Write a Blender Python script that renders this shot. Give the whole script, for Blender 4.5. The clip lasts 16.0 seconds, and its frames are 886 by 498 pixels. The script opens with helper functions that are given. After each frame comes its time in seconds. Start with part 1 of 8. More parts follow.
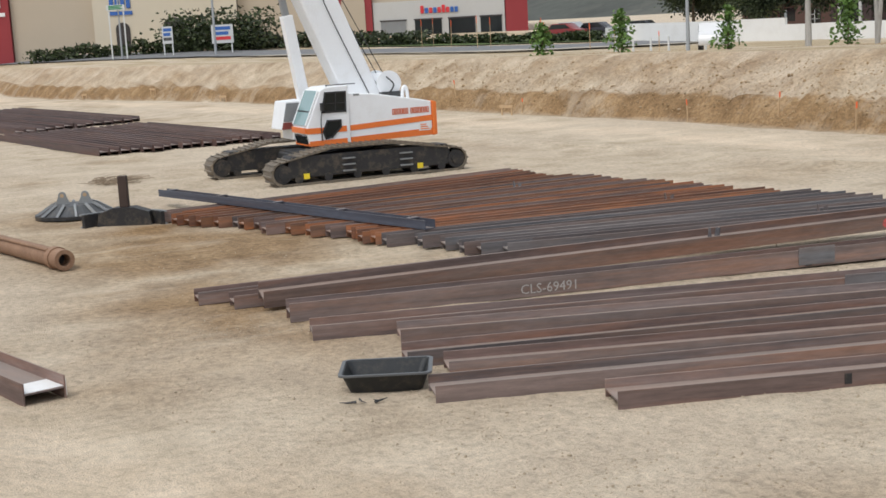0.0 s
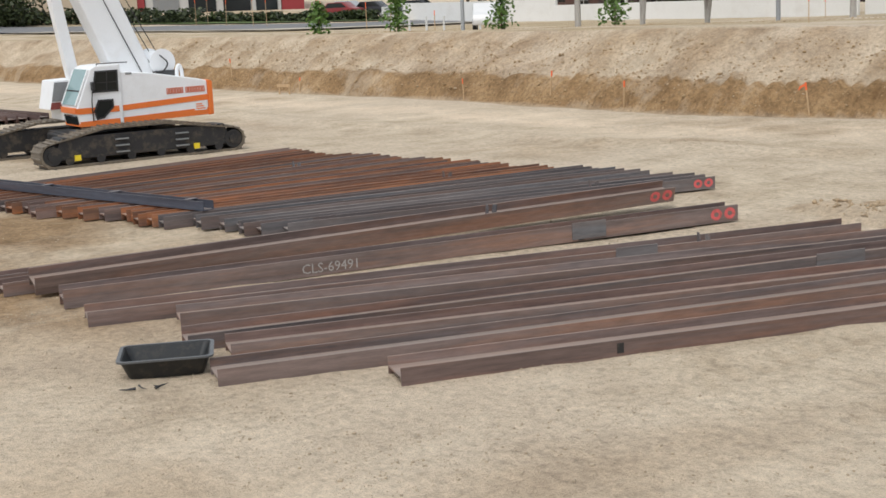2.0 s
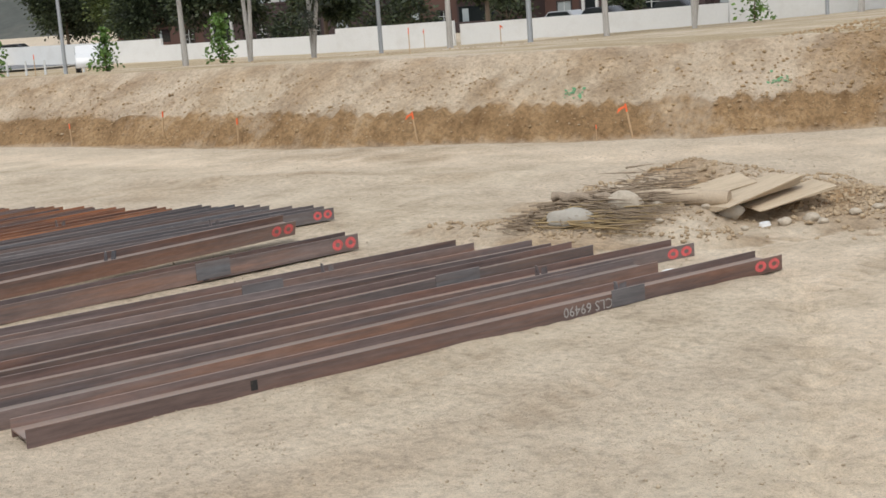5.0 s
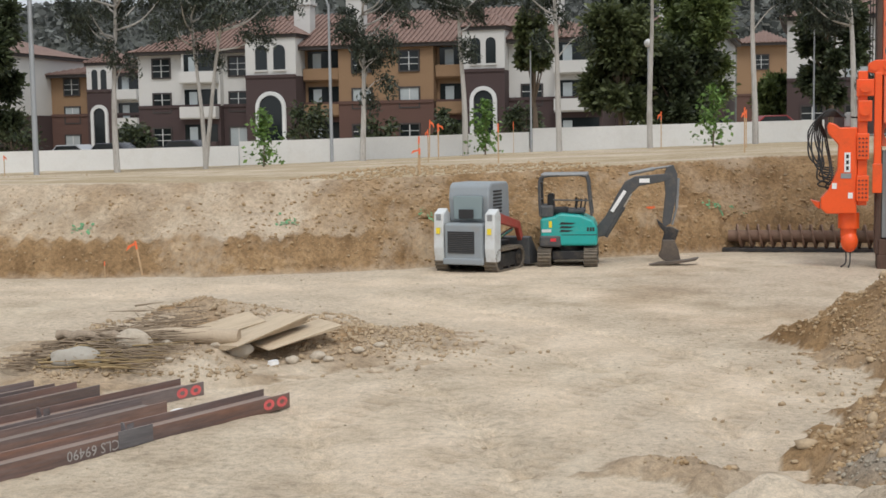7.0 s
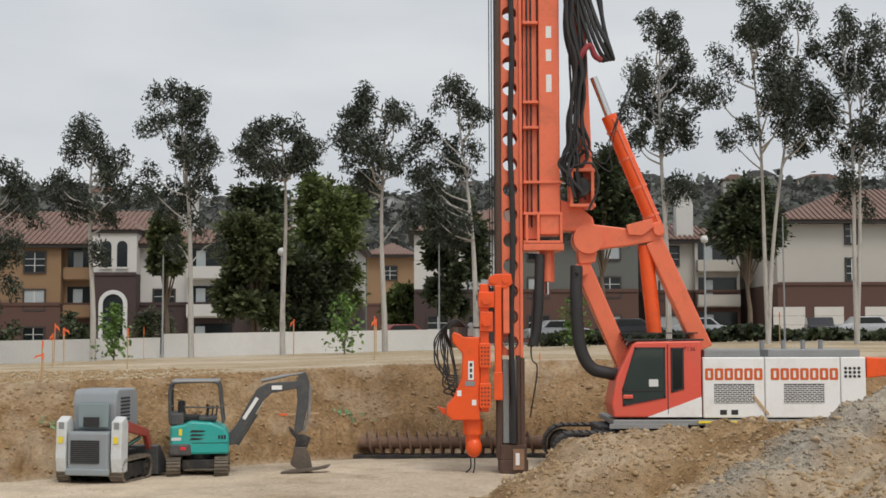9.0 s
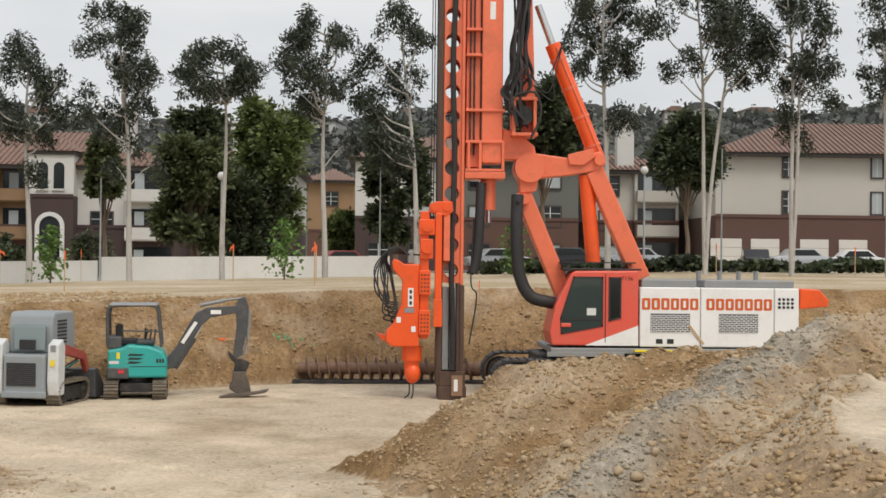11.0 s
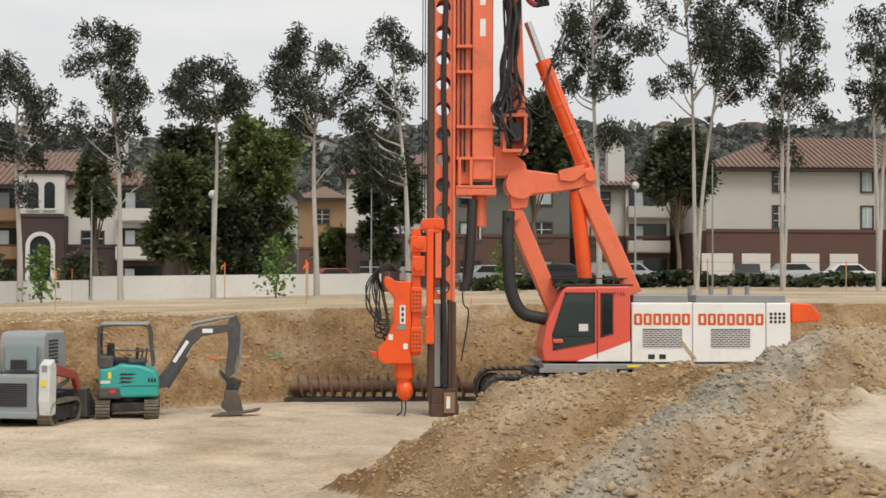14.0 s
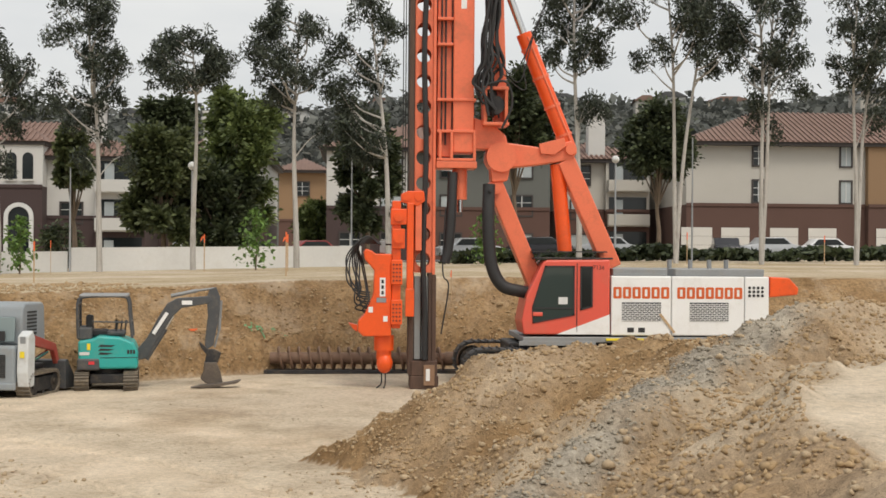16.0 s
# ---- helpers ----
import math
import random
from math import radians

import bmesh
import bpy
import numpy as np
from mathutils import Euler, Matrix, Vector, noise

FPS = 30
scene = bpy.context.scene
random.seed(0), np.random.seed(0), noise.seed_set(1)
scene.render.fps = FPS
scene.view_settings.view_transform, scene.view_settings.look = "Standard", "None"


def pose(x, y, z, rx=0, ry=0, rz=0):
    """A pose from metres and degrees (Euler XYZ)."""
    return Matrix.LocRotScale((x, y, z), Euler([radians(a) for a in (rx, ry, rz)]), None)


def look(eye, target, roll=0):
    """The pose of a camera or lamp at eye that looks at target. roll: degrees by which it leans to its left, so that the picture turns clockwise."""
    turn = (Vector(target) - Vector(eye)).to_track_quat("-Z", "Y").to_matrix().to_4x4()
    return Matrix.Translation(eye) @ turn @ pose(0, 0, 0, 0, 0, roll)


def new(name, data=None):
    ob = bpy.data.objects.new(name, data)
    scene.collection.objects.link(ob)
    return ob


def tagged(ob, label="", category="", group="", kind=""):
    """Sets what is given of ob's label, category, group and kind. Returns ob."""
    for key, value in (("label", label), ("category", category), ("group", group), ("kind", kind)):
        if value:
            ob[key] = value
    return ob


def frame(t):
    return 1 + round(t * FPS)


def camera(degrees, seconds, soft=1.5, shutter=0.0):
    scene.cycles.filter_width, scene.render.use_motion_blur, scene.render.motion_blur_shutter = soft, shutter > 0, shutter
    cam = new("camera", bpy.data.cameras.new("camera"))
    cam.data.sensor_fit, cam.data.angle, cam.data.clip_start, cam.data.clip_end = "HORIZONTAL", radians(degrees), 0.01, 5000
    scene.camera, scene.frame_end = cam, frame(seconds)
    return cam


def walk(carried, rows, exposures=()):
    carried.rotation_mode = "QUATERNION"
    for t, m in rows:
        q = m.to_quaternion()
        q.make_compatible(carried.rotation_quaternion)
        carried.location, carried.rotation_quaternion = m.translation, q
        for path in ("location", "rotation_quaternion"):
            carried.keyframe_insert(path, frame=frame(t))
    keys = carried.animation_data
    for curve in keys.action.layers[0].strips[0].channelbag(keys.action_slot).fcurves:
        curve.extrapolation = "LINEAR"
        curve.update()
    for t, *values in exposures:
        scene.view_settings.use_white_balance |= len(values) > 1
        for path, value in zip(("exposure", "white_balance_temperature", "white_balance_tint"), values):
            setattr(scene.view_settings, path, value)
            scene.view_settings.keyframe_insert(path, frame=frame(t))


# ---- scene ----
cam = camera(36.9, 16.0, soft=1.6)
EYE = (0.0, 0.0, 3.45)


def aim(yaw, pitch, lean):
    """A pose at the eye: degrees to the right of +y, degrees up, degrees of lean to the right."""
    a, b = radians(yaw), radians(pitch)
    way = Vector((math.sin(a) * math.cos(b), math.cos(a) * math.cos(b), math.sin(b)))
    return look(EYE, Vector(EYE) + way, -lean)


# seconds, yaw, pitch, lean
TURNS = [
    (0.0, -63.03, -9.29, 3.17),
    (0.5, -60.05, -9.79, 2.55),
    (1.0, -57.64, -9.50, 2.44),
    (1.5, -55.09, -10.44, 2.31),
    (2.0, -53.51, -10.66, 2.65),
    (2.5, -51.10, -10.91, 2.52),
    (3.0, -48.26, -10.89, 2.39),
    (3.2, -47.80, -10.81, 2.44),
    (5.3, -34.37, -9.09, 4.02),
    (5.5, -32.49, -7.97, 3.67),
    (6.0, -26.95, -8.03, 2.91),
    (6.5, -21.67, -7.03, 2.02),
    (7.0, -15.78, -5.02, 0.90),
    (7.5, -11.95, -1.04, 0.49),
    (8.0, -7.91, 1.13, -0.44),
    (8.5, -3.48, 1.33, -1.28),
    (9.0, -0.00, 3.74, 0.14),
    (9.5, 1.34, 2.76, 0.06),
    (10.0, 2.59, 0.52, -0.59),
    (12.5, 2.42, 0.77, -0.55),
    (13.0, 2.45, 0.62, -0.25),
    (13.5, 3.03, 1.29, -0.10),
    (14.0, 2.92, 1.34, -0.18),
    (14.5, 3.10, 0.95, -0.24),
    (15.0, 3.33, 0.79, -0.25),
    (15.5, 3.84, 0.21, -0.38),
    (16.0, 3.78, 0.17, -0.42),
]
# the white balance drifts slightly warmer as the sky comes into view
BALANCE = [(0.0, -0.04, 6350, 10), (3.0, -0.04, 6480, 10), (6.0, -0.06, 6330, 10), (7.5, -0.10, 6450, 10), (9.0, -0.22, 6650, 10), (10.0, -0.12, 6750, 10), (12.5, 0.0, 6950, 10), (16.0, 0.0, 7000, 10)]
walk(cam, [(t, aim(a, b, c)) for t, a, b, c in TURNS], BALANCE)

# ---- light: overcast sky and a soft high sun ----
world = bpy.data.worlds.new("overcast")
scene.world = world
world.use_nodes = True
wn, wl = world.node_tree.nodes, world.node_tree.links
sky = wn.new("ShaderNodeTexSky")
sky.sky_type = "NISHITA"
sky.sun_disc = False
sky.sun_elevation, sky.sun_rotation = radians(58), radians(156)
sky.dust_density = 5.0
sky.air_density = 1.0
grey = wn.new("ShaderNodeHueSaturation")
grey.inputs["Saturation"].default_value = 0.25
wl.new(sky.outputs["Color"], grey.inputs["Color"])
bg = wn["Background"]
bg.inputs["Strength"].default_value = 0.045
wl.new(grey.outputs["Color"], bg.inputs["Color"])
cloud = wn.new("ShaderNodeBackground")
puff = wn.new("ShaderNodeTexNoise")
puff.inputs["Scale"].default_value, puff.inputs["Detail"].default_value, puff.inputs["Roughness"].default_value = 2.6, 5.0, 0.5
way_up = wn.new("ShaderNodeTexCoord")
flat = wn.new("ShaderNodeMapping")
flat.inputs["Scale"].default_value = (1.0, 1.0, 3.2)
wl.new(way_up.outputs["Generated"], flat.inputs["Vector"])
wl.new(flat.outputs[0], puff.inputs["Vector"])
layers = wn.new("ShaderNodeValToRGB")
layers.color_ramp.elements[0].position, layers.color_ramp.elements[0].color = 0.36, (0.74, 0.81, 0.90, 1)
layers.color_ramp.elements[1].position, layers.color_ramp.elements[1].color = 0.62, (0.98, 1.03, 1.08, 1)
wl.new(puff.outputs["Fac"], layers.inputs["Fac"])
wl.new(layers.outputs["Color"], cloud.inputs["Color"])
cloud.inputs["Strength"].default_value = 0.67
both = wn.new("ShaderNodeAddShader")
wl.new(bg.outputs[0], both.inputs[0])
wl.new(cloud.outputs[0], both.inputs[1])
wl.new(both.outputs[0], wn["World Output"].inputs["Surface"])

sun_data = bpy.data.lights.new("sun", "SUN")
sun_data.energy, sun_data.angle, sun_data.color = 1.55, radians(22), (1.0, 0.965, 0.91)
sun = new("sun", sun_data)
sun.matrix_world = look((0, 0, 60), (-0.40 * 38, 0.917 * 38, 0))


# ---- materials ----
def shader(name):
    m = bpy.data.materials.new(name)
    m.use_nodes = True
    nt = m.node_tree
    return m, nt.nodes, nt.links, nt.nodes["Principled BSDF"]


def noise_node(n, l, scale, detail=6.0, rough=0.6, stretch=None, coord="Object", rand=False):
    tc = n.new("ShaderNodeTexCoord")
    out = tc.outputs[coord]
    if stretch:
        mp = n.new("ShaderNodeMapping")
        mp.inputs["Scale"].default_value = stretch
        l.new(out, mp.inputs["Vector"])
        out = mp.outputs[0]
    t = n.new("ShaderNodeTexNoise")
    t.inputs["Scale"].default_value = scale
    t.inputs["Detail"].default_value = detail
    t.inputs["Roughness"].default_value = rough
    if rand:
        oi = n.new("ShaderNodeObjectInfo")
        ad = n.new("ShaderNodeVectorMath")
        ml = n.new("ShaderNodeMath")
        ml.operation, ml.inputs[1].default_value = "MULTIPLY", 37.0
        l.new(oi.outputs["Random"], ml.inputs[0])
        l.new(out, ad.inputs[0])
        l.new(ml.outputs[0], ad.inputs[1])
        out = ad.outputs[0]
    l.new(out, t.inputs["Vector"])
    return t.outputs["Fac"]


def ramp(n, l, fac, stops):
    r = n.new("ShaderNodeValToRGB")
    e = r.color_ramp.elements
    while len(e) < len(stops):
        e.new(0.5)
    for k, (p, c) in zip(e, stops):
        k.position, k.color = p, (*c, 1)
    l.new(fac, r.inputs["Fac"])
    return r.outputs["Color"]


def mixc(n, l, fac, a, b, kind="MIX"):
    m = n.new("ShaderNodeMix")
    m.data_type, m.blend_type = "RGBA", kind
    for sock, v in ((m.inputs["Factor"], fac), (m.inputs["A"], a), (m.inputs["B"], b)):
        if isinstance(v, (int, float)):
            sock.default_value = v
        elif isinstance(v, tuple):
            sock.default_value = (*v, 1)
        else:
            l.new(v, sock)
    return m.outputs["Result"]


def bump(n, l, b, height, strength, dist):
    k = n.new("ShaderNodeBump")
    k.inputs["Strength"].default_value, k.inputs["Distance"].default_value = strength, dist
    l.new(height, k.inputs["Height"])
    l.new(k.outputs[0], b.inputs["Normal"])


def scaled(c, k):
    return tuple(min(1.0, v * k) for v in c)


def plain(name, colour, rough=0.6, metal=0.0, vary=0.15, scale=3.0, grain=40.0, relief=0.15, dirt=None, dirt_amount=0.5, stretch=None, spec=0.5):
    """A painted or raw surface with broad and fine variation, and dirt in patches."""
    m, n, l, b = shader(name)
    broad = noise_node(n, l, scale, 5, 0.6, stretch, rand=True)
    fine = noise_node(n, l, grain, 4, 0.7, stretch)
    c = ramp(n, l, broad, [(0.25, scaled(colour, 1 - vary)), (0.75, scaled(colour, 1 + vary))])
    c = mixc(n, l, 0.35, c, ramp(n, l, fine, [(0.3, scaled(colour, 1 - 1.6 * vary)), (0.7, scaled(colour, 1 + 1.6 * vary))]))
    if dirt:
        spots = noise_node(n, l, scale * 1.7, 8, 0.75, stretch, rand=True)
        mask = ramp(n, l, spots, [(0.5, (0, 0, 0)), (0.72, (dirt_amount,) * 3)])
        c = mixc(n, l, mask, c, dirt)
    l.new(c, b.inputs["Base Color"])
    b.inputs["Roughness"].default_value, b.inputs["Metallic"].default_value = rough, metal
    b.inputs["Specular IOR Level"].default_value = spec
    if relief:
        bump(n, l, b, fine, relief, 0.02)
    return m


def soil_material():
    """Packed tan earth, moist brown earth and grey gravel, by the ground's own soil masks."""
    m, n, l, b = shader("earth")
    big = noise_node(n, l, 0.12, 5, 0.55)
    mid = noise_node(n, l, 0.9, 7, 0.65)
    fine = noise_node(n, l, 9.0, 6, 0.7)
    grit = noise_node(n, l, 45.0, 3, 0.7)
    tan = ramp(n, l, mid, [(0.30, (0.38, 0.298, 0.204)), (0.46, (0.545, 0.45, 0.33)), (0.66, (0.68, 0.58, 0.445))])
    tan = mixc(n, l, ramp(n, l, big, [(0.38, (0, 0, 0)), (0.62, (0.75,) * 3)]), tan, (0.62, 0.52, 0.405))
    tan = mixc(n, l, 0.6, tan, ramp(n, l, fine, [(0.32, (0.52,) * 3), (0.5, (1.0,) * 3), (0.68, (1.28,) * 3)]), "MULTIPLY")
    moist = ramp(n, l, mid, [(0.3, (0.175, 0.099, 0.042)), (0.55, (0.315, 0.196, 0.094)), (0.75, (0.45, 0.305, 0.165))])
    moist = mixc(n, l, 0.6, moist, ramp(n, l, fine, [(0.34, (0.4,) * 3), (0.5, (1.0,) * 3), (0.66, (1.45,) * 3)]), "MULTIPLY")
    grav = ramp(n, l, fine, [(0.3, (0.17, 0.158, 0.135)), (0.52, (0.325, 0.30, 0.255)), (0.72, (0.47, 0.44, 0.385))])
    pale = ramp(n, l, mid, [(0.3, (0.65, 0.53, 0.385)), (0.7, (0.84, 0.70, 0.545))])
    pale = mixc(n, l, 0.5, pale, ramp(n, l, fine, [(0.32, (0.62,) * 3), (0.5, (1.0,) * 3), (0.68, (1.2,) * 3)]), "MULTIPLY")
    for name, other in (("packed", pale), ("moist", moist), ("gravel", grav)):
        at = n.new("ShaderNodeAttribute")
        at.attribute_name = name
        tan = mixc(n, l, at.outputs["Fac"], tan, other)
    dry = n.new("ShaderNodeAttribute")
    dry.attribute_name = "straw"
    tan = mixc(n, l, dry.outputs["Fac"], tan, ramp(n, l, fine, [(0.3, (0.30, 0.22, 0.125)), (0.7, (0.53, 0.425, 0.27))]))
    tan = mixc(n, l, 0.35, tan, ramp(n, l, grit, [(0.32, (0.45,) * 3), (0.66, (1.32,) * 3)]), "MULTIPLY")
    crumb = noise_node(n, l, 5.5, 9, 0.78)
    tan = mixc(n, l, ramp(n, l, crumb, [(0.60, (0, 0, 0)), (0.66, (0.55,) * 3)]), tan, (0.25, 0.175, 0.105))
    scuff = noise_node(n, l, 0.55, 8, 0.72, (1.0, 0.35, 1.0))
    tan = mixc(n, l, ramp(n, l, scuff, [(0.52, (0, 0, 0)), (0.64, (0.5,) * 3)]), tan, mixc(n, l, 0.5, tan, (0.80, 0.70, 0.55)))
    l.new(tan, b.inputs["Base Color"])
    b.inputs["Roughness"].default_value = 0.95
    b.inputs["Specular IOR Level"].default_value = 0.15
    add = n.new("ShaderNodeMath")
    add.operation = "ADD"
    l.new(fine, add.inputs[0])
    l.new(grit, add.inputs[1])
    bump(n, l, b, add.outputs[0], 0.7, 0.055)
    return m


def rust_material(name, dark, light, orange, amount):
    """Mill-scaled steel with rust blooms running along the length."""
    m, n, l, b = shader(name)
    long = noise_node(n, l, 1.0, 7, 0.65, (2.2, 0.22, 6.0), rand=True)
    fine = noise_node(n, l, 14.0, 6, 0.7, (1, 0.25, 1.5), rand=True)
    c = ramp(n, l, long, [(0.3, dark), (0.55, light), (0.75, scaled(light, 1.35))])
    bloom = noise_node(n, l, 1.6, 8, 0.7, (1.5, 0.18, 3.0), rand=True)
    c = mixc(n, l, ramp(n, l, bloom, [(0.46, (0, 0, 0)), (0.66, (amount,) * 3)]), c, orange)
    c = mixc(n, l, 0.5, c, ramp(n, l, fine, [(0.3, (0.6,) * 3), (0.7, (1.35,) * 3)]), "MULTIPLY")
    oi = n.new("ShaderNodeObjectInfo")
    c = mixc(n, l, 0.8, c, ramp(n, l, oi.outputs["Random"], [(0.0, (0.60, 0.60, 0.64)), (0.3, (0.85, 0.60, 0.52)), (0.55, (0.95, 0.95, 0.98)), (0.8, (1.1, 0.86, 0.76)), (1.0, (1.35, 1.27, 1.2))]), "MULTIPLY")
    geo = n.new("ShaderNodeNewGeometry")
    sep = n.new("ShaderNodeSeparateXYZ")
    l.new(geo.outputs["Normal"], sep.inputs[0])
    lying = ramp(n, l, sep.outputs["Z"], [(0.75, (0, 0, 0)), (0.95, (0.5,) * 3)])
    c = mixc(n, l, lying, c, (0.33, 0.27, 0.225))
    l.new(c, b.inputs["Base Color"])
    b.inputs["Roughness"].default_value, b.inputs["Metallic"].default_value = 0.62, 0.1
    bump(n, l, b, fine, 0.25, 0.01)
    return m


def glass_material(name, colour, rough=0.06, alpha=1.0):
    m, n, l, b = shader(name)
    b.inputs["Base Color"].default_value = (*colour, 1)
    b.inputs["Roughness"].default_value = rough
    b.inputs["Specular IOR Level"].default_value = 0.5
    if alpha < 1:
        b.inputs["Alpha"].default_value = alpha
    return m


def leaf_material(name, dark, light):
    m, n, l, b = shader(name)
    g = n.new("ShaderNodeNewGeometry")
    c = ramp(n, l, g.outputs["Random Per Island"], [(0.0, dark), (0.7, light), (1.0, scaled(light, 1.5))])
    l.new(c, b.inputs["Base Color"])
    b.inputs["Roughness"].default_value = 0.55
    b.inputs["Subsurface Weight"].default_value = 0.0
    tr = n.new("ShaderNodeBsdfTranslucent")
    l.new(c, tr.inputs["Color"])
    mx = n.new("ShaderNodeMixShader")
    mx.inputs[0].default_value = 0.25
    l.new(b.outputs[0], mx.inputs[1])
    l.new(tr.outputs[0], mx.inputs[2])
    l.new(mx.outputs[0], n["Material Output"].inputs["Surface"])
    return m


def stone_material():
    m, n, l, b = shader("stone")
    g = n.new("ShaderNodeNewGeometry")
    c = ramp(n, l, g.outputs["Random Per Island"], [(0.0, (0.28, 0.205, 0.13)), (0.5, (0.40, 0.315, 0.215)), (0.88, (0.48, 0.41, 0.32)), (1.0, (0.60, 0.56, 0.49))])
    fine = noise_node(n, l, 18, 6, 0.7)
    c = mixc(n, l, 0.6, c, ramp(n, l, fine, [(0.3, (0.6,) * 3), (0.7, (1.2,) * 3)]), "MULTIPLY")
    l.new(c, b.inputs["Base Color"])
    b.inputs["Roughness"].default_value = 0.9
    bump(n, l, b, fine, 0.5, 0.02)
    return m


EARTH = soil_material()
STONE = stone_material()
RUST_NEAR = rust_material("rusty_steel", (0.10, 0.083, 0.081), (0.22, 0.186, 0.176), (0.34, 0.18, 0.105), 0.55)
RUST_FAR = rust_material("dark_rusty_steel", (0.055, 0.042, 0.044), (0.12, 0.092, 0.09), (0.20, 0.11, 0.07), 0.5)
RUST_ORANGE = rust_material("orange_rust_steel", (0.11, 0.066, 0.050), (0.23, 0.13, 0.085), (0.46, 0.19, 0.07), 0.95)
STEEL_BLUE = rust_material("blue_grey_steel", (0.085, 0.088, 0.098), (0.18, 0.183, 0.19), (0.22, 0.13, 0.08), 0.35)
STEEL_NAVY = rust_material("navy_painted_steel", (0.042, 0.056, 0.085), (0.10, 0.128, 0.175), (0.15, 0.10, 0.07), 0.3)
DIRTY = (0.30, 0.23, 0.15)
RIG_ORANGE = plain("rig_orange_paint", (0.80, 0.175, 0.085), 0.42, 0, 0.10, 0.8, 30, 0.04, (0.30, 0.10, 0.05), 0.45)
HEAD_ORANGE = plain("head_orange_paint", (0.85, 0.10, 0.015), 0.38, 0, 0.08, 0.9, 30, 0.04, (0.28, 0.07, 0.03), 0.4)
RIG_RED = plain("cab_red_paint", (0.72, 0.105, 0.07), 0.35, 0, 0.06, 0.8, 30, 0.03, DIRTY, 0.18)
WHITE = plain("white_paint", (0.80, 0.80, 0.79), 0.38, 0, 0.05, 0.9, 25, 0.03, (0.52, 0.47, 0.40), 0.35)
CRANE_WHITE = plain("crane_white_paint", (0.84, 0.86, 0.88), 0.35, 0, 0.03, 0.7, 25, 0.03, (0.55, 0.52, 0.47), 0.25)
STRIPE = plain("orange_stripe_paint", (0.80, 0.19, 0.035), 0.4, 0, 0.07, 1.0, 25, 0.02)
LETTER = plain("orange_letter_paint", (0.62, 0.11, 0.02), 0.45, 0, 0.08, 3, 25, 0.0)
BLACK = plain("black_steel", (0.028, 0.028, 0.030), 0.55, 0.2, 0.3, 2, 30, 0.15, DIRTY, 0.35)
RUBBER = plain("black_rubber", (0.022, 0.022, 0.023), 0.6, 0, 0.3, 3, 40, 0.1)
TRACK = plain("track_steel", (0.16, 0.135, 0.105), 0.75, 0.2, 0.3, 3, 30, 0.3, (0.36, 0.28, 0.19), 0.8)
GREY_STEEL = plain("grey_steel", (0.27, 0.28, 0.285), 0.5, 0.3, 0.15, 1.5, 30, 0.1, DIRTY, 0.3)
CHROME = plain("chrome_rod", (0.62, 0.62, 0.62), 0.2, 1.0, 0.05, 2, 30, 0.0)
DARK_GREY = plain("dark_grey_plastic", (0.065, 0.068, 0.072), 0.55, 0, 0.15, 3, 40, 0.1, DIRTY, 0.25)
GLASS_DARK = glass_material("dark_glass", (0.012, 0.016, 0.017), 0.12)
GLASS_CAB = glass_material("cab_glass", (0.035, 0.052, 0.05), 0.05)
SKID_GREY = plain("grey_blue_paint", (0.26, 0.29, 0.31), 0.45, 0, 0.08, 1.5, 30, 0.04, DIRTY, 0.3)
SKID_WHITE = plain("pale_grey_paint", (0.60, 0.62, 0.62), 0.42, 0, 0.06, 1.5, 30, 0.04, DIRTY, 0.35)
TEAL = plain("teal_paint", (0.018, 0.36, 0.33), 0.38, 0, 0.08, 1.5, 30, 0.03, DIRTY, 0.2)
YELLOW = plain("yellow_paint", (0.80, 0.62, 0.03), 0.45, 0, 0.06, 3, 30, 0.02)
RED_PAINT = plain("red_marking_paint", (0.72, 0.13, 0.13), 0.6, 0, 0.2, 9, 50, 0.05, (0.17, 0.10, 0.085), 0.9)
CHALK = plain("white_chalk", (0.38, 0.365, 0.35), 0.9, 0, 0.25, 9, 60, 0.0)
PLYWOOD = plain("weathered_plywood", (0.50, 0.40, 0.28), 0.8, 0, 0.2, 2, 30, 0.15, (0.28, 0.21, 0.145), 0.7, (1, 0.2, 1))
STAKE = plain("stake_wood", (0.48, 0.33, 0.19), 0.8, 0, 0.15, 4, 40, 0.1)
FLUO = plain("orange_survey_paint", (0.85, 0.16, 0.05), 0.7, 0, 0.12, 8, 50, 0.0)
GREEN_SPRAY = plain("green_survey_paint", (0.13, 0.31, 0.15), 0.9, 0, 0.25, 5, 30, 0.3)
BRUSH = plain("dry_brush", (0.25, 0.19, 0.13), 0.9, 0, 0.3, 6, 40, 0.2)
LOG = plain("weathered_log", (0.33, 0.26, 0.19), 0.9, 0, 0.25, 4, 30, 0.5, (0.12, 0.09, 0.06), 0.7, (3, 3, 0.4))
CONCRETE = plain("concrete", (0.45, 0.40, 0.33), 0.9, 0, 0.12, 2, 30, 0.3, DIRTY, 0.5)
WORN_STEEL = plain("worn_bucket_steel", (0.115, 0.092, 0.075), 0.6, 0.2, 0.25, 3, 30, 0.2, DIRTY, 0.4)
DARK_RUST = plain("dark_mast_rust", (0.085, 0.048, 0.034), 0.7, 0.1, 0.3, 2, 30, 0.25, (0.17, 0.10, 0.06), 0.5, (2, 2, 0.4))
PIPE_RUST = plain("rusty_pipe", (0.27, 0.16, 0.10), 0.75, 0.2, 0.25, 2, 30, 0.25, (0.38, 0.26, 0.17), 0.7)
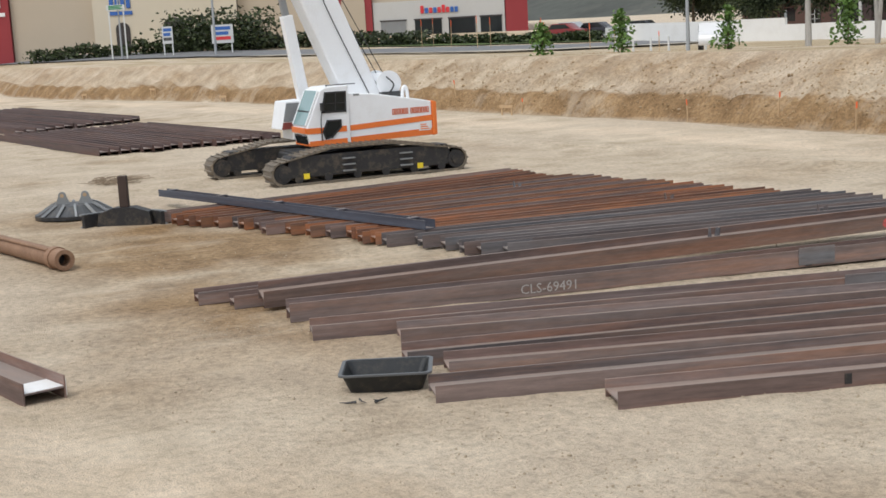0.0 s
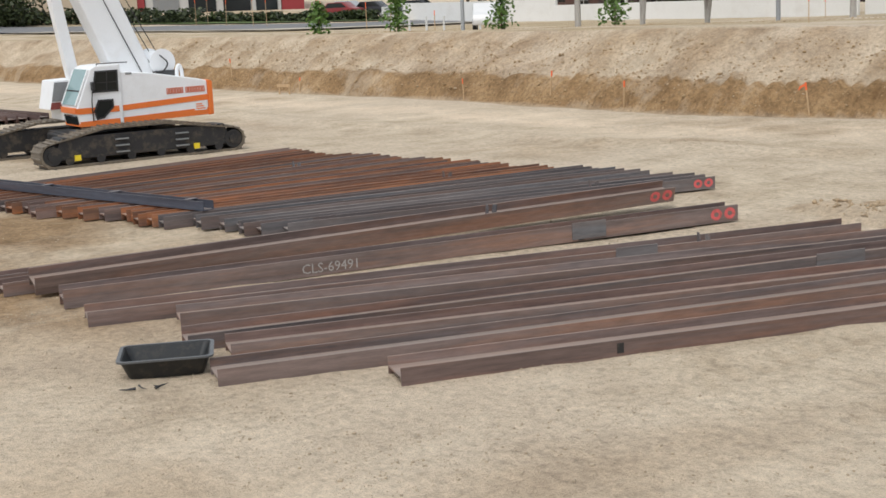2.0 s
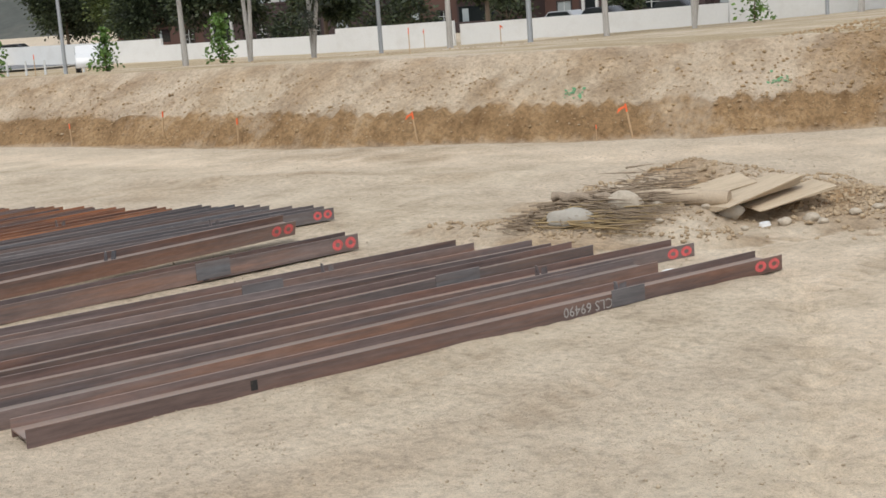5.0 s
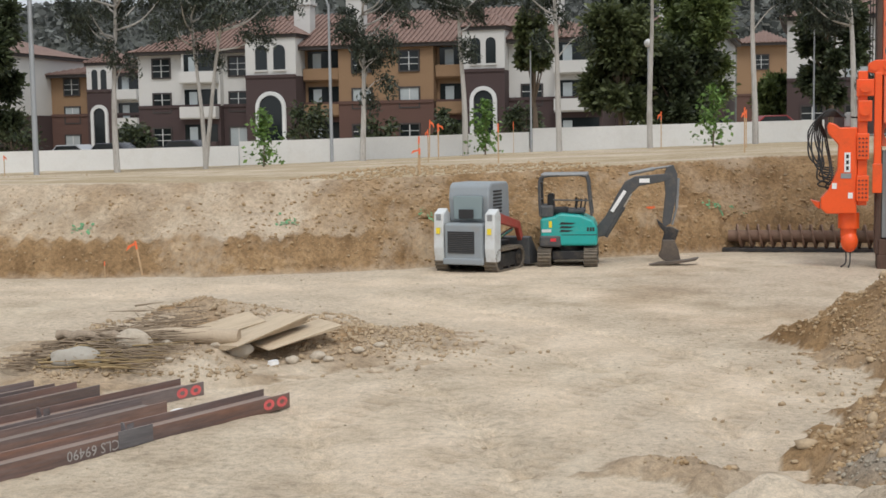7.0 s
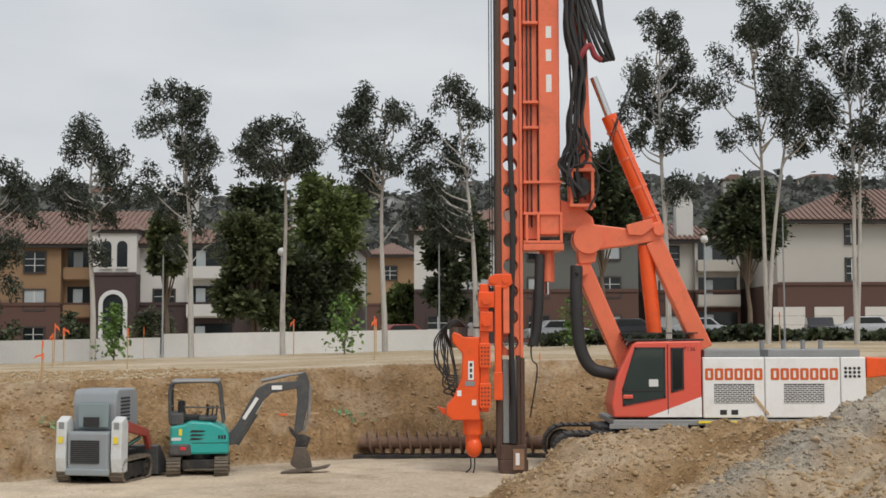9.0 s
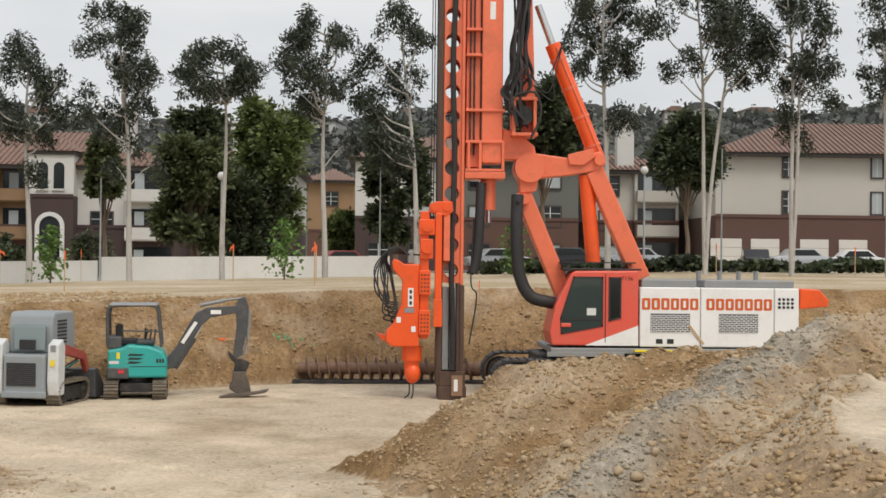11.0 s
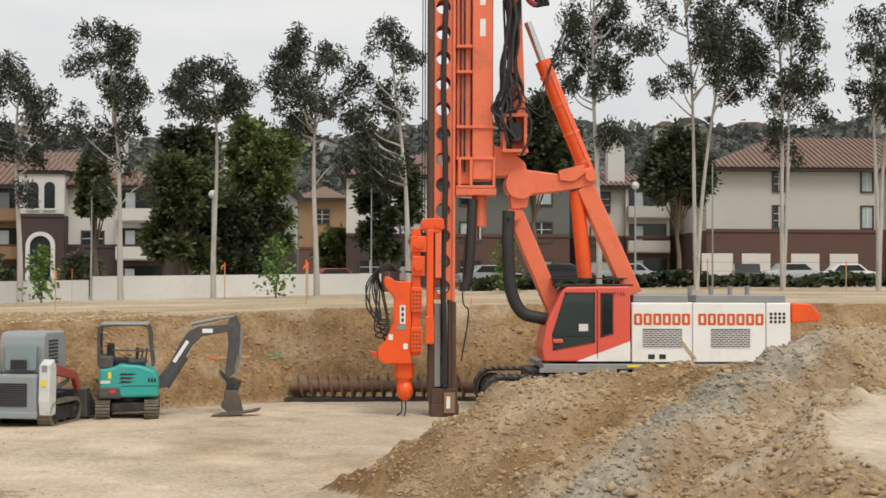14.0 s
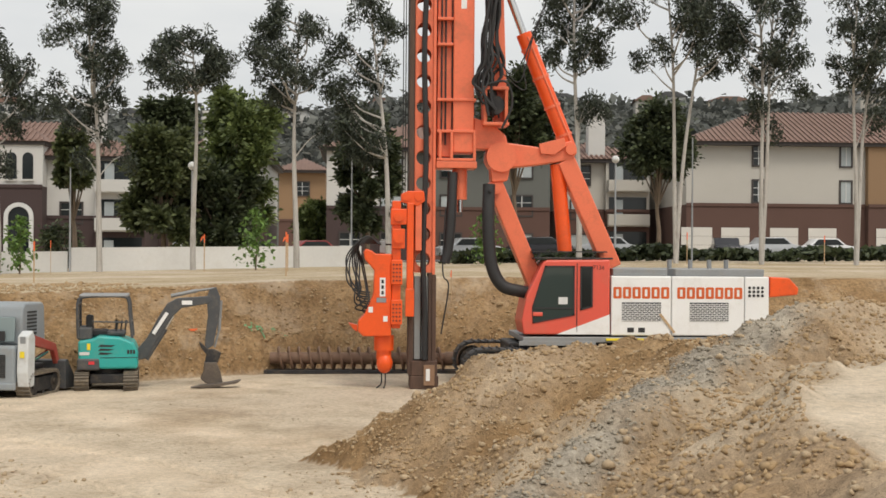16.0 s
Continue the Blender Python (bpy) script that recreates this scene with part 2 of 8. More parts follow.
AUGER_RUST = plain("rusty_auger", (0.19, 0.115, 0.078), 0.75, 0.1, 0.25, 2, 30, 0.25, (0.24, 0.16, 0.10), 0.5)
WALL_WHITE = plain("white_block_wall", (0.74, 0.74, 0.72), 0.85, 0, 0.05, 0.3, 8, 0.05, (0.55, 0.52, 0.47), 0.35)
ROAD = plain("asphalt", (0.17, 0.17, 0.172), 0.9, 0, 0.12, 0.3, 20, 0.1)
HEDGE = leaf_material("hedge_leaves", (0.016, 0.024, 0.010), (0.055, 0.075, 0.026))
LEAF_GUM = leaf_material("gum_leaves", (0.016, 0.023, 0.016), (0.055, 0.068, 0.046))
LEAF_DARK = leaf_material("dark_leaves", (0.018, 0.027, 0.013), (0.066, 0.084, 0.038))
LEAF_GREEN = leaf_material("green_leaves", (0.045, 0.068, 0.02), (0.155, 0.195, 0.065))
LEAF_OLIVE = leaf_material("olive_leaves", (0.032, 0.045, 0.017), (0.105, 0.125, 0.05))
LEAF_BRIGHT = leaf_material("bright_leaves", (0.06, 0.12, 0.02), (0.14, 0.24, 0.06))
BARK = plain("pale_gum_bark", (0.44, 0.42, 0.39), 0.85, 0, 0.22, 1.2, 14, 0.3, (0.17, 0.14, 0.11), 0.7, (2, 2, 0.4))
BARK_BROWN = plain("brown_bark", (0.16, 0.12, 0.085), 0.9, 0, 0.25, 2, 14, 0.4)
STUCCO_WHITE = plain("white_stucco", (0.55, 0.545, 0.525), 0.9, 0, 0.05, 0.25, 12, 0.05, (0.48, 0.46, 0.42), 0.3)
STUCCO_CREAM = plain("grey_cream_stucco", (0.46, 0.44, 0.40), 0.9, 0, 0.05, 0.25, 12, 0.05)
STUCCO_TAN = plain("tan_stucco", (0.25, 0.158, 0.09), 0.9, 0, 0.06, 0.25, 12, 0.05)
STUCCO_BROWN = plain("brown_stucco", (0.105, 0.058, 0.046), 0.9, 0, 0.08, 0.25, 12, 0.05)
STUCCO_DARK = plain("dark_brown_stucco", (0.062, 0.041, 0.040), 0.9, 0, 0.08, 0.25, 12, 0.05)
STUCCO_GREY = plain("grey_green_stucco", (0.125, 0.13, 0.12), 0.9, 0, 0.06, 0.25, 12, 0.05)
STUCCO_RED = plain("maroon_stucco", (0.30, 0.045, 0.05), 0.9, 0, 0.06, 0.25, 12, 0.05)
STUCCO_SAND = plain("sand_stucco", (0.50, 0.42, 0.32), 0.9, 0, 0.05, 0.25, 12, 0.05)
STUCCO_PALE = plain("pale_sand_stucco", (0.62, 0.55, 0.43), 0.9, 0, 0.05, 0.25, 12, 0.05)
ROOF_TILE = plain("clay_roof_tile", (0.205, 0.13, 0.105), 0.85, 0, 0.25, 1.2, 9, 0.2, (0.13, 0.08, 0.065), 0.6)
TRIM_DARK = plain("dark_window_trim", (0.045, 0.038, 0.036), 0.7, 0, 0.1, 2, 30, 0.0)
TRIM_WHITE = plain("white_window_trim", (0.62, 0.63, 0.62), 0.6, 0, 0.05, 2, 30, 0.0)
CURTAIN = plain("pale_blind", (0.36, 0.40, 0.41), 0.6, 0, 0.12, 1.0, 12, 0.0)
GARAGE_DOOR = plain("pale_garage_door", (0.60, 0.58, 0.54), 0.7, 0, 0.04, 1, 20, 0.0)
HILL_GREEN = plain("hill_scrub", (0.066, 0.07, 0.06), 1.0, 0, 0.4, 0.02, 0.2, 0.0, (0.15, 0.135, 0.11), 0.6)
SIGN_BLUE = plain("blue_sign_paint", (0.04, 0.13, 0.42), 0.5, 0, 0.05, 3, 30, 0)
SIGN_GREEN = plain("green_sign_paint", (0.02, 0.24, 0.10), 0.5, 0, 0.05, 3, 30, 0)
SIGN_RED = plain("red_sign_paint", (0.65, 0.04, 0.05), 0.5, 0, 0.05, 3, 30, 0)
GALV = plain("galvanised_pole", (0.38, 0.40, 0.42), 0.5, 0.4, 0.1, 1, 20, 0.0)
CAR_DARK = plain("dark_car_paint", (0.03, 0.03, 0.035), 0.25, 0.2, 0.05, 1, 20, 0)
CAR_SILVER = plain("silver_car_paint", (0.45, 0.46, 0.47), 0.3, 0.4, 0.05, 1, 20, 0)
CAR_RED = plain("red_car_paint", (0.25, 0.03, 0.03), 0.3, 0.2, 0.05, 1, 20, 0)
CAR_WHITE = plain("white_car_paint", (0.70, 0.70, 0.70), 0.3, 0.0, 0.04, 1, 20, 0)
GRASS = plain("lawn", (0.085, 0.125, 0.035), 0.95, 0, 0.25, 0.6, 12, 0.3, (0.20, 0.18, 0.08), 0.5)
HAY = plain("dry_grass", (0.34, 0.25, 0.13), 0.95, 0, 0.2, 4, 30, 0.3)


# ---- mesh helpers ----
def empty_thing(name, m, label, category, group=""):
    ob = new(name)
    ob.matrix_world = m
    ob.empty_display_size = 0.3
    return tagged(ob, label, category, group)


def part(name, bm, material, parent=None, label=""):
    """Links a bmesh as one mesh object under a thing or a part."""
    me = bpy.data.meshes.new(name)
    bm.normal_update()
    bm.to_mesh(me)
    bm.free()
    me.materials.append(material)
    ob = new(name, me)
    ob.parent = parent
    return tagged(ob, label)


def box(bm, x0, x1, y0, y1, z0, z1, bevel=0.0, m=None):
    r = bmesh.ops.create_cube(bm, size=1.0)["verts"]
    k = Matrix.Translation(((x0 + x1) / 2, (y0 + y1) / 2, (z0 + z1) / 2)) @ Matrix.Diagonal((abs(x1 - x0), abs(y1 - y0), abs(z1 - z0), 1))
    bmesh.ops.transform(bm, matrix=(m @ k) if m else k, verts=r)
    if bevel:
        es = {e for v in r for e in v.link_edges}
        bmesh.ops.bevel(bm, geom=list(es), offset=bevel, segments=2, affect="EDGES", profile=0.5)
    return bm


def rod(bm, a, b, r0, r1=None, seg=12, caps=True):
    """A round bar from a to b."""
    a, b = Vector(a), Vector(b)
    d = b - a
    m = Matrix.Translation((a + b) / 2) @ d.to_track_quat("Z", "Y").to_matrix().to_4x4()
    bmesh.ops.create_cone(bm, cap_ends=caps, segments=seg, radius1=r0, radius2=r0 if r1 is None else r1, depth=d.length, matrix=m)
    return bm


def beam(bm, a, b, w, h, bevel=0.0):
    """A square bar from a to b, w wide across y and h deep."""
    a, b = Vector(a), Vector(b)
    d = b - a
    up = Vector((0, 1, 0)) if abs(d.normalized().y) < 0.95 else Vector((0, 0, 1))
    z = d.normalized()
    x = up.cross(z).normalized()
    y = z.cross(x)
    m = Matrix((x, y, z)).transposed().to_4x4()
    m.translation = (a + b) / 2
    return box(bm, -h / 2, h / 2, -w / 2, w / 2, -d.length / 2, d.length / 2, bevel, m)


def prism(bm, pts, y0, y1, bevel=0.0, axis="y"):
    """An outline of (x, z) points carried from y0 to y1 (or of (y, z) points from x0 to x1)."""
    def at(p, d):
        return (p[0], d, p[1]) if axis == "y" else ((d, p[0], p[1]) if axis == "x" else (p[0], p[1], d))
    lo = [bm.verts.new(at(p, y0)) for p in pts]
    hi = [bm.verts.new(at(p, y1)) for p in pts]
    fs = [bm.faces.new(lo), bm.faces.new(hi[::-1])]
    n = len(pts)
    for i in range(n):
        fs.append(bm.faces.new((lo[i], hi[i], hi[(i + 1) % n], lo[(i + 1) % n])))
    bmesh.ops.recalc_face_normals(bm, faces=fs)
    if bevel:
        bmesh.ops.bevel(bm, geom=list({e for f in fs for e in f.edges}), offset=bevel, segments=2, affect="EDGES", profile=0.5)
    return bm


def tube(bm, pts, r, seg=8, r_end=None):
    """A hose or limb through the points, with a smooth run."""
    pts = [Vector(p) for p in pts]
    rings = []
    n = len(pts)
    for i, p in enumerate(pts):
        d = (pts[min(i + 1, n - 1)] - pts[max(i - 1, 0)]).normalized()
        q = d.to_track_quat("Z", "Y").to_matrix()
        rr = r if r_end is None else r + (r_end - r) * i / (n - 1)
        rings.append([bm.verts.new(p + q @ Vector((math.cos(a) * rr, math.sin(a) * rr, 0))) for a in [2 * math.pi * k / seg for k in range(seg)]])
    for a, b in zip(rings, rings[1:]):
        # keep the rings from twisting
        best = min(range(seg), key=lambda s: sum((a[k].co - b[(k + s) % seg].co).length for k in range(0, seg, 2)))
        for k in range(seg):
            bm.faces.new((a[k], a[(k + 1) % seg], b[(k + 1 + best) % seg], b[(k + best) % seg]))
        b[:] = b[best:] + b[:best]
    bm.faces.new(rings[0][::-1])
    bm.faces.new(rings[-1])
    return bm


def curve_pts(pts, n=16):
    """Catmull-Rom through the points."""
    p = [Vector(q) for q in pts]
    p = [p[0] * 2 - p[1]] + p + [p[-1] * 2 - p[-2]]
    out = []
    for i in range(1, len(p) - 2):
        for k in range(n):
            t = k / n
            out.append(0.5 * ((2 * p[i]) + (p[i + 1] - p[i - 1]) * t + (2 * p[i - 1] - 5 * p[i] + 4 * p[i + 1] - p[i + 2]) * t * t + (3 * p[i] - p[i - 1] - 3 * p[i + 1] + p[i + 2]) * t ** 3))
    out.append(p[-2])
    return out


def smooth(ob):
    for f in ob.data.polygons:
        f.use_smooth = True
    ob.data.set_sharp_from_angle(angle=radians(38))
    return ob


def mesh_np(name, verts, faces, material, parent=None):
    me = bpy.data.meshes.new(name)
    me.from_pydata([tuple(v) for v in verts], [], [tuple(f) for f in faces])
    me.materials.append(material)
    ob = new(name, me)
    ob.parent = parent
    return ob


def lattice(ix, iy, seed):
    h = (ix.astype(np.int64) * 374761393 + iy.astype(np.int64) * 668265263 + seed * 974711) & 0x7FFFFFFF
    h = ((h ^ (h >> 13)) * 1274126177) & 0x7FFFFFFF
    return ((h ^ (h >> 16)) & 0xFFFF) / 65535.0


def vnoise(x, y, seed=0):
    ix, iy = np.floor(x), np.floor(y)
    fx, fy = x - ix, y - iy
    fx, fy = fx * fx * (3 - 2 * fx), fy * fy * (3 - 2 * fy)
    a, b = lattice(ix, iy, seed), lattice(ix + 1, iy, seed)
    c, d = lattice(ix, iy + 1, seed), lattice(ix + 1, iy + 1, seed)
    return (a + (b - a) * fx) * (1 - fy) + (c + (d - c) * fx) * fy - 0.5


def fbm(x, y, scale, octaves=4, seed=0):
    out, amp, f = 0.0, 1.0, 1.0 / scale
    for k in range(octaves):
        out = out + amp * vnoise(x * f + 17.3 * k, y * f - 9.1 * k, seed + k)
        amp, f = amp * 0.5, f * 2.03
    return out

# ---- ground: pit floor, banks, spoil heaps, the land outside ----
TOE_X = [-220, -100, -78, -57, -46, -37, -29, -22, -18, -14, -10.5, -6.6, -3.4, -1.0, 6, 30, 200]
TOE_Y = [15, 20.5, 25.0, 26.8, 27.1, 27.5, 27.5, 27.8, 28.8, 30.2, 32.0, 35.0, 37.2, 39.2, 39.5, 39.6, 39.6]
CREST_X = [-220, -90, -64, -40, -25, -17, -12, -7, -2, 3.5, 15, 200]
CREST_Z = [2.3, 2.2, 2.14, 2.22, 2.24, 2.22, 2.24, 2.38, 2.56, 2.70, 2.74, 2.74]
OUT_X = [-220, -150, -110, -94, -84, -51, -27, -15, 0, 15, 40, 200]
OUT_Z = [4.6, 3.9, 2.2, 1.75, 1.5, 1.4, 1.92, 2.36, 2.75, 3.1, 3.2, 3.2]


def smoothstep(t):
    t = np.clip(t, 0, 1)
    return t * t * (3 - 2 * t)


def cone(x, y, cx, cy, top, slope, rx=1.0, turn=0.0, flat=0.3):
    """A heap with an angle of repose, longer along one way."""
    c, s = math.cos(radians(turn)), math.sin(radians(turn))
    u, v = (x - cx) * c + (y - cy) * s, -(x - cx) * s + (y - cy) * c
    r = np.sqrt((u / rx) ** 2 + v ** 2 + flat * flat) - flat
    return top - slope * r


STREAK = [(0.9, 12.2, 0.55), (1.88, 13.9, 0.98), (3.8, 17.1, 1.70), (5.2, 18.8, 2.2), (6.29, 20.0, 2.52), (8.1, 20.5, 2.7), (14.0, 21.0, 2.85)]


def ridge_line(x, y, pts, slope, flat=0.3):
    """A heap tipped along a line of crest points (x, y, height)."""
    out = np.full(np.shape(x), -9.0)
    for (ax, ay, az), (bx, by, bz) in zip(pts, pts[1:]):
        t = np.clip(((x - ax) * (bx - ax) + (y - ay) * (by - ay)) / ((bx - ax) ** 2 + (by - ay) ** 2), 0, 1)
        d = np.hypot(x - ax - t * (bx - ax), y - ay - t * (by - ay))
        out = np.maximum(out, az + t * (bz - az) - slope * (np.sqrt(d * d + flat * flat) - flat))
    return out


def land(x, y):
    """Height and the soil masks at x, y."""
    toe = np.interp(x, TOE_X, TOE_Y) + 0.45 * fbm(x, y * 0, 5, 3, 3)
    crest = np.interp(x, CREST_X, CREST_Z)
    out = np.interp(x, OUT_X, OUT_Z)
    s = (y - toe) / 3.1
    cut = np.interp(s, [-0.06, 0.0, 0.10, 0.2, 0.36, 0.9, 1.0], [0, 0.02, 0.22, 0.36, 0.46, 0.93, 1.0])
    rough = fbm(x, y, 0.9, 4, 11)
    z_bank = crest * cut + np.where((s > 0) & (s < 1), (0.30 * rough + (0.12 + 0.14 * smoothstep((x + 13) / 5)) * fbm(x, y, 0.5, 4, 12)) * np.sin(np.pi * np.clip(s, 0, 1)), 0)
    z_bank = z_bank + np.where((s > 0.02) & (s < 0.36), 0.09 * np.sin(x * 14.0 + 5 * fbm(x, y, 2.5, 2, 15)) * np.sin(np.pi * np.clip(s / 0.36, 0, 1)), 0)
    far = np.clip((y - toe - 3.1) / 24, 0, 1)
    z = np.where(s < 1, z_bank, crest + (out - crest) * far)
    z = z + np.where(s >= 1, 0.05 * fbm(x, y, 2.2, 3, 5), 0)
    z = np.where(s <= 0, 0.05 * fbm(x, y, 7, 4, 21) + 0.028 * fbm(x, y, 0.7, 3, 22), z)
    # the bank on which the camera's holder stands
    near = (x * -0.42 + y * 0.907)
    z = np.where(near < 5.0, np.maximum(z, 1.85 * smoothstep((4.6 - near) / 2.6)), z)
    # vehicle ruts that curve through the pit
    rad = np.hypot(x + 24.0, y - 3.0)
    for r0 in (21.5, 23.4, 26.3, 28.2):
        g = np.exp(-((rad - r0 - 0.5 * fbm(x, y, 6, 2, 31)) / 0.22) ** 2)
        z = z - np.where((s < -0.1) & (x > -9), 0.05 * g * (1 + 0.9 * np.sin((np.arctan2(y - 3, x + 24) * r0) * 13)), 0)
    # cleat prints of crawler tracks
    tread, edge = 0.0, 0.0
    for a, b, c in ((-6.0, 0.03, 0.009), (-4.45, 0.17, 0.006), (-3.35, 0.17, 0.006), (-2.1, 0.16, 0.006), (-7.7, 0.02, 0.009)):
        off = x - (a + b * (y - 10) + c * (y - 10) ** 2 + 0.10 * fbm(x * 0, y, 4, 2, 33))
        fade = smoothstep((y - 7.5) / 1.5) * smoothstep((24 - y) / 3) * np.clip(0.65 + 1.3 * fbm(x, y, 2.6, 3, 34), 0, 1)
        tread = tread + smoothstep((0.25 - np.abs(off)) / 0.06) * fade * (0.5 + 0.5 * np.sin((y + 0.55 * off) * 2 * np.pi / 0.34))
        edge = edge + np.exp(-((np.abs(off) - 0.33) / 0.08) ** 2) * fade
    z = z + np.where(s < -0.1, 0.03 * edge * (0.6 + 1.2 * fbm(x, y, 0.4, 2, 35)) - 0.026 * tread, 0)
    # windrow and hollow where the ground was graded
    z = z + np.where(s < -0.3, 0.10 * np.exp(-((y - toe + 6.5 + 0.8 * fbm(x, y, 9, 2, 41)) / 0.6) ** 2) * smoothstep((-x - 8) / 6), 0)
    # rubble under the brush and boards
    rub = np.maximum(np.maximum(cone(x, y, -9.3, 18.6, 0.40, 0.22, 1.7, 35, 0.6), cone(x, y, -9.8, 20.3, 0.66, 0.40, 1.6, 30, 0.4)), cone(x, y, -7.6, 19.6, 0.30, 0.20, 1.3, 60, 0.5)) + 0.22 * fbm(x, y, 0.8, 4, 51)
    # heaps of spoil
    lump = 0.40 * fbm(x, y, 1.5, 5, 61) + 0.26 * fbm(x, y, 0.5, 3, 62)
    h1 = np.maximum(ridge_line(x, y, [(2.55, 21.9, 1.78), (3.3, 21.7, 1.72), (5.3, 21.5, 1.88), (8.5, 22.2, 2.2)], 0.62), cone(x, y, 1.35, 20.5, 0.56, 0.50, 1.2, 40, 0.5))
    h2 = ridge_line(x, y, STREAK, 0.62)
    h3 = np.maximum(cone(x, y, 0.5, 10.4, 0.46, 0.28, 1.5, -20, 0.7), cone(x, y, 2.3, 9.8, 1.35, 0.55, 1.4, 60, 0.5))
    edge = np.interp(y, [2, 6, 8.3, 10.4, 13.3, 16.4, 18.2, 19.2, 20], [3.0, 3.2, 3.3, 3.5, 4.4, 5.8, 7.3, 10.5, 16])
    h4 = 2.02 - 0.56 * np.clip(edge - x + 0.25 * fbm(x, y, 1.4, 2, 64), 0, 9) + 0.05 * fbm(x, y, 2.5, 2, 65)
    on_bench = smoothstep((x - edge - 0.12 + 0.5 * fbm(x, y, 1.1, 3, 66)) / 0.5) * (h4 > h2 - 0.05)
    lump = lump * (1 - 0.85 * on_bench)
    heap = np.where(y < 24.5, np.maximum(np.maximum(h1, h2), np.maximum(h3, h4)) + lump, -1.0)
    over = np.maximum(rub, heap)
    moist = np.where((s > -0.08) & (s < 0.27), 1.0 - 0.55 * np.abs(s - 0.12) / 0.2, 0) + np.where((s >= 0) & (s < 1), 0.42 + 0.58 * smoothstep((x + 15) / 7) + 0.5 * rough, 0)
    moist = moist + np.where(heap > z, (0.78 + 0.16 * (h1 >= np.maximum(h2, np.maximum(h3, h4))) + 0.6 * fbm(x, y, 1.8, 4, 71)) * (1 - 0.9 * on_bench) - 0.2 * (h4 >= np.maximum(h1, h2)) - 0.55 * (h3 >= np.maximum(h1, np.maximum(h2, h4))), 0) + np.where((rub > z) & (heap < rub), 0.5 + 0.8 * fbm(x, y, 1.2, 3, 73), 0)
    stain = np.exp(-(((x + 21) / 6.5) ** 2 + ((y - 6.5) / 2.6) ** 2)) * 1.35 + 0.5 * np.exp(-(((x + 17.5) / 3.5) ** 2 + ((y - 5.2) / 1.8) ** 2)) + 0.55 * np.exp(-(((x + 13.5) / 1.0) ** 2 + ((y - 2.9) / 0.8) ** 2))
    moist = moist + np.where(s < 0, np.clip(stain * (0.55 + 0.9 * fbm(x, y, 2.2, 4, 75)), 0, 0.78), 0)
    spine = ridge_line(x, y, [(a, b, 0) for a, b, c in STREAK[:5]], 1.0, 0.01)
    streak = np.exp(-((spine + 0.30 * fbm(x, y, 1.6, 3, 78)) / 0.43) ** 2)
    gravel = np.where(heap > z, np.clip(streak * (1.15 + 1.1 * fbm(x, y, 0.9, 3, 77)), 0, 0.85) * (1 - on_bench), 0)
    band = 0.0
    for r0, wd in ((22.4, 0.9), (27.2, 1.0), (24.8, 0.5), (31.0, 0.8)):
        band = band + np.exp(-((rad - r0 - 0.9 * fbm(x, y, 7, 3, 83)) / wd) ** 2) * smoothstep((x + 11) / 3)
    band = band + np.exp(-((y - toe + 3.2 + 1.0 * fbm(x, y, 11, 3, 84)) / 1.7) ** 2) + 0.8 * smoothstep((8.6 - near) / 2.5)
    print_mark = np.clip(tread, 0, 1) * 1.7 + 0.5 * np.clip(edge, 0, 1)
    moist = moist + np.where((s < -0.1) & (over < z), 0.13 * print_mark + np.clip(0.9 * fbm(x, y, 3.2, 5, 89) - 0.12, 0, 0.4), 0)
    packed = np.where((s < -0.05) & (over < z + 0.02), np.clip(band * (0.75 + 1.1 * fbm(x, y, 1.6, 4, 85)), 0, 0.9), 0)
    packed = np.where(heap > z, on_bench * np.clip(0.42 + 0.9 * fbm(x, y, 1.2, 4, 86), 0, 0.6), packed)
    straw = np.where(s > 1.0, np.clip(0.55 + 1.2 * fbm(x, y * 3, 5, 4, 79), 0, 0.9), 0) * (y < 75)
    return np.maximum(z, over), np.clip(moist, 0, 0.95), gravel, straw, packed


def axis_lines(parts):
    out = []
    for a, b, step in parts:
        out += list(np.arange(a, b, step))
    return np.array(out)


GX = axis_lines([(-3000, -400, 260), (-400, -120, 28), (-120, -60, 1.6), (-60, -32, 0.42), (-32, -8, 0.125), (-8, 0.5, 0.07), (0.5, 14, 0.1), (14, 40, 0.8), (40, 150, 11), (150, 3200, 300)])
GY = axis_lines([(-3000, -100, 290), (-100, 2, 8.5), (2, 8, 0.16), (8, 26, 0.075), (26, 43, 0.14), (43, 75, 0.8), (75, 140, 5), (140, 400, 26), (400, 3300, 290)])
gx, gy = np.meshgrid(GX, GY)
gz, g_moist, g_gravel, g_straw, g_packed = land(gx, gy)
nx, ny = len(GX), len(GY)
idx = np.arange(nx * ny).reshape(ny, nx)
quads = np.stack([idx[:-1, :-1], idx[:-1, 1:], idx[1:, 1:], idx[1:, :-1]], -1).reshape(-1, 4)
me = bpy.data.meshes.new("ground")
me.vertices.add(nx * ny)
me.vertices.foreach_set("co", np.stack([gx, gy, gz], -1).astype(np.float32).ravel())
me.loops.add(quads.size)
me.loops.foreach_set("vertex_index", quads.astype(np.int32).ravel())
me.polygons.add(len(quads))
me.polygons.foreach_set("loop_start", np.arange(0, quads.size, 4, dtype=np.int32))
me.update(calc_edges=True)
me.shade_smooth()
for key, val in (("moist", g_moist), ("gravel", g_gravel), ("straw", g_straw), ("packed", g_packed)):
    me.attributes.new(key, "FLOAT", "POINT").data.foreach_set("value", val.astype(np.float32).ravel())
me.materials.append(EARTH)
ground = tagged(new("ground", me), "tan graded earth of an excavated pit with cut banks and spoil heaps", "ground", kind="structure")


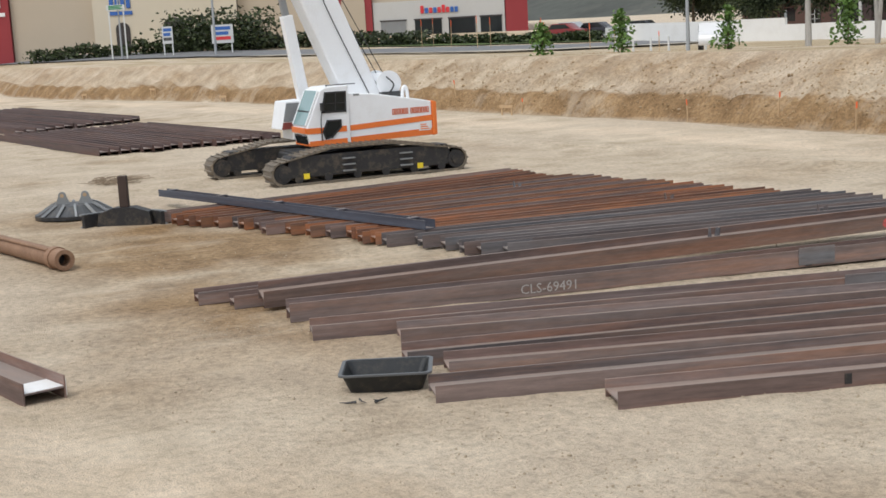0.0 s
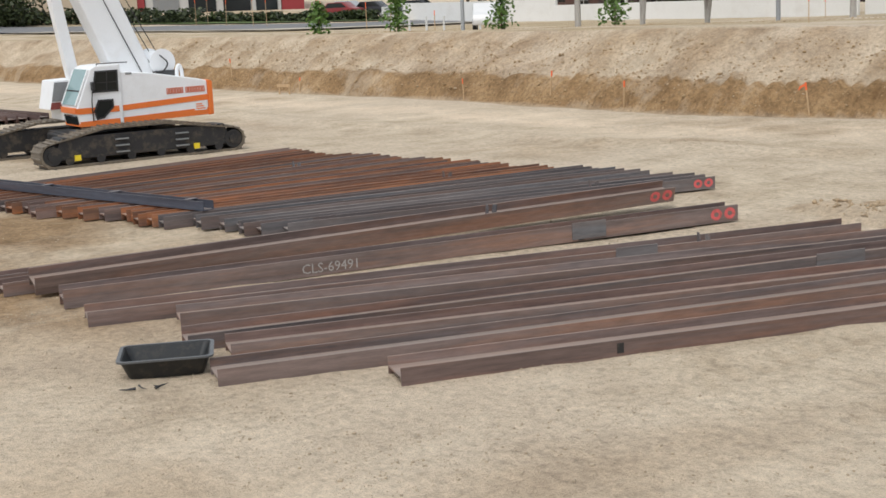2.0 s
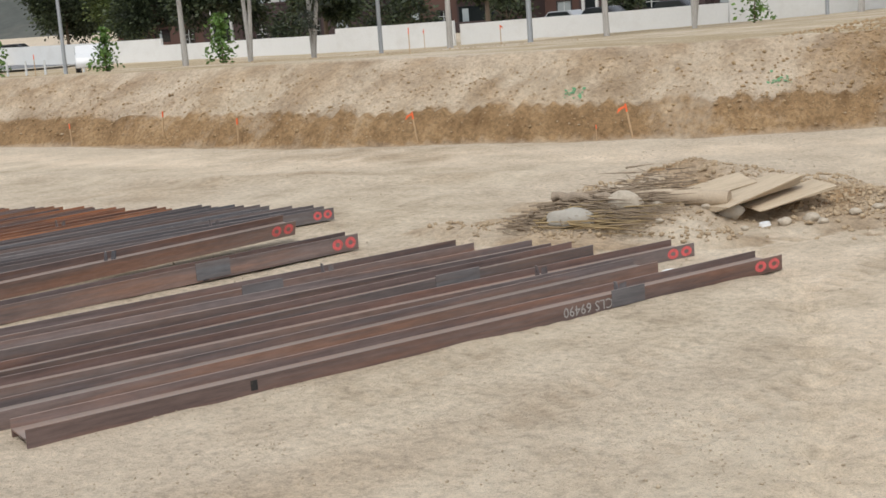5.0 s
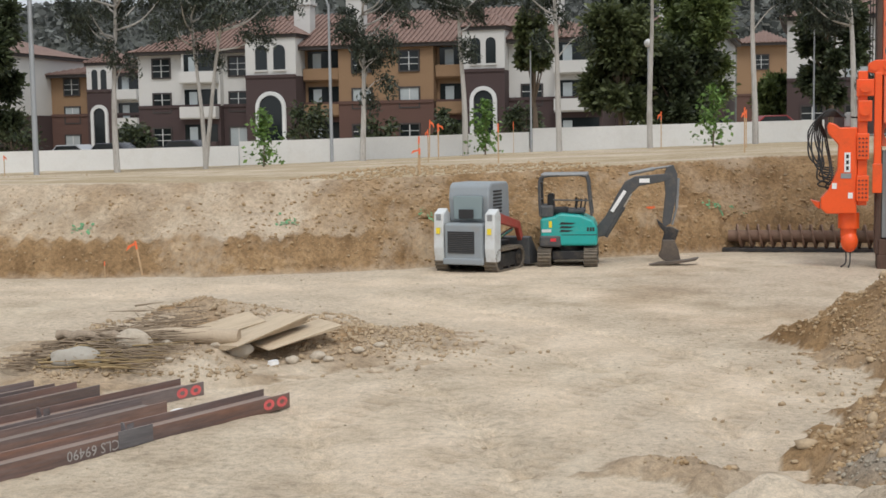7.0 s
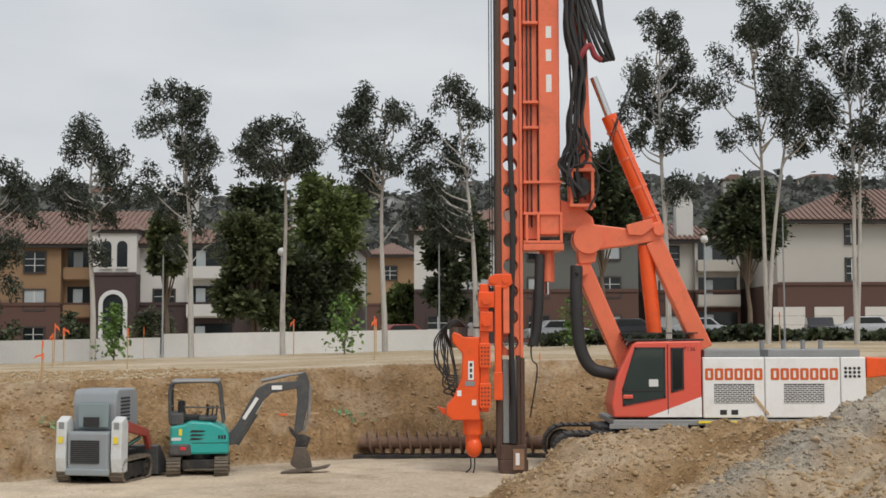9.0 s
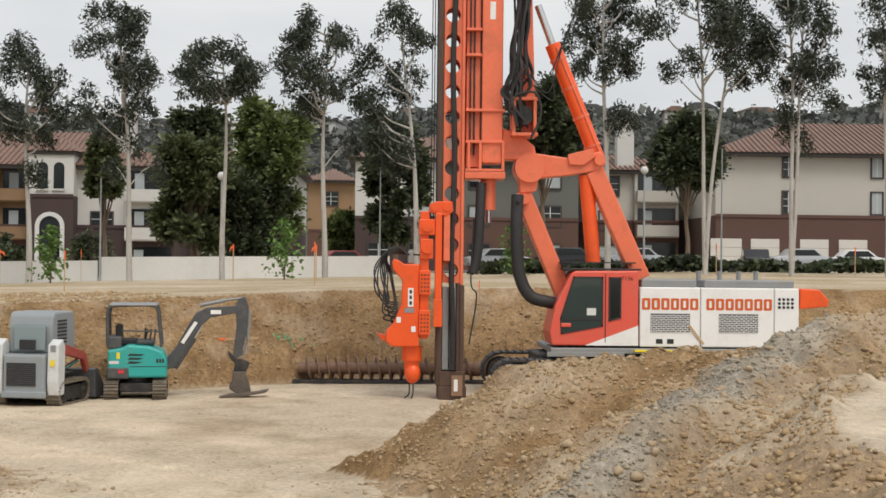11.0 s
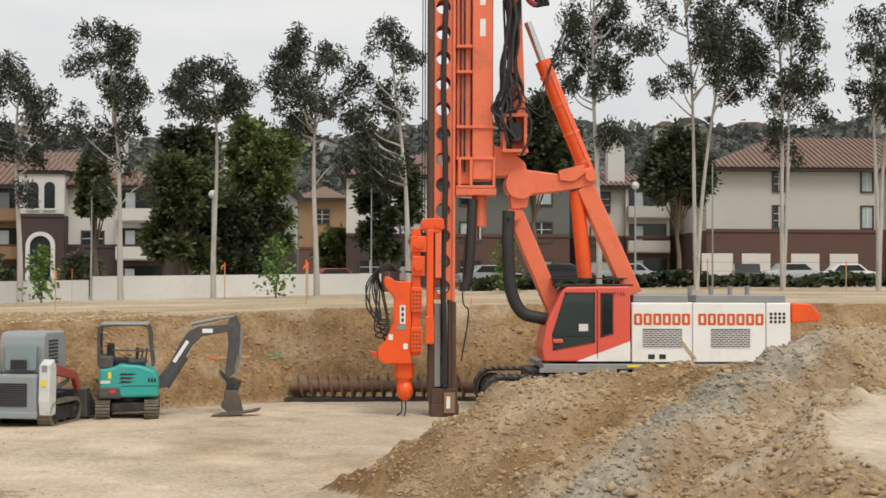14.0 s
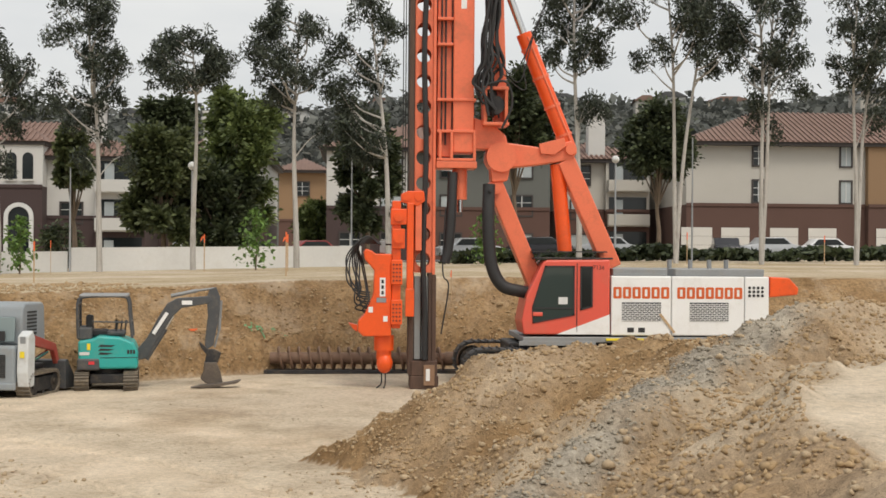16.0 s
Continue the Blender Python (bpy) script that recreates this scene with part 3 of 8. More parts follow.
def height(x, y):
    return float(land(np.array([float(x)]), np.array([float(y)]))[0][0])

# ---- steel beams lying on the pit floor ----
rng = random.Random(7)


def h_section(length, depth=0.30, flange=0.20, t=0.016):
    """A rolled beam on its side: flanges upright, web level; along y from 0."""
    fl, fr, wb = bmesh.new(), bmesh.new(), bmesh.new()
    box(fl, 0, t, 0, length, 0, flange, 0.003)
    box(fr, depth - t, depth, 0, length, 0, flange, 0.003)
    box(wb, t + 0.001, depth - t - 0.001, 0, length, flange / 2 - 0.008, flange / 2 + 0.008)
    return fl, fr, wb


def lay_beam(x0, y0, x1, y1, material, label, group, z=0.0, depth=0.30, flange=0.20, lean=0.0, z1=None):
    """A beam whose near flange foot runs from (x0, y0) to (x1, y1)."""
    a, b = Vector((x0, y0, 0)), Vector((x1, y1, 0))
    length = (b - a).length
    turn = math.degrees(math.atan2(-(x1 - x0), y1 - y0))
    rise = math.degrees(math.atan2((z1 if z1 is not None else z) - z, length))
    ob = empty_thing("steel_pile", pose(x0, y0, z, rise, lean, turn), label, "steel pile", group)
    for name, bm in zip(("flange", "flange", "web"), h_section(length, depth, flange)):
        # depth runs away from the camera: mirror to -x
        for v in bm.verts:
            v.co.x = -v.co.x
        bmesh.ops.reverse_faces(bm, faces=bm.faces[:])
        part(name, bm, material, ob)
    return ob, length


def red_end(ob, length, flange=0.20, run=0.5):
    # two sprayed rings with bare steel showing through
    for k in range(2):
        c = length - run * (0.78 - 0.48 * k)
        zc, ry, rz = flange * 0.52, run * 0.2, flange * 0.36
        bm = bmesh.new()
        for q in range(14):
            a, b = 2 * math.pi * q / 14, 2 * math.pi * (q + 1) / 14
            ring = [(c + ry * f * math.cos(t), zc + rz * f * math.sin(t)) for t, f in ((a, 1.0), (b, 1.0), (b, 0.42), (a, 0.42))]
            bm.faces.new([bm.verts.new((0.0022, p, z)) for p, z in ring])
        bmesh.ops.remove_doubles(bm, verts=bm.verts[:], dist=0.0005)
        part("paint_mark", bm, RED_PAINT, ob, "red sprayed marking")


def stiffener(ob, y, depth=0.30, flange=0.20):
    bm = bmesh.new()
    prism(bm, [(-0.02, flange / 2), (-0.10, flange + 0.10), (-0.14, flange + 0.10), (-0.14, flange / 2)], y, y + 0.015)
    part("stiffener_plate", bm, STEEL_BLUE, ob, "dark welded stiffener plate")
    bm = bmesh.new()
    prism(bm, [(-0.16, flange / 2), (-0.16, flange + 0.06), (-0.27, flange + 0.02), (-0.28, flange / 2)], y + 0.2, y + 0.215)
    part("stiffener_plate", bm, STEEL_BLUE, ob, "dark welded stiffener plate")


def patch_plate(ob, y, run, flange=0.20):
    bm = bmesh.new()
    box(bm, 0.002, 0.016, y, y + run, 0.03, flange + 0.03, 0.004)
    part("splice_plate", bm, STEEL_BLUE, ob, "blue-grey welded splice plate")


def chalk_text(words, ob, y, size, z, flip=False):
    cu = bpy.data.curves.new("chalk_writing", "FONT")
    cu.body, cu.size, cu.extrude, cu.resolution_u = words, size, 0.0008, 2
    tmp = bpy.data.objects.new("chalk_writing", cu)
    me = bpy.data.meshes.new_from_object(tmp)
    bpy.data.objects.remove(tmp)
    me.materials.append(CHALK)
    t = new("chalk_writing", me)
    t.parent = ob
    # letters stand on the flange's outer face, read along +y
    m = Matrix(((0, 0, 1, 0.0035), (1, 0, 0, y), (0, 1, 0, z), (0, 0, 0, 1)))
    if flip:
        m = m @ pose(0, 0, 0, 0, 0, 180)
    t.matrix_local = m
    tagged(t, "white chalk lettering")
    return t


NEAR = "rust-brown steel beam lying on its side on bare earth"
rows_near = [
    (-9.64, 6.59, -6.47, 15.58, True), (-10.85, 5.36, -7.77, 14.75, False), (-11.6, 5.9, -7.90, 16.05, True),
    (-12.25, 5.75, -9.19, 15.58, False), (-13.25, 6.15, -9.85, 15.55, False), (-14.12, 5.43, -11.0, 15.3, False)]
near_beams = []
for i, (a, b, c, d, red) in enumerate(rows_near):
    ob, n = lay_beam(a, b, c, d, RUST_NEAR, NEAR, "near pile of steel beams", -0.02, 0.46, 0.19)
    near_beams.append(ob)
    if red:
        red_end(ob, n, 0.19)
    if i in (0, 2, 5):
        stiffener(ob, n * (0.72 if i == 0 else 0.76), 0.44, 0.19)
chalk_text("CLS 69490", near_beams[0], 6.72, 0.165, 0.15, True)
bm = bmesh.new()
box(bm, 0.002, 0.005, 2.15, 2.22, 0.06, 0.16)
part("burned_slot", bm, BLACK, near_beams[0], "dark burned slot")
patch_plate(near_beams[0], 6.7, 0.5)
patch_plate(near_beams[5], 6.6, 0.6)
patch_plate(near_beams[3], 7.6, 0.7)

MID = "grey-brown steel beam lying askew on bare earth"
for i, (a, b, c, d, z0, z1, lean) in enumerate([(-15.26, 5.59, -13.09, 15.19, 0, 0.0, 0), (-16.1, 5.55, -14.70, 15.5, 0.05, 0.10, 14), (-16.55, 5.3, -15.35, 14.6, 0.0, 0, 0), (-17.15, 5.0, -16.0, 14.4, 0, 0, 0)]):
    ob, n = lay_beam(a, b, c, d, RUST_NEAR, MID, "beams between the piles", z0 - 0.01, 0.34, 0.24 if i < 2 else 0.18, lean, z1)
    if i < 2:
        red_end(ob, n, 0.24)
    if i == 0:
        chalk_text("CLS-69491", ob, 3.0, 0.18, 0.045)
        patch_plate(ob, 7.0, 0.55, 0.24)
        bm = bmesh.new()
        box(bm, 0.002, 0.006, 7.1, 7.2, 0.01, 0.06)
        part("burned_slot", bm, BLACK, ob, "dark burned slot")
    if i == 1:
        stiffener(ob, 6.6, 0.34, 0.24)

FIELD = "rusty steel beam lying in a close row of beams"
COUNT = 27
for i in range(COUNT):
    k = i / (COUNT - 1)
    ax, ay = -17.34 - 8.4 * k, 9.99 - 3.0 * k
    bx, by = -15.45 - 11.0 * k, 17.6 - 2.3 * k
    way = Vector((bx - ax, by - ay, 0)).normalized()
    j0, j1 = rng.uniform(-0.25, 0.35), rng.uniform(-0.3, 0.3)
    orange = 0.30 < k < 0.97 and rng.random() < 0.75
    ob, n = lay_beam(ax + way.x * j0, ay + way.y * j0, bx + way.x * j1, by + way.y * j1, RUST_ORANGE if orange else (STEEL_BLUE if k < 0.35 else RUST_NEAR),
                     FIELD, "long row of steel beams", -0.01 + rng.uniform(0, 0.03), 0.31, 0.21)
    if i in (0, 1):
        red_end(ob, n, 0.21, 0.45)
    if i in (1, 9, 19):
        stiffener(ob, n * 0.72, 0.31, 0.21)

ob = empty_thing("steel_channel", pose(-28.6, 7.75, 0.235, 0, 0, -77.8), "dark navy steel channel laid across the beams", "steel channel")
bm = bmesh.new()
prism(bm, [(-0.11, 0), (0.11, 0), (0.11, 0.15), (0.095, 0.15), (0.095, 0.015), (-0.095, 0.015), (-0.095, 0.15), (-0.11, 0.15)], 0, 9.3)
part("channel_section", bm, STEEL_NAVY, ob)
for k in range(5):
    bm = bmesh.new()
    box(bm, -0.108, 0.108, 0.4 + 2.1 * k, 0.5 + 2.1 * k, 0.151, 0.165, 0.003)
    part("batten_plate", bm, STEEL_NAVY, ob)

FAR = "dark rusty steel beam in a far row of beams"
for i in range(18):
    y = 9.95 + 6.1 * i / 17
    x = -43.8 - 0.9 * i / 17 + rng.uniform(-0.5, 0.5)
    lay_beam(x - 13.6, y - 1.1, x, y, RUST_FAR, FAR, "far row of steel beams", -0.01, 0.34, 0.26)
for i in range(13):
    y = 10.0 + 6.0 * i / 12
    x = -60.5 - 2.5 * i / 12 + rng.uniform(-0.6, 0.6)
    lay_beam(x - 22.0, y - 1.8, x, y, RUST_FAR, FAR, "far row of steel beams", -0.01, 0.42, 0.26)
ob, n = lay_beam(-13.45, 2.47, -16.6, 1.75, RUST_NEAR, "short steel beam with a white-painted end", "", -0.01, 0.45, 0.24)
bm = bmesh.new()
box(bm, -0.44, -0.02, 0.02, 0.42, 0.1285, 0.1325)
part("paint_mark", bm, WHITE, ob, "white paint splash on the web")
bm = bmesh.new()
box(bm, 0.002, 0.006, 0.0, 0.5, 0.03, 0.2)
part("paint_mark", bm, WHITE, ob, "white painted numerals as bars")

# ---- machines ----
def track_shape(n_end, length, h, taper=False):
    """Side outline of a crawler track, as (x, z)."""
    r = h / 2
    pts = []
    if taper:
        r = h * 0.34
        pts = [(length * 0.60, h), (length * 0.30, h)]
    for k in range(n_end + 1):
        a = math.pi / 2 + math.pi * k / n_end
        pts.append((r + r * math.cos(a), r + r * math.sin(a)))
    for k in range(n_end + 1):
        a = -math.pi / 2 + math.pi * k / n_end
        pts.append((length - r + r * math.cos(a), r + r * math.sin(a)))
    return pts


def crawler(parent, x, y, length, width, h, shoe=0.16, label="", body=None, wheels=4, belt_mat=None, taper=False):
    """A crawler track under a machine: side frame, belt of shoes, end wheels and rollers."""
    root = new("crawler_track")
    root.parent = parent
    root.location = (x, y, 0)
    tagged(root, label or "worn steel crawler track")
    body = body or BLACK
    belt_mat = belt_mat or TRACK
    bm = bmesh.new()
    outer = track_shape(10, length, h, taper)
    cx, cz, t = length / 2, h / 2, 0.05
    inn = [((p[0] - cx) * (1 - 2 * t / length) + cx, (p[1] - cz) * (1 - 2 * t / h) + cz) for p in outer]
    n = len(outer)
    vo0 = [bm.verts.new((p[0], 0, p[1])) for p in outer]
    vo1 = [bm.verts.new((p[0], width, p[1])) for p in outer]
    vi0 = [bm.verts.new((p[0], 0, p[1])) for p in inn]
    vi1 = [bm.verts.new((p[0], width, p[1])) for p in inn]
    for i in range(n):
        j = (i + 1) % n
        bm.faces.new((vo0[i], vo0[j], vo1[j], vo1[i]))
        bm.faces.new((vi0[j], vi0[i], vi1[i], vi1[j]))
        bm.faces.new((vo0[j], vo0[i], vi0[i], vi0[j]))
        bm.faces.new((vo1[i], vo1[j], vi1[j], vi1[i]))
    bmesh.ops.recalc_face_normals(bm, faces=bm.faces[:])
    # grouser bars round the belt
    run = [Vector((p[0], p[1])) for p in outer]
    run.append(run[0])
    left = 0.0
    for a, b in zip(run, run[1:]):
        seg = (b - a).length
        if seg < 1e-6:
            continue
        d = (b - a) / seg
        nrm = Vector((-d.y, d.x)) * -1
        s = left
        while s < seg:
            p = a + d * s
            q = [p - d * 0.018, p + d * 0.018, p + d * 0.012 + nrm * -0.035, p - d * 0.012 + nrm * -0.035]
            mid = Vector((cx, cz))
            q = [p - d * 0.02, p + d * 0.02, p + d * 0.014 + (p - Vector((min(max(p.x, h / 2), length - h / 2), cz))).normalized() * 0.035, p - d * 0.014 + (p - Vector((min(max(p.x, h / 2), length - h / 2), cz))).normalized() * 0.035]
            prism(bm, [(v.x, v.y) for v in q], -0.004, width + 0.004)
            s += shoe
        left = s - seg
    tagged(part("shoe_belt", bm, belt_mat, root), kind="stuff")
    bm = bmesh.new()
    k = 0.72
    fr = [(h * 0.55, h * 0.20), (length - h * 0.55, h * 0.20), (length - h * 0.45, h * 0.45), (length - h * 0.6, h * 0.80), (h * 0.6, h * 0.80), (h * 0.45, h * 0.45)]
    prism(bm, fr, 0.05, width - 0.05, 0.02)
    part("side_frame", bm, body, root)
    for ex in ((h * 0.34, length - h * 0.34) if taper else (h / 2, length - h / 2)):
        bm = bmesh.new()
        ez, er = (h * 0.34, 0.26) if taper else (h / 2, 0.36)
        rod(bm, (ex, 0.03, ez), (ex, width - 0.03, ez), h * er, seg=20)
        rod(bm, (ex, 0.0, ez), (ex, 0.04, ez), h * 0.14, seg=12)
        smooth(part("end_wheel", bm, body, root))
    for i in range(wheels):
        wx = h * 0.8 + (length - h * 1.6) * i / max(1, wheels - 1)
        bm = bmesh.new()
        rod(bm, (wx, 0.04, h * 0.17), (wx, width - 0.04, h * 0.17), h * 0.12, seg=12)
        part("roller", bm, body, root)
    return root


def lettering(parent, x, y, z, w, h, counts, material, name="brand_block"):
    """A painted name as plain open blocks, words of the given numbers of blocks."""
    step = w / (sum(counts) + (len(counts) - 1) * 0.7)
    for c in counts:
        for i in range(c):
            x0, x1, t, k = x + step * 0.04, x + step * 0.90, step * 0.29, step * 0.10
            out = [(x0 + k, z), (x1 - k, z), (x1, z + k), (x1, z + h - k), (x1 - k, z + h), (x0 + k, z + h), (x0, z + h - k), (x0, z + k)]
            inn = [(x0 + t + 0.004, z + t * 0.8), (x1 - t - 0.004, z + t * 0.8), (x1 - t, z + t), (x1 - t, z + h - t), (x1 - t - 0.004, z + h - t * 0.8), (x0 + t + 0.004, z + h - t * 0.8), (x0 + t, z + h - t), (x0 + t, z + t)]
            bm = bmesh.new()
            rings = [[bm.verts.new((p[0], d, p[1])) for p in q] for d, q in ((y, out), (y - 0.005, out), (y - 0.005, inn), (y, inn))]
            for a, b in zip(rings, rings[1:]):
                for n in range(8):
                    bm.faces.new((a[n], a[(n + 1) % 8], b[(n + 1) % 8], b[n]))
            bmesh.ops.recalc_face_normals(bm, faces=bm.faces[:])
            part(name, bm, material, parent, "orange painted block of the name")
            x += step
        x += step * 0.7


def text_part(words, parent, m, size, material, name="number_lettering"):
    cu = bpy.data.curves.new(name, "FONT")
    cu.body, cu.size, cu.extrude, cu.resolution_u = words, size, 0.002, 2
    tmp = bpy.data.objects.new(name, cu)
    me = bpy.data.meshes.new_from_object(tmp)
    bpy.data.objects.remove(tmp)
    me.materials.append(material)
    t = new(name, me)
    t.parent = parent
    t.matrix_local = m
    return t


def pane(parent, pts, y, material, rim=None, name="window", thick=0.012, rim_w=0.04, axis="y"):
    """A window: glass outline with a frame round it, proud of the side at y (towards -y)."""
    bm = bmesh.new()
    prism(bm, pts, y - thick, y - 0.003, axis=axis)
    w = part(name, bm, material, parent)
    if rim:
        cx, cz = sum(p[0] for p in pts) / len(pts), sum(p[1] for p in pts) / len(pts)
        bm = bmesh.new()
        n = len(pts)
        for i in range(n):
            a, b = Vector(pts[i]), Vector(pts[(i + 1) % n])
            d = (b - a).normalized()
            o = Vector((-d.y, d.x)) * (rim_w / 2)
            a, b = a - d * rim_w / 2, b + d * rim_w / 2
            prism(bm, [tuple(a + o), tuple(b + o), tuple(b - o), tuple(a - o)], y - thick - 0.008, y - 0.004, axis=axis)
        part("window_frame", bm, rim, w)
    return w


def crawler_crane():
    c = empty_thing("crawler_crane", pose(-29.75, 10.8, 0.0, 0, 0, 86), "white telescopic crawler crane with orange stripes on black crawlers", "crane")
    crawler(c, -0.1, 0.0, 5.1, 0.75, 0.86, 0.15, "dusty crawler track with black side frame", BLACK, 6, None, True)
    crawler(c, -0.8, 3.1, 5.3, 0.75, 0.86, 0.15, "dusty crawler track with black side frame", BLACK, 6, None, True)
    for x in (0.75, 3.7):
        bm = bmesh.new()
        box(bm, x - 0.05, x + 0.09, -0.012, 0.045, 0.14, 0.27, 0.004)
        part("reflector_plate", bm, YELLOW, c, "yellow square marker plate on the crawler")
    for x in (1.7, 3.2):
        for k in range(3):
            bm = bmesh.new()
            box(bm, x, x + 0.32, -0.03, 0.06, 0.24 + k * 0.15, 0.27 + k * 0.15)
            part("step_rung", bm, GREY_STEEL, c)
    bm = bmesh.new()
    box(bm, 0.9, 3.7, 0.7, 2.8, 0.30, 0.62, 0.04)
    for x in (1.0, 3.1):
        box(bm, x, x + 0.55, 0.5, 3.0, 0.22, 0.66, 0.03)
    part("car_body", bm, BLACK, c, "black greasy undercarriage cross beams")
    bm = bmesh.new()
    rod(bm, (2.4, 1.85, 0.60), (2.4, 1.85, 0.86), 0.75, seg=32)
    smooth(part("slewing_ring", bm, DARK_GREY, c))
    # superstructure
    bm = bmesh.new()
    prism(bm, [(2.05, 0.86), (4.35, 0.89), (4.35, 1.74), (4.10, 1.80), (3.45, 1.92), (2.9, 2.02), (2.05, 2.10)], 0.6, 3.0, 0.025)
    house = part("machinery_house", bm, CRANE_WHITE, c, "white painted machinery house")
    bm = bmesh.new()
    prism(bm, [(4.352, 0.88), (4.47, 0.90), (4.47, 1.72), (4.352, 1.76)], 0.55, 3.05, 0.02)
    part("counterweight", bm, STRIPE, c, "orange counterweight edge")
    for z0, z1, z2, z3 in ((0.86, 1.00, 0.90, 1.07), (1.16, 1.29, 1.26, 1.40)):
        bm = bmesh.new()
        prism(bm, [(2.05, z0), (4.35, z2), (4.35, z3), (2.05, z1)], 0.590, 0.5965)
        part("stripe", bm, STRIPE, house, "orange painted stripe")
    lettering(house, 3.28, 0.595, 1.47, 1.0, 0.145, (6, 7), LETTER)
    bm = bmesh.new()
    box(bm, 3.98, 4.3, 0.588, 0.594, 1.02, 1.22)
    part("number_plate_bars", bm, WHITE, house, "small white notice plate")
    bm = bmesh.new()
    for k in range(3):
        box(bm, 4.02, 4.26 - 0.04 * k, 0.583, 0.5875, 1.05 + 0.055 * k, 1.075 + 0.055 * k)
    part("notice_bars", bm, STRIPE, house)
    # cab
    bm = bmesh.new()
    prism(bm, [(1.10, 0.86), (1.02, 1.30), (1.42, 2.20), (1.55, 2.27), (2.15, 2.29), (2.15, 0.86)], 0.56, 1.75, 0.03)
    cab = part("cab", bm, CRANE_WHITE, c, "white operator's cab")
    pane(cab, [(1.54, 2.13), (2.06, 2.13), (2.04, 1.66), (1.44, 1.66)], 0.558, GLASS_DARK, RUBBER)
    pane(cab, [(1.50, 1.02), (1.44, 1.20), (1.56, 1.45), (1.90, 1.45), (1.90, 1.28), (1.66, 1.05)], 0.558, GLASS_DARK, RUBBER)
    w = bmesh.new()
    a, b = Vector((1.03, 1.36)), Vector((1.40, 2.18))
    d = (b - a).normalized()
    o = Vector((-d.y, d.x)) * 0.02
    prism(w, [tuple(a + o), tuple(b + o), tuple(b - o * 0.2), tuple(a - o * 0.2)], 0.64, 1.68)
    ws = part("windscreen", w, glass_material("pale_cab_glass", (0.22, 0.34, 0.35), 0.04), cab, "greenish front windscreen")
    for y in (0.62, 1.66):
        bm = bmesh.new()
        prism(bm, [tuple(a + o * 1.6), tuple(b + o * 1.6), tuple(b), tuple(a)], y - 0.03, y + 0.03)
        part("window_frame", bm, CRANE_WHITE, ws)
    bm = bmesh.new()
    m0 = a + (b - a) * 0.38
    prism(bm, [tuple(m0 + o * 1.5), tuple(m0 + d * 0.03 + o * 1.5), tuple(m0 + d * 0.03), tuple(m0)], 0.66, 1.66)
    part("wiper_bar", bm, RUBBER, ws)
    bm = bmesh.new()
    prism(bm, [(1.075, 0.90), (1.03, 1.10), (1.045, 1.13), (1.10, 0.90)], 0.68, 1.62)
    part("lower_window", bm, GLASS_DARK, cab)
    bm = bmesh.new()
    prism(bm, [(1.03, 1.16), (1.0, 1.30), (2.05, 1.30), (2.05, 1.16)], 0.548, 0.556)
    prism(bm, [(1.09, 0.86), (1.07, 0.98), (2.05, 1.0), (2.05, 0.86)], 0.548, 0.556)
    part("stripe", bm, STRIPE, cab, "orange painted stripe")
    bm = bmesh.new()
    prism(bm, [(1.0, 1.17), (0.985, 1.31), (1.03, 1.31), (1.05, 1.17)], 0.6, 1.72)
    prism(bm, [(1.085, 0.86), (1.075, 0.93), (1.11, 0.93), (1.12, 0.86)], 0.6, 1.72)
    part("front_stripe", bm, STRIPE, cab)
    bm = bmesh.new()
    tube(bm, curve_pts([(1.40, 0.545, 0.98), (1.38, 0.50, 1.4), (1.42, 0.53, 1.68)], 5), 0.014, 6)
    part("grab_rail", bm, RUBBER, cab)
    bm = bmesh.new()
    box(bm, 1.38, 1.46, 0.40, 0.53, 1.70, 1.90, 0.02)
    part("mirror", bm, RUBBER, cab)
    for pts in ([(1.80, 2.13), (1.825, 2.13), (1.79, 1.66), (1.765, 1.66)], [(1.56, 1.88), (2.05, 1.88), (2.05, 1.86), (1.55, 1.86)]):
        bm = bmesh.new()
        prism(bm, pts, 0.538, 0.545)
        part("window_bar", bm, RUBBER, cab)
    bm = bmesh.new()
    rod(bm, (1.60, 0.60, 2.31), (2.35, 0.60, 2.31), 0.012, seg=6)
    rod(bm, (1.60, 0.60, 2.27), (1.60, 0.60, 2.32), 0.012, seg=6)
    part("roof_rail", bm, BLACK, cab)
    bm = bmesh.new()
    box(bm, 2.28, 2.44, 0.592, 0.598, 2.01, 2.06)
    part("cab_sticker", bm, GREY_STEEL, house)
    # far-side box with grey window
    bm = bmesh.new()
    prism(bm, [(0.80, 1.22), (0.95, 1.92), (1.5, 1.94), (1.5, 0.95), (1.1, 0.95), (1.1, 1.22)], 1.95, 2.9, 0.02)
    sidebox = part("side_enclosure", bm, CRANE_WHITE, c)
    bm = bmesh.new()
    prism(bm, [(0.86, 1.42), (0.965, 1.88), (1.45, 1.88), (1.45, 1.42)], 1.935, 1.947)
    part("mesh_panel", bm, GREY_STEEL, sidebox, "grey mesh side panel")
    bm = bmesh.new()
    prism(bm, [(0.81, 1.23), (0.85, 1.40), (1.45, 1.40), (1.45, 1.23)], 1.935, 1.947)
    part("stripe", bm, plain("maroon_paint", (0.25, 0.06, 0.05)), sidebox)
    # boom, in two sections
    a, b = Vector((2.95, 1.85, 1.75)), Vector((1.45, 1.85, 5.4))
    bm = bmesh.new()
    beam(bm, a, b, 0.75, 0.92, 0.05)
    boom = part("boom", bm, CRANE_WHITE, c, "white telescopic box boom")
    bm = bmesh.new()
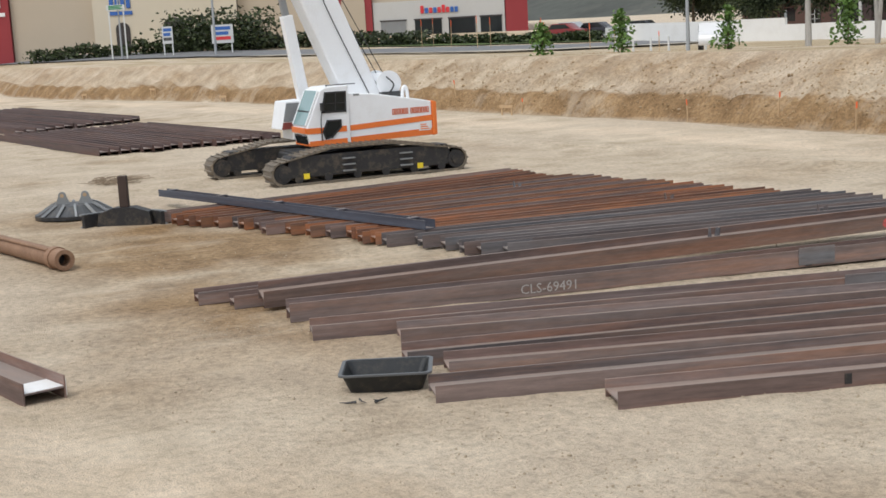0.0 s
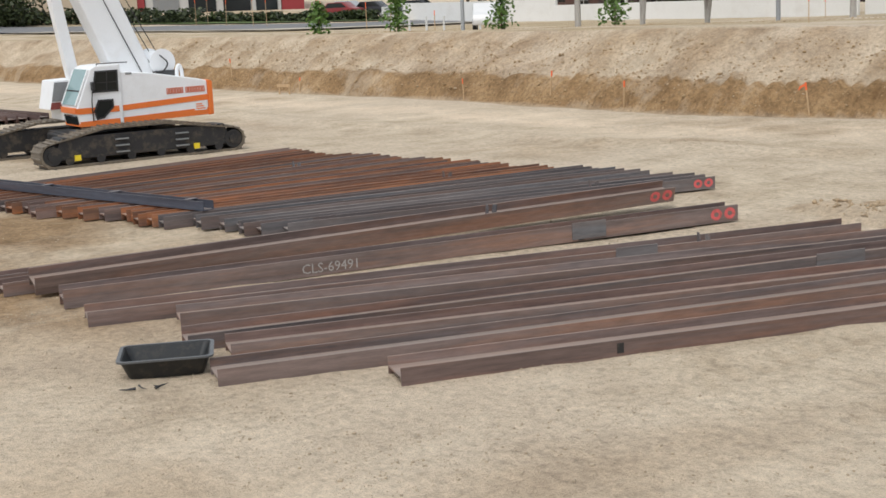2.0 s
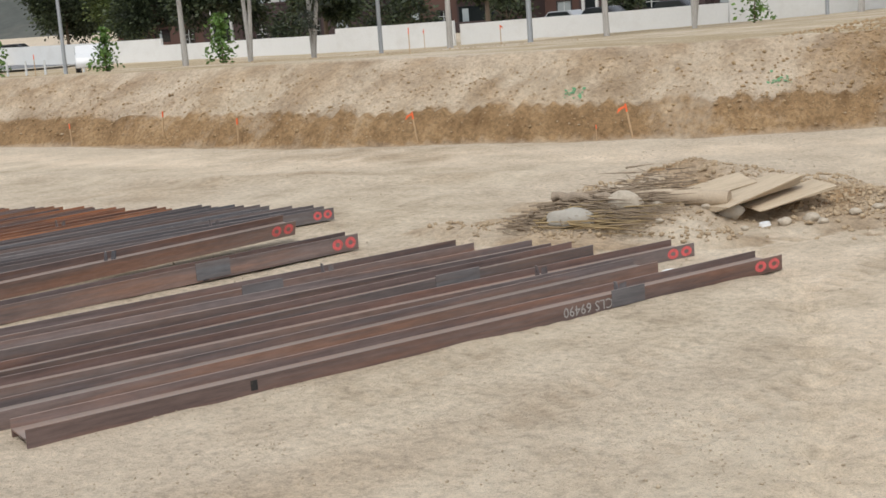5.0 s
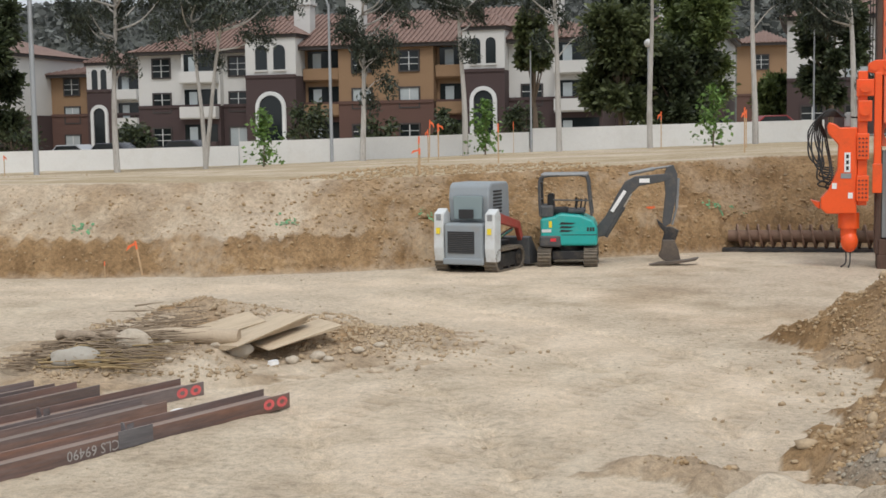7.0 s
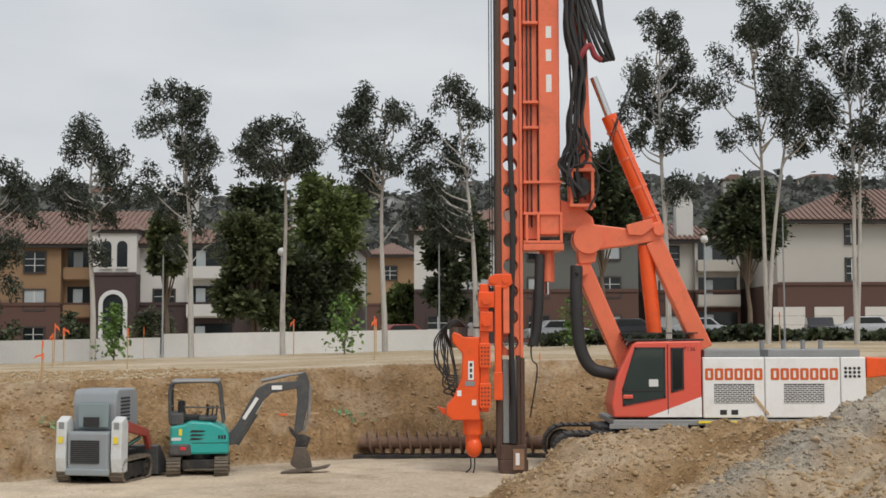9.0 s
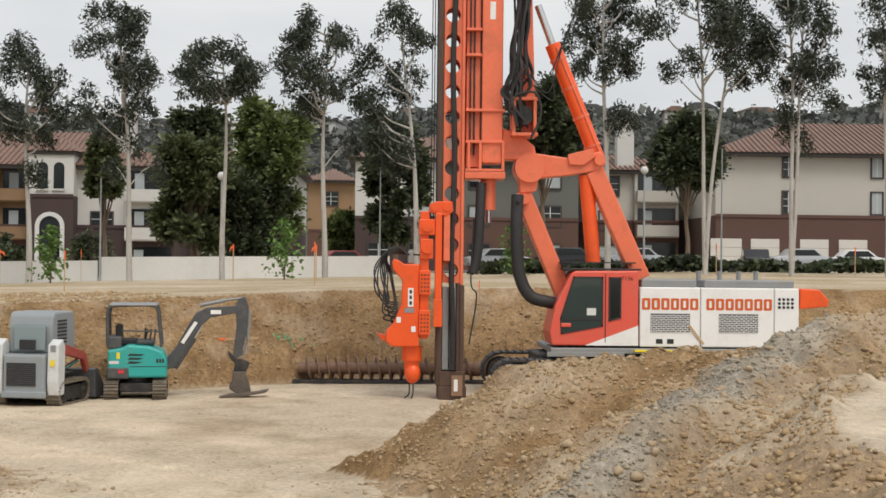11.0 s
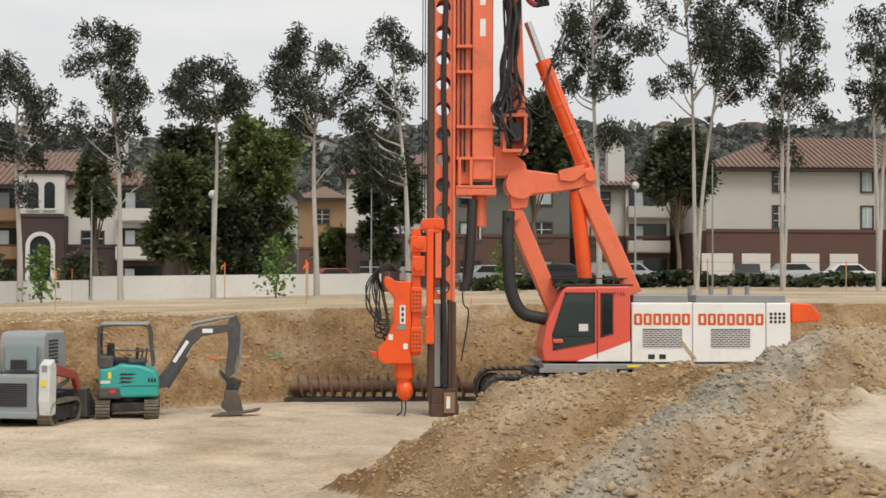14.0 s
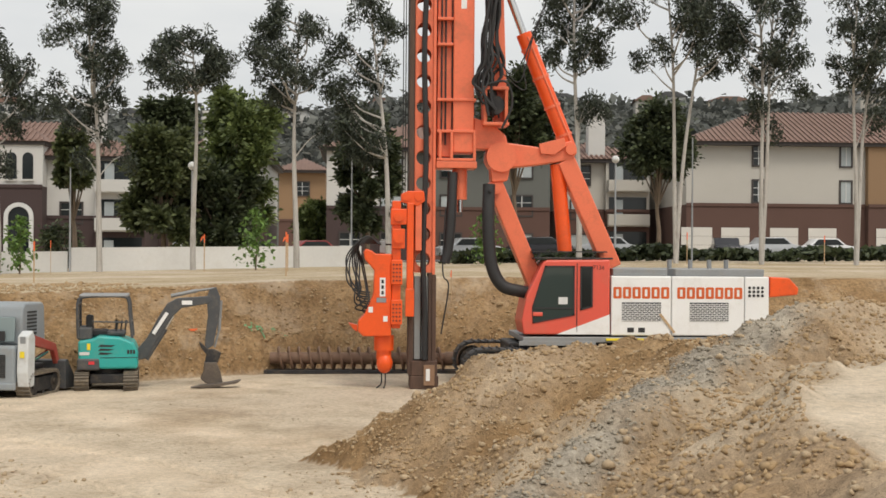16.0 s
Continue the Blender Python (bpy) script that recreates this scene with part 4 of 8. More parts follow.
    beam(bm, a + (b - a) * 0.8, a + (b - a) * 2.6, 0.55, 0.70, 0.05)
    part("boom_section", bm, CRANE_WHITE, boom)
    bm = bmesh.new()
    tube(bm, curve_pts([(3.06, 1.44, 1.9), (2.6, 1.44, 2.9), (2.15, 1.44, 3.9), (1.7, 1.44, 5.0)], 6), 0.012, 6)
    part("cable", bm, RUBBER, boom)
    bm = bmesh.new()
    beam(bm, (1.50, 2.0, 1.62), (1.14, 2.0, 4.05), 0.3, 0.27, 0.02)
    jib = part("jib_section", bm, CRANE_WHITE, c, "white upright stowed jib section")
    bm = bmesh.new()
    beam(bm, (1.13, 2.0, 4.051), (0.92, 2.0, 5.4), 0.16, 0.16, 0.01)
    part("jib_tip", bm, GREY_STEEL, jib)
    # winch
    bm = bmesh.new()
    rod(bm, (3.55, 1.4, 2.22), (3.55, 2.3, 2.22), 0.27, seg=24)
    winch = smooth(part("winch_drum", bm, CRANE_WHITE, c, "white winch drum"))
    for y in (1.38, 2.28):
        bm = bmesh.new()
        rod(bm, (3.55, y, 2.22), (3.55, y + 0.04, 2.22), 0.33, seg=24)
        part("drum_flange", bm, CRANE_WHITE, winch)
    bm = bmesh.new()
    box(bm, 3.3, 3.85, 1.3, 2.4, 1.80, 2.02, 0.02)
    part("winch_base", bm, DARK_GREY, winch)
    bm = bmesh.new()
    tube(bm, curve_pts([(3.45, 1.3, 2.4), (3.62, 1.25, 2.2), (3.5, 1.28, 2.0), (3.3, 1.3, 1.95)], 6), 0.02, 6)
    part("hydraulic_hose", bm, RUBBER, winch)
    bm = bmesh.new()
    rod(bm, (3.12, 1.5, 2.22), (3.12, 2.2, 2.22), 0.13, seg=16)
    part("guide_roller", bm, RUBBER, winch)
    for y in (1.6, 2.1):
        bm = bmesh.new()
        rod(bm, (3.5, y, 2.45), (1.2, y, 6.9), 0.012, seg=6)
        part("wire_rope", bm, BLACK, winch)
    bm = bmesh.new()
    tube(bm, curve_pts([(3.82, 1.2, 1.85), (3.84, 1.2, 2.05), (3.9, 1.2, 2.12), (3.95, 1.2, 2.0), (3.96, 1.2, 1.82)], 5), 0.05, 8)
    part("exhaust_pipe", bm, CRANE_WHITE, c)
    return c


def drill_rig():
    """Origin at the mast foot; x along the machine's side, y away."""
    r = empty_thing("drilling_rig", pose(1.76, 33.6, 0, 0, 0, 0), "orange piling rig with tall mast and white engine house", "drilling rig")
    # mast
    mast = new("mast")
    mast.parent = r
    tagged(mast, "tall orange perforated leader mast")
    top = 19.0
    bm = bmesh.new()
    # plate with round holes, built from tiles with a hole each
    x0, x1, pitch, z0 = -0.27, 0.18, 0.648, 2.95
    n = int((top - z0) / pitch)
    hole = 0.185
    for yy in (0.0, 0.72):
        bm = bmesh.new()
        for i in range(n):
            zc = z0 + (i + 0.5) * pitch
            corners = [math.atan2(q * pitch / 2, h) for q in (-1, 1) for h in (x0 + 0.05, x1 + 0.05)]
            angles = sorted([-math.pi + 2 * math.pi * (k + 0.5) / 20 for k in range(20)] + corners)
            ring = [(-0.05 + hole * math.cos(a), zc + hole * math.sin(a)) for a in angles]
            outer = []
            for a in angles:
                c, q = math.cos(a), math.sin(a)
                hx = (x1 + 0.05) if c > 0 else (x0 + 0.05)
                tt = min(abs(hx / c) if abs(c) > 1e-6 else 9, abs(pitch / 2 / q) if abs(q) > 1e-6 else 9)
                outer.append((-0.05 + tt * c, zc + tt * q))
            vs = [[bm.verts.new((p[0], d, p[1])) for p in q] for d in (yy, yy + 0.03) for q in (outer, ring)]
            m = len(angles)
            for k in range(m):
                j = (k + 1) % m
                bm.faces.new((vs[0][k], vs[0][j], vs[1][j], vs[1][k]))
                bm.faces.new((vs[2][j], vs[2][k], vs[3][k], vs[3][j]))
                bm.faces.new((vs[1][k], vs[1][j], vs[3][j], vs[3][k]))
        bmesh.ops.remove_doubles(bm, verts=bm.verts[:], dist=0.001)
        part("perforated_web", bm, RIG_ORANGE, mast, "orange web plate with round holes")
    for xa, xb, ya, yb, mt, nm in ((-0.41, -0.285, -0.06, 0.80, DARK_RUST, "guide_rail"), (0.181, 0.26, -0.05, 0.80, RIG_ORANGE, "mast_chord"), (0.182, 0.29, -0.06, 0.80, DARK_RUST, "mast_chord")):
        bm = bmesh.new()
        box(bm, xa, xb, ya, yb, 2.9 if mt is RIG_ORANGE else 0.35, 2.89 if xb == 0.29 else top, 0.015)
        part(nm, bm, mt, mast)
    bm = bmesh.new()
    box(bm, -0.33, -0.272, -0.03, 0.77, 0.3, 2.95)
    box(bm, 0.10, 0.18, -0.03, 0.77, 0.3, 2.95)
    part("mast_side", bm, DARK_RUST, mast, "rusty mast foot sides")
    for xa, xb in ((-0.26, -0.10), (-0.07, 0.09)):
        bm = bmesh.new()
        box(bm, xa, xb, 0.02, 0.7, 0.75, 2.85, 0.01)
        part("mast_insert", bm, GREY_STEEL, mast, "bare grey steel inner section")
    bm = bmesh.new()
    box(bm, -0.36, 0.36, -0.12, 0.85, 0.0, 0.34, 0.02)
    box(bm, -0.33, 0.33, -0.1, 0.8, 0.341, 0.72, 0.02)
    part("mast_foot", bm, DARK_RUST, mast, "rusty mast foot")
    bm = bmesh.new()
    box(bm, -0.02, 0.26, -0.16, -0.125, 0.1, 0.62, 0.01)
    part("foot_plate", bm, PIPE_RUST, mast)
    bm = bmesh.new()
    box(bm, 0.04, 0.14, -0.175, -0.162, 0.22, 0.52, 0.004)
    part("foot_mark", bm, WHITE, mast)
    bm = bmesh.new()
    tube(bm, [(-0.02 + 0.03 * math.sin(z * 1.3), -0.09, z) for z in np.arange(0.75, 16, 0.4)], 0.07, 8)
    part("energy_chain", bm, RUBBER, mast, "black hose chain down the mast")
    for k, x in enumerate((-0.44, -0.50, -0.56)):
        bm = bmesh.new()
        rod(bm, (x, 0.2 + 0.1 * k, 4.4), (x, 0.2 + 0.1 * k, top), 0.014, seg=6)
        part("wire_rope", bm, BLACK, mast)
    # outer telescoping sleeve
    bm = bmesh.new()
    box(bm, 0.69, 1.22, -0.05, 0.75, 6.0, 17.5, 0.03)
    sleeve = part("sleeve", bm, RIG_ORANGE, r, "orange box sleeve of the mast")
    bm = bmesh.new()
    box(bm, 0.30, 0.66, 0.1, 0.7, 5.9, 17.5, 0.02)
    part("sleeve_chord", bm, RIG_ORANGE, sleeve)
    for x in (0.40, 0.50, 0.675):
        bm = bmesh.new()
        rod(bm, (x, 0.06, 6.2), (x, 0.06, 17.0), 0.022, seg=8)
        part("hydraulic_pipe", bm, BLACK, sleeve)
    for z in (5.78, 6.5, 7.3, 8.7, 9.35, 11.4, 13.0, 15.0):
        bm = bmesh.new()
        box(bm, 0.28, 1.27 if z < 8 else 0.68, -0.11, 0.80, z, z + 0.07, 0.01)
        part("sleeve_band", bm, RIG_ORANGE, sleeve)
    bm = bmesh.new()
    box(bm, 0.27, 1.30, -0.10, 0.82, 5.6, 5.776, 0.02)
    part("sleeve_base", bm, RIG_ORANGE, sleeve)
    for x in (0.33, 0.62, 1.2):
        bm = bmesh.new()
        box(bm, x, x + 0.07, -0.12, -0.051, 5.8, 6.5, 0.01)
        part("gusset", bm, RIG_ORANGE, sleeve)
    bm = bmesh.new()
    rod(bm, (0.90, 0.35, 4.82), (0.90, 0.35, 5.6), 0.19, seg=20)
    smooth(part("feed_cylinder", bm, RIG_ORANGE, sleeve))
    bm = bmesh.new()
    rod(bm, (0.90, 0.35, 4.5), (0.90, 0.35, 4.82), 0.08, seg=12)
    part("cylinder_rod", bm, CHROME, sleeve)
    for z, hh in ((9.65, 0.45), (10.45, 0.3), (11.05, 0.3)):
        bm = bmesh.new()
        box(bm, 0.88, 1.02, -0.058, -0.051, z, z + hh)
        part("letter_block", bm, WHITE, sleeve, "white painted letter block")
    # hoses beside the sleeve
    rg = random.Random(5)
    for k in range(16):
        dx, dy = rg.uniform(-0.15, 0.15), rg.uniform(-0.2, 0.2)
        pts = []
        for x, z, w in ((1.50, 13.4, 0.05), (1.52, 12.2, 0.06), (1.62, 11.2, 0.10), (1.72, 10.3, 0.09), (1.70, 9.5, 0.06), (1.64, 8.8, 0.08), (1.66, 8.3, 0.16), (1.60, 7.85, 0.22), (1.62, 7.45, 0.16), (1.75, 7.0, 0.06)):
            pts.append((x + dx * (0.7 + 4 * w) + rg.uniform(-w, w), -0.18 + dy + rg.uniform(-0.05, 0.05), z + rg.uniform(-0.12, 0.12)))
        bm = bmesh.new()
        tube(bm, curve_pts(pts, 6), rg.uniform(0.022, 0.055), 7)
        smooth(part("hydraulic_hose", bm, RUBBER, r, "black hydraulic hose bundle"))
    for k in range(4):
        bm = bmesh.new()
        tube(bm, curve_pts([(1.55 + 0.1 * k, 0.1, 12.6), (1.85 + 0.12 * k, -0.1, 11.4), (2.15 + 0.12 * k, -0.1, 10.6 + 0.05 * k), (2.42 + 0.06 * k, 0.0, 10.55), (2.35, 0.1, 11.6), (1.95 + 0.1 * k, 0.15, 13.4)], 8), 0.055, 8)
        smooth(part("hydraulic_hose", bm, RUBBER, r))
    for s in (0, 1, 2):
        bm = bmesh.new()
        tube(bm, curve_pts([(1.75, 0.0, 8.8 - 0.3 * s), (2.2 + 0.15 * s, -0.1, 8.0 - 0.2 * s), (2.9 - 0.2 * s, -0.05, 9.4 - 0.5 * s), (3.05, 0, 9.9)], 8), 0.014, 6)
        part("control_cable", bm, RUBBER, r)
    bm = bmesh.new()
    tube(bm, curve_pts([(1.66, -0.28, 10.35), (1.80, -0.32, 10.62), (1.98, -0.30, 10.80), (2.10, -0.26, 10.55), (2.28, -0.24, 10.42)], 5), 0.075, 9)
    smooth(part("hose_wrap", bm, plain("dark_red_wrap", (0.27, 0.035, 0.04), 0.7, 0, 0.2, 6, 40, 0.2), r, "dark red cloth wrap round the hoses"))
    # upper strut beside the hoses
    bm = bmesh.new()
    beam(bm, (1.72, 0.3, 12.5), (1.92, 0.3, 6.8), 0.4, 0.34, 0.02)
    part("backstay_arm", bm, RIG_ORANGE, r)
    # winch bracket
    bm = bmesh.new()
    for x in (1.45, 1.98):
        box(bm, x, x + 0.08, -0.3, 0.5, 6.75, 7.65, 0.01)
    for z in (6.68, 7.58):
        box(bm, 1.43, 2.09, -0.32, 0.52, z, z + 0.08, 0.01)
    bracket = part("winch_bracket", bm, RIG_ORANGE, r)
    bm = bmesh.new()
    rod(bm, (1.75, -0.2, 7.2), (1.75, 0.4, 7.2), 0.24, seg=20)
    part("winch_drum", bm, BLACK, bracket)
    bm = bmesh.new()
    tube(bm, curve_pts([(1.5, -0.35, 7.7), (2.0, -0.45, 7.75), (2.15, -0.4, 7.2), (1.9, -0.4, 6.6)], 8), 0.03, 8)
    part("hydraulic_hose", bm, RUBBER, bracket)
    # mast carrier and knuckle
    bm = bmesh.new()
    prism(bm, [(1.23, 6.1), (1.23, 6.9), (1.7, 6.75), (2.05, 6.45), (2.2, 5.8), (2.1, 5.3), (1.7, 5.25), (1.62, 6.1)], 0.05, 0.65, 0.03)
    knuckle = part("mast_knuckle", bm, RIG_ORANGE, r)
    bm = bmesh.new()
    rod(bm, (1.93, -0.06, 5.9), (1.93, 0.76, 5.9), 0.38, seg=32)
    smooth(part("pivot_disc", bm, RIG_ORANGE, knuckle))
    bm = bmesh.new()
    prism(bm, [(1.9, 5.6), (2.05, 6.28), (3.0, 6.16), (3.75, 6.35), (3.9, 6.05), (3.75, 5.85), (2.9, 5.72)], 0.1, 0.6, 0.03)
    link = part("link_arm", bm, RIG_ORANGE, r)
    for x, z in ((3.72, 6.12), (1.78, 5.1)):
        bm = bmesh.new()
        rod(bm, (x, -0.03, z), (x, 0.73, z), 0.14, seg=16)
        smooth(part("pivot_pin", bm, RIG_ORANGE, link))
    bm = bmesh.new()
    prism(bm, [(2.9, 6.25), (3.55, 6.42), (3.6, 6.2), (3.3, 5.98), (2.95, 6.0)], 0.02, 0.09, 0.01)
    part("cover_plate", bm, RIG_ORANGE, link)
    # lower arm, boom leg, cylinders
    for a, b, w, h, nm in (((1.75, 0.35, 5.3), (2.9, 0.35, 2.6), 0.5, 0.42, "front_arm"), ((3.62, 0.35, 5.85), (4.85, 0.35, 3.1), 0.5, 0.46, "boom_leg")):
        bm = bmesh.new()
        beam(bm, a, b, w, h, 0.03)
        part(nm, bm, RIG_ORANGE, r)
    bm = bmesh.new()
    rod(bm, (3.42, 0.35, 5.75), (3.63, 0.35, 3.5), 0.19, seg=20)
    smooth(part("lift_cylinder", bm, HEAD_ORANGE, r))
    bm = bmesh.new()
    rod(bm, (2.52, 0.35, 9.1), (3.72, 0.35, 6.15), 0.20, seg=20)
    cyl = smooth(part("mast_cylinder", bm, HEAD_ORANGE, r, "long orange hydraulic cylinder"))
    bm = bmesh.new()
    rod(bm, (2.14, 0.35, 10.1), (2.52, 0.35, 9.1), 0.10, seg=16)
    smooth(part("cylinder_rod", bm, CHROME, cyl, "bare chrome rod"))
    bm = bmesh.new()
    rod(bm, (2.60, 0.15, 9.0), (3.75, 0.15, 6.3), 0.03, seg=8)
    part("hydraulic_pipe", bm, RIG_ORANGE, cyl)
    for k in range(4):
        f = 0.12 + 0.25 * k
        p = Vector((2.52, 0.35, 9.1)).lerp(Vector((3.72, 0.35, 6.15)), f)
        q = Vector((2.52, 0.35, 9.1)).lerp(Vector((3.72, 0.35, 6.15)), f + 0.02)
        bm = bmesh.new()
        rod(bm, p, q, 0.225, seg=20)
        part("cylinder_band", bm, RIG_ORANGE, cyl)
    bm = bmesh.new()
    rod(bm, (1.62, -0.2, 5.0), (1.62, -0.2, 5.05), 0.05)
    tube(bm, curve_pts([(1.62, 0.0, 5.2), (1.60, -0.1, 4.2), (1.68, -0.1, 3.2), (1.95, -0.1, 2.65), (2.4, -0.05, 2.5), (2.7, 0.1, 2.45)], 10), 0.16, 14)
    smooth(part("trunk_hose", bm, RUBBER, r, "thick ribbed black trunk hose"))
    bm = bmesh.new()
    tube(bm, curve_pts([(0.70, 0.1, 5.5), (0.66, 0.0, 4.4), (0.60, 0.0, 3.6), (0.5, 0.0, 3.2)], 8), 0.13, 10)
    tube(bm, curve_pts([(0.52, 0, 4.6), (0.45, -0.1, 3.0), (0.6, -0.1, 2.6), (0.42, -0.05, 1.4)], 8), 0.02, 6)
    smooth(part("hydraulic_hose", bm, RUBBER, r))
    # rotary head
    head = new("drill_head")
    head.parent = r
    tagged(head, "bright orange rotary drill head")
    bm = bmesh.new()
    prism(bm, [(-1.55, 3.45), (-1.50, 3.55), (-1.35, 3.5), (-1.25, 3.42), (-0.85, 3.42), (-0.85, 1.35), (-1.55, 1.35), (-1.68, 1.48), (-1.68, 1.72), (-1.52, 1.9), (-1.30, 2.4), (-1.28, 3.0), (-1.52, 3.28)], -0.35, 0.5, 0.03)
    body = part("gearbox", bm, HEAD_ORANGE, head)
    bm = bmesh.new()
    prism(bm, [(-1.92, 1.68), (-1.69, 1.62), (-1.69, 1.45), (-1.78, 1.5)], -0.1, 0.2, 0.01)
    part("lug", bm, HEAD_ORANGE, body)
    bm = bmesh.new()
    box(bm, -0.84, -0.62, -0.3, 0.45, 1.55, 4.75, 0.02)
    part("head_column", bm, HEAD_ORANGE, head)
    for z0, z1, xa, xb in ((4.15, 4.55, -0.88, -0.48), (3.55, 4.05, -0.84, -0.52)):
        bm = bmesh.new()
        box(bm, xa, xb, -0.38, -0.305, z0, z1, 0.02)
        rod(bm, ((xa + xb) / 2, -0.46, (z0 + z1) / 2), ((xa + xb) / 2, -0.38, (z0 + z1) / 2), 0.12, seg=14)
        part("motor_block", bm, HEAD_ORANGE, head)
    bm = bmesh.new()
    box(bm, -0.47, -0.30, -0.35, -0.1, 1.85, 4.7, 0.02)
    part("carriage_slide", bm, HEAD_ORANGE, head)
    bm = bmesh.new()
    box(bm, -0.26, -0.10, -0.32, -0.1, 3.5, 4.75, 0.02)
    part("carriage_guide", bm, RIG_ORANGE, head)
    bm = bmesh.new()
    prism(bm, [(-0.62, 4.72), (-0.62, 4.92), (-0.45, 5.0), (-0.05, 5.0), (-0.02, 4.75), (-0.2, 4.62)], -0.34, -0.08, 0.02)
    for x in (-0.48, -0.18):
        rod(bm, (x, -0.37, 4.86), (x, -0.05, 4.86), 0.11, seg=14)
    part("sheave_block", bm, HEAD_ORANGE, head)
    for z in (1.65, 2.65):
        bm = bmesh.new()
        box(bm, -0.86, -0.58, -0.42, -0.355, z, z + 0.62, 0.02)
        grid = part("guide_pad", bm, HEAD_ORANGE, head)
        bm = bmesh.new()
        for i in range(3):
            for k in range(5):
                rod(bm, (-0.80 + 0.08 * i, -0.44, z + 0.1 + 0.1 * k), (-0.80 + 0.08 * i, -0.42, z + 0.1 + 0.1 * k), 0.022, seg=6)
        tagged(part("bolt_heads", bm, BLACK, grid), kind="stuff")
    bm = bmesh.new()
    box(bm, -0.50, -0.28, -0.4, -0.355, 1.85, 2.55, 0.02)
    part("clamp_plate", bm, HEAD_ORANGE, head)
    bm = bmesh.new()
    rod(bm, (-1.02, 0.05, 0.98), (-1.02, 0.05, 1.36), 0.25, seg=24)
    rod(bm, (-1.02, 0.05, 0.75), (-1.02, 0.05, 0.98), 0.19, seg=24)
    smooth(part("drive_shaft", bm, HEAD_ORANGE, head))
    bm = bmesh.new()
    bmesh.ops.create_uvsphere(bm, u_segments=20, v_segments=12, radius=0.24, matrix=Matrix.Translation((-1.0, 0.0, 0.66)) @ Matrix.Diagonal((0.85, 0.85, 1.1, 1)))
    smooth(part("drive_coupling", bm, HEAD_ORANGE, head))
    bm = bmesh.new()
    tube(bm, curve_pts([(-1.08, 0, 0.45), (-1.08, 0, 0.15), (-1.2, 0, 0.03)], 5), 0.02, 6)
    tube(bm, curve_pts([(-0.98, 0, 0.45), (-0.98, 0, 0.15), (-1.02, 0, 0.02)], 5), 0.02, 6)
    part("lifting_chain", bm, BLACK, head)
    bm = bmesh.new()
    box(bm, -1.14, -1.0, -0.365, -0.358, 2.35, 2.82)
    part("brand_plate", bm, WHITE, head, "white name plate")
    bm = bmesh.new()
    for k in range(3):
        box(bm, -1.10, -1.04, -0.372, -0.3665, 2.40 + 0.14 * k, 2.49 + 0.14 * k)
    part("plate_bars", bm, RUBBER, head)
    bm = bmesh.new()
    for x, z in ((-1.42, 1.95), (-1.05, 1.72)):
        box(bm, x, x + 0.11, -0.365, -0.358, z, z + 0.14)
    part("warning_sticker", bm, WHITE, head)
    bm = bmesh.new()
    box(bm, -1.22, -0.98, -0.366, -0.357, 2.2, 2.32)
    part("data_plate", bm, GREY_STEEL, head)
    bm = bmesh.new()
    box(bm, -1.15, -1.0, -0.2, 0.1, 3.43, 3.75, 0.02)
    part("valve_block", bm, GREY_STEEL, head)
    for k in range(10):
        u = k / 9
        bm = bmesh.new()
        pts = [(-1.15 + 0.35 * u, -0.25 + 0.4 * u, 3.65), (-1.5 - 0.15 * u, -0.3, 3.85 - 0.2 * u), (-1.97 + 0.42 * u, -0.35 + 0.5 * u, 3.35 - 0.2 * u), (-1.88 + 0.36 * u + 0.12 * math.sin(5 * k), -0.35, 2.8 - 0.5 * u), (-1.66 + 0.1 * math.sin(3 * k), -0.3, 2.5 - 0.5 * u), (-1.38, -0.2, 2.45 - 0.55 * u)]
        tube(bm, curve_pts(pts, 7), 0.02, 7)
        smooth(part("hydraulic_hose", bm, RUBBER, head))
    # crawlers, mostly behind the spoil
    crawler(r, 0.95, -0.55, 7.4, 0.8, 1.05, 0.2, "black crawler track behind the spoil heap", BLACK, 7, BLACK)
    crawler(r, 0.95, 2.4, 7.4, 0.8, 1.05, 0.2, "black crawler track behind the spoil heap", BLACK, 7, BLACK)
    bm = bmesh.new()
    box(bm, 2.2, 8.0, 0.3, 2.4, 0.5, 1.15, 0.05)
    part("undercarriage", bm, BLACK, r)
    # platform
    bm = bmesh.new()
    box(bm, 2.45, 9.3, -0.5, 2.6, 1.22, 1.36, 0.02)
    deck = part("deck", bm, GREY_STEEL, r, "grey steel deck edge")
    bm = bmesh.new()
    box(bm, 2.35, 4.3, -0.53, -0.505, 1.14, 1.26, 0.01)
    part("deck_edge", bm, GREY_STEEL, deck)
    bm = bmesh.new()
    box(bm, 4.55, 5.8, -0.56, -0.51, 1.27, 1.33, 0.01)
    part("deck_rail", bm, YELLOW, deck, "yellow tool bar")
    # cab
    bm = bmesh.new()
    prism(bm, [(2.48, 1.42), (2.42, 1.75), (2.55, 2.4), (2.95, 3.22), (3.05, 3.29), (4.66, 3.31), (4.66, 1.42)], -0.45, 1.0, 0.04)
    cab = part("cab", bm, RIG_RED, r, "red operator's cab")
    pane(cab, [(2.72, 1.72), (2.70, 2.1), (3.02, 3.13), (3.74, 3.13), (3.74, 1.92)], -0.452, GLASS_CAB, RUBBER)
    pane(cab, [(3.92, 2.05), (3.92, 3.12), (4.2, 3.12), (4.2, 2.13)], -0.452, GLASS_DARK, RUBBER)
    bm = bmesh.new()
    prism(bm, [(3.30, 1.423), (4.655, 1.93), (4.655, 1.423)], -0.462, -0.453)
    part("white_panel", bm, WHITE, cab, "white painted lower wedge")
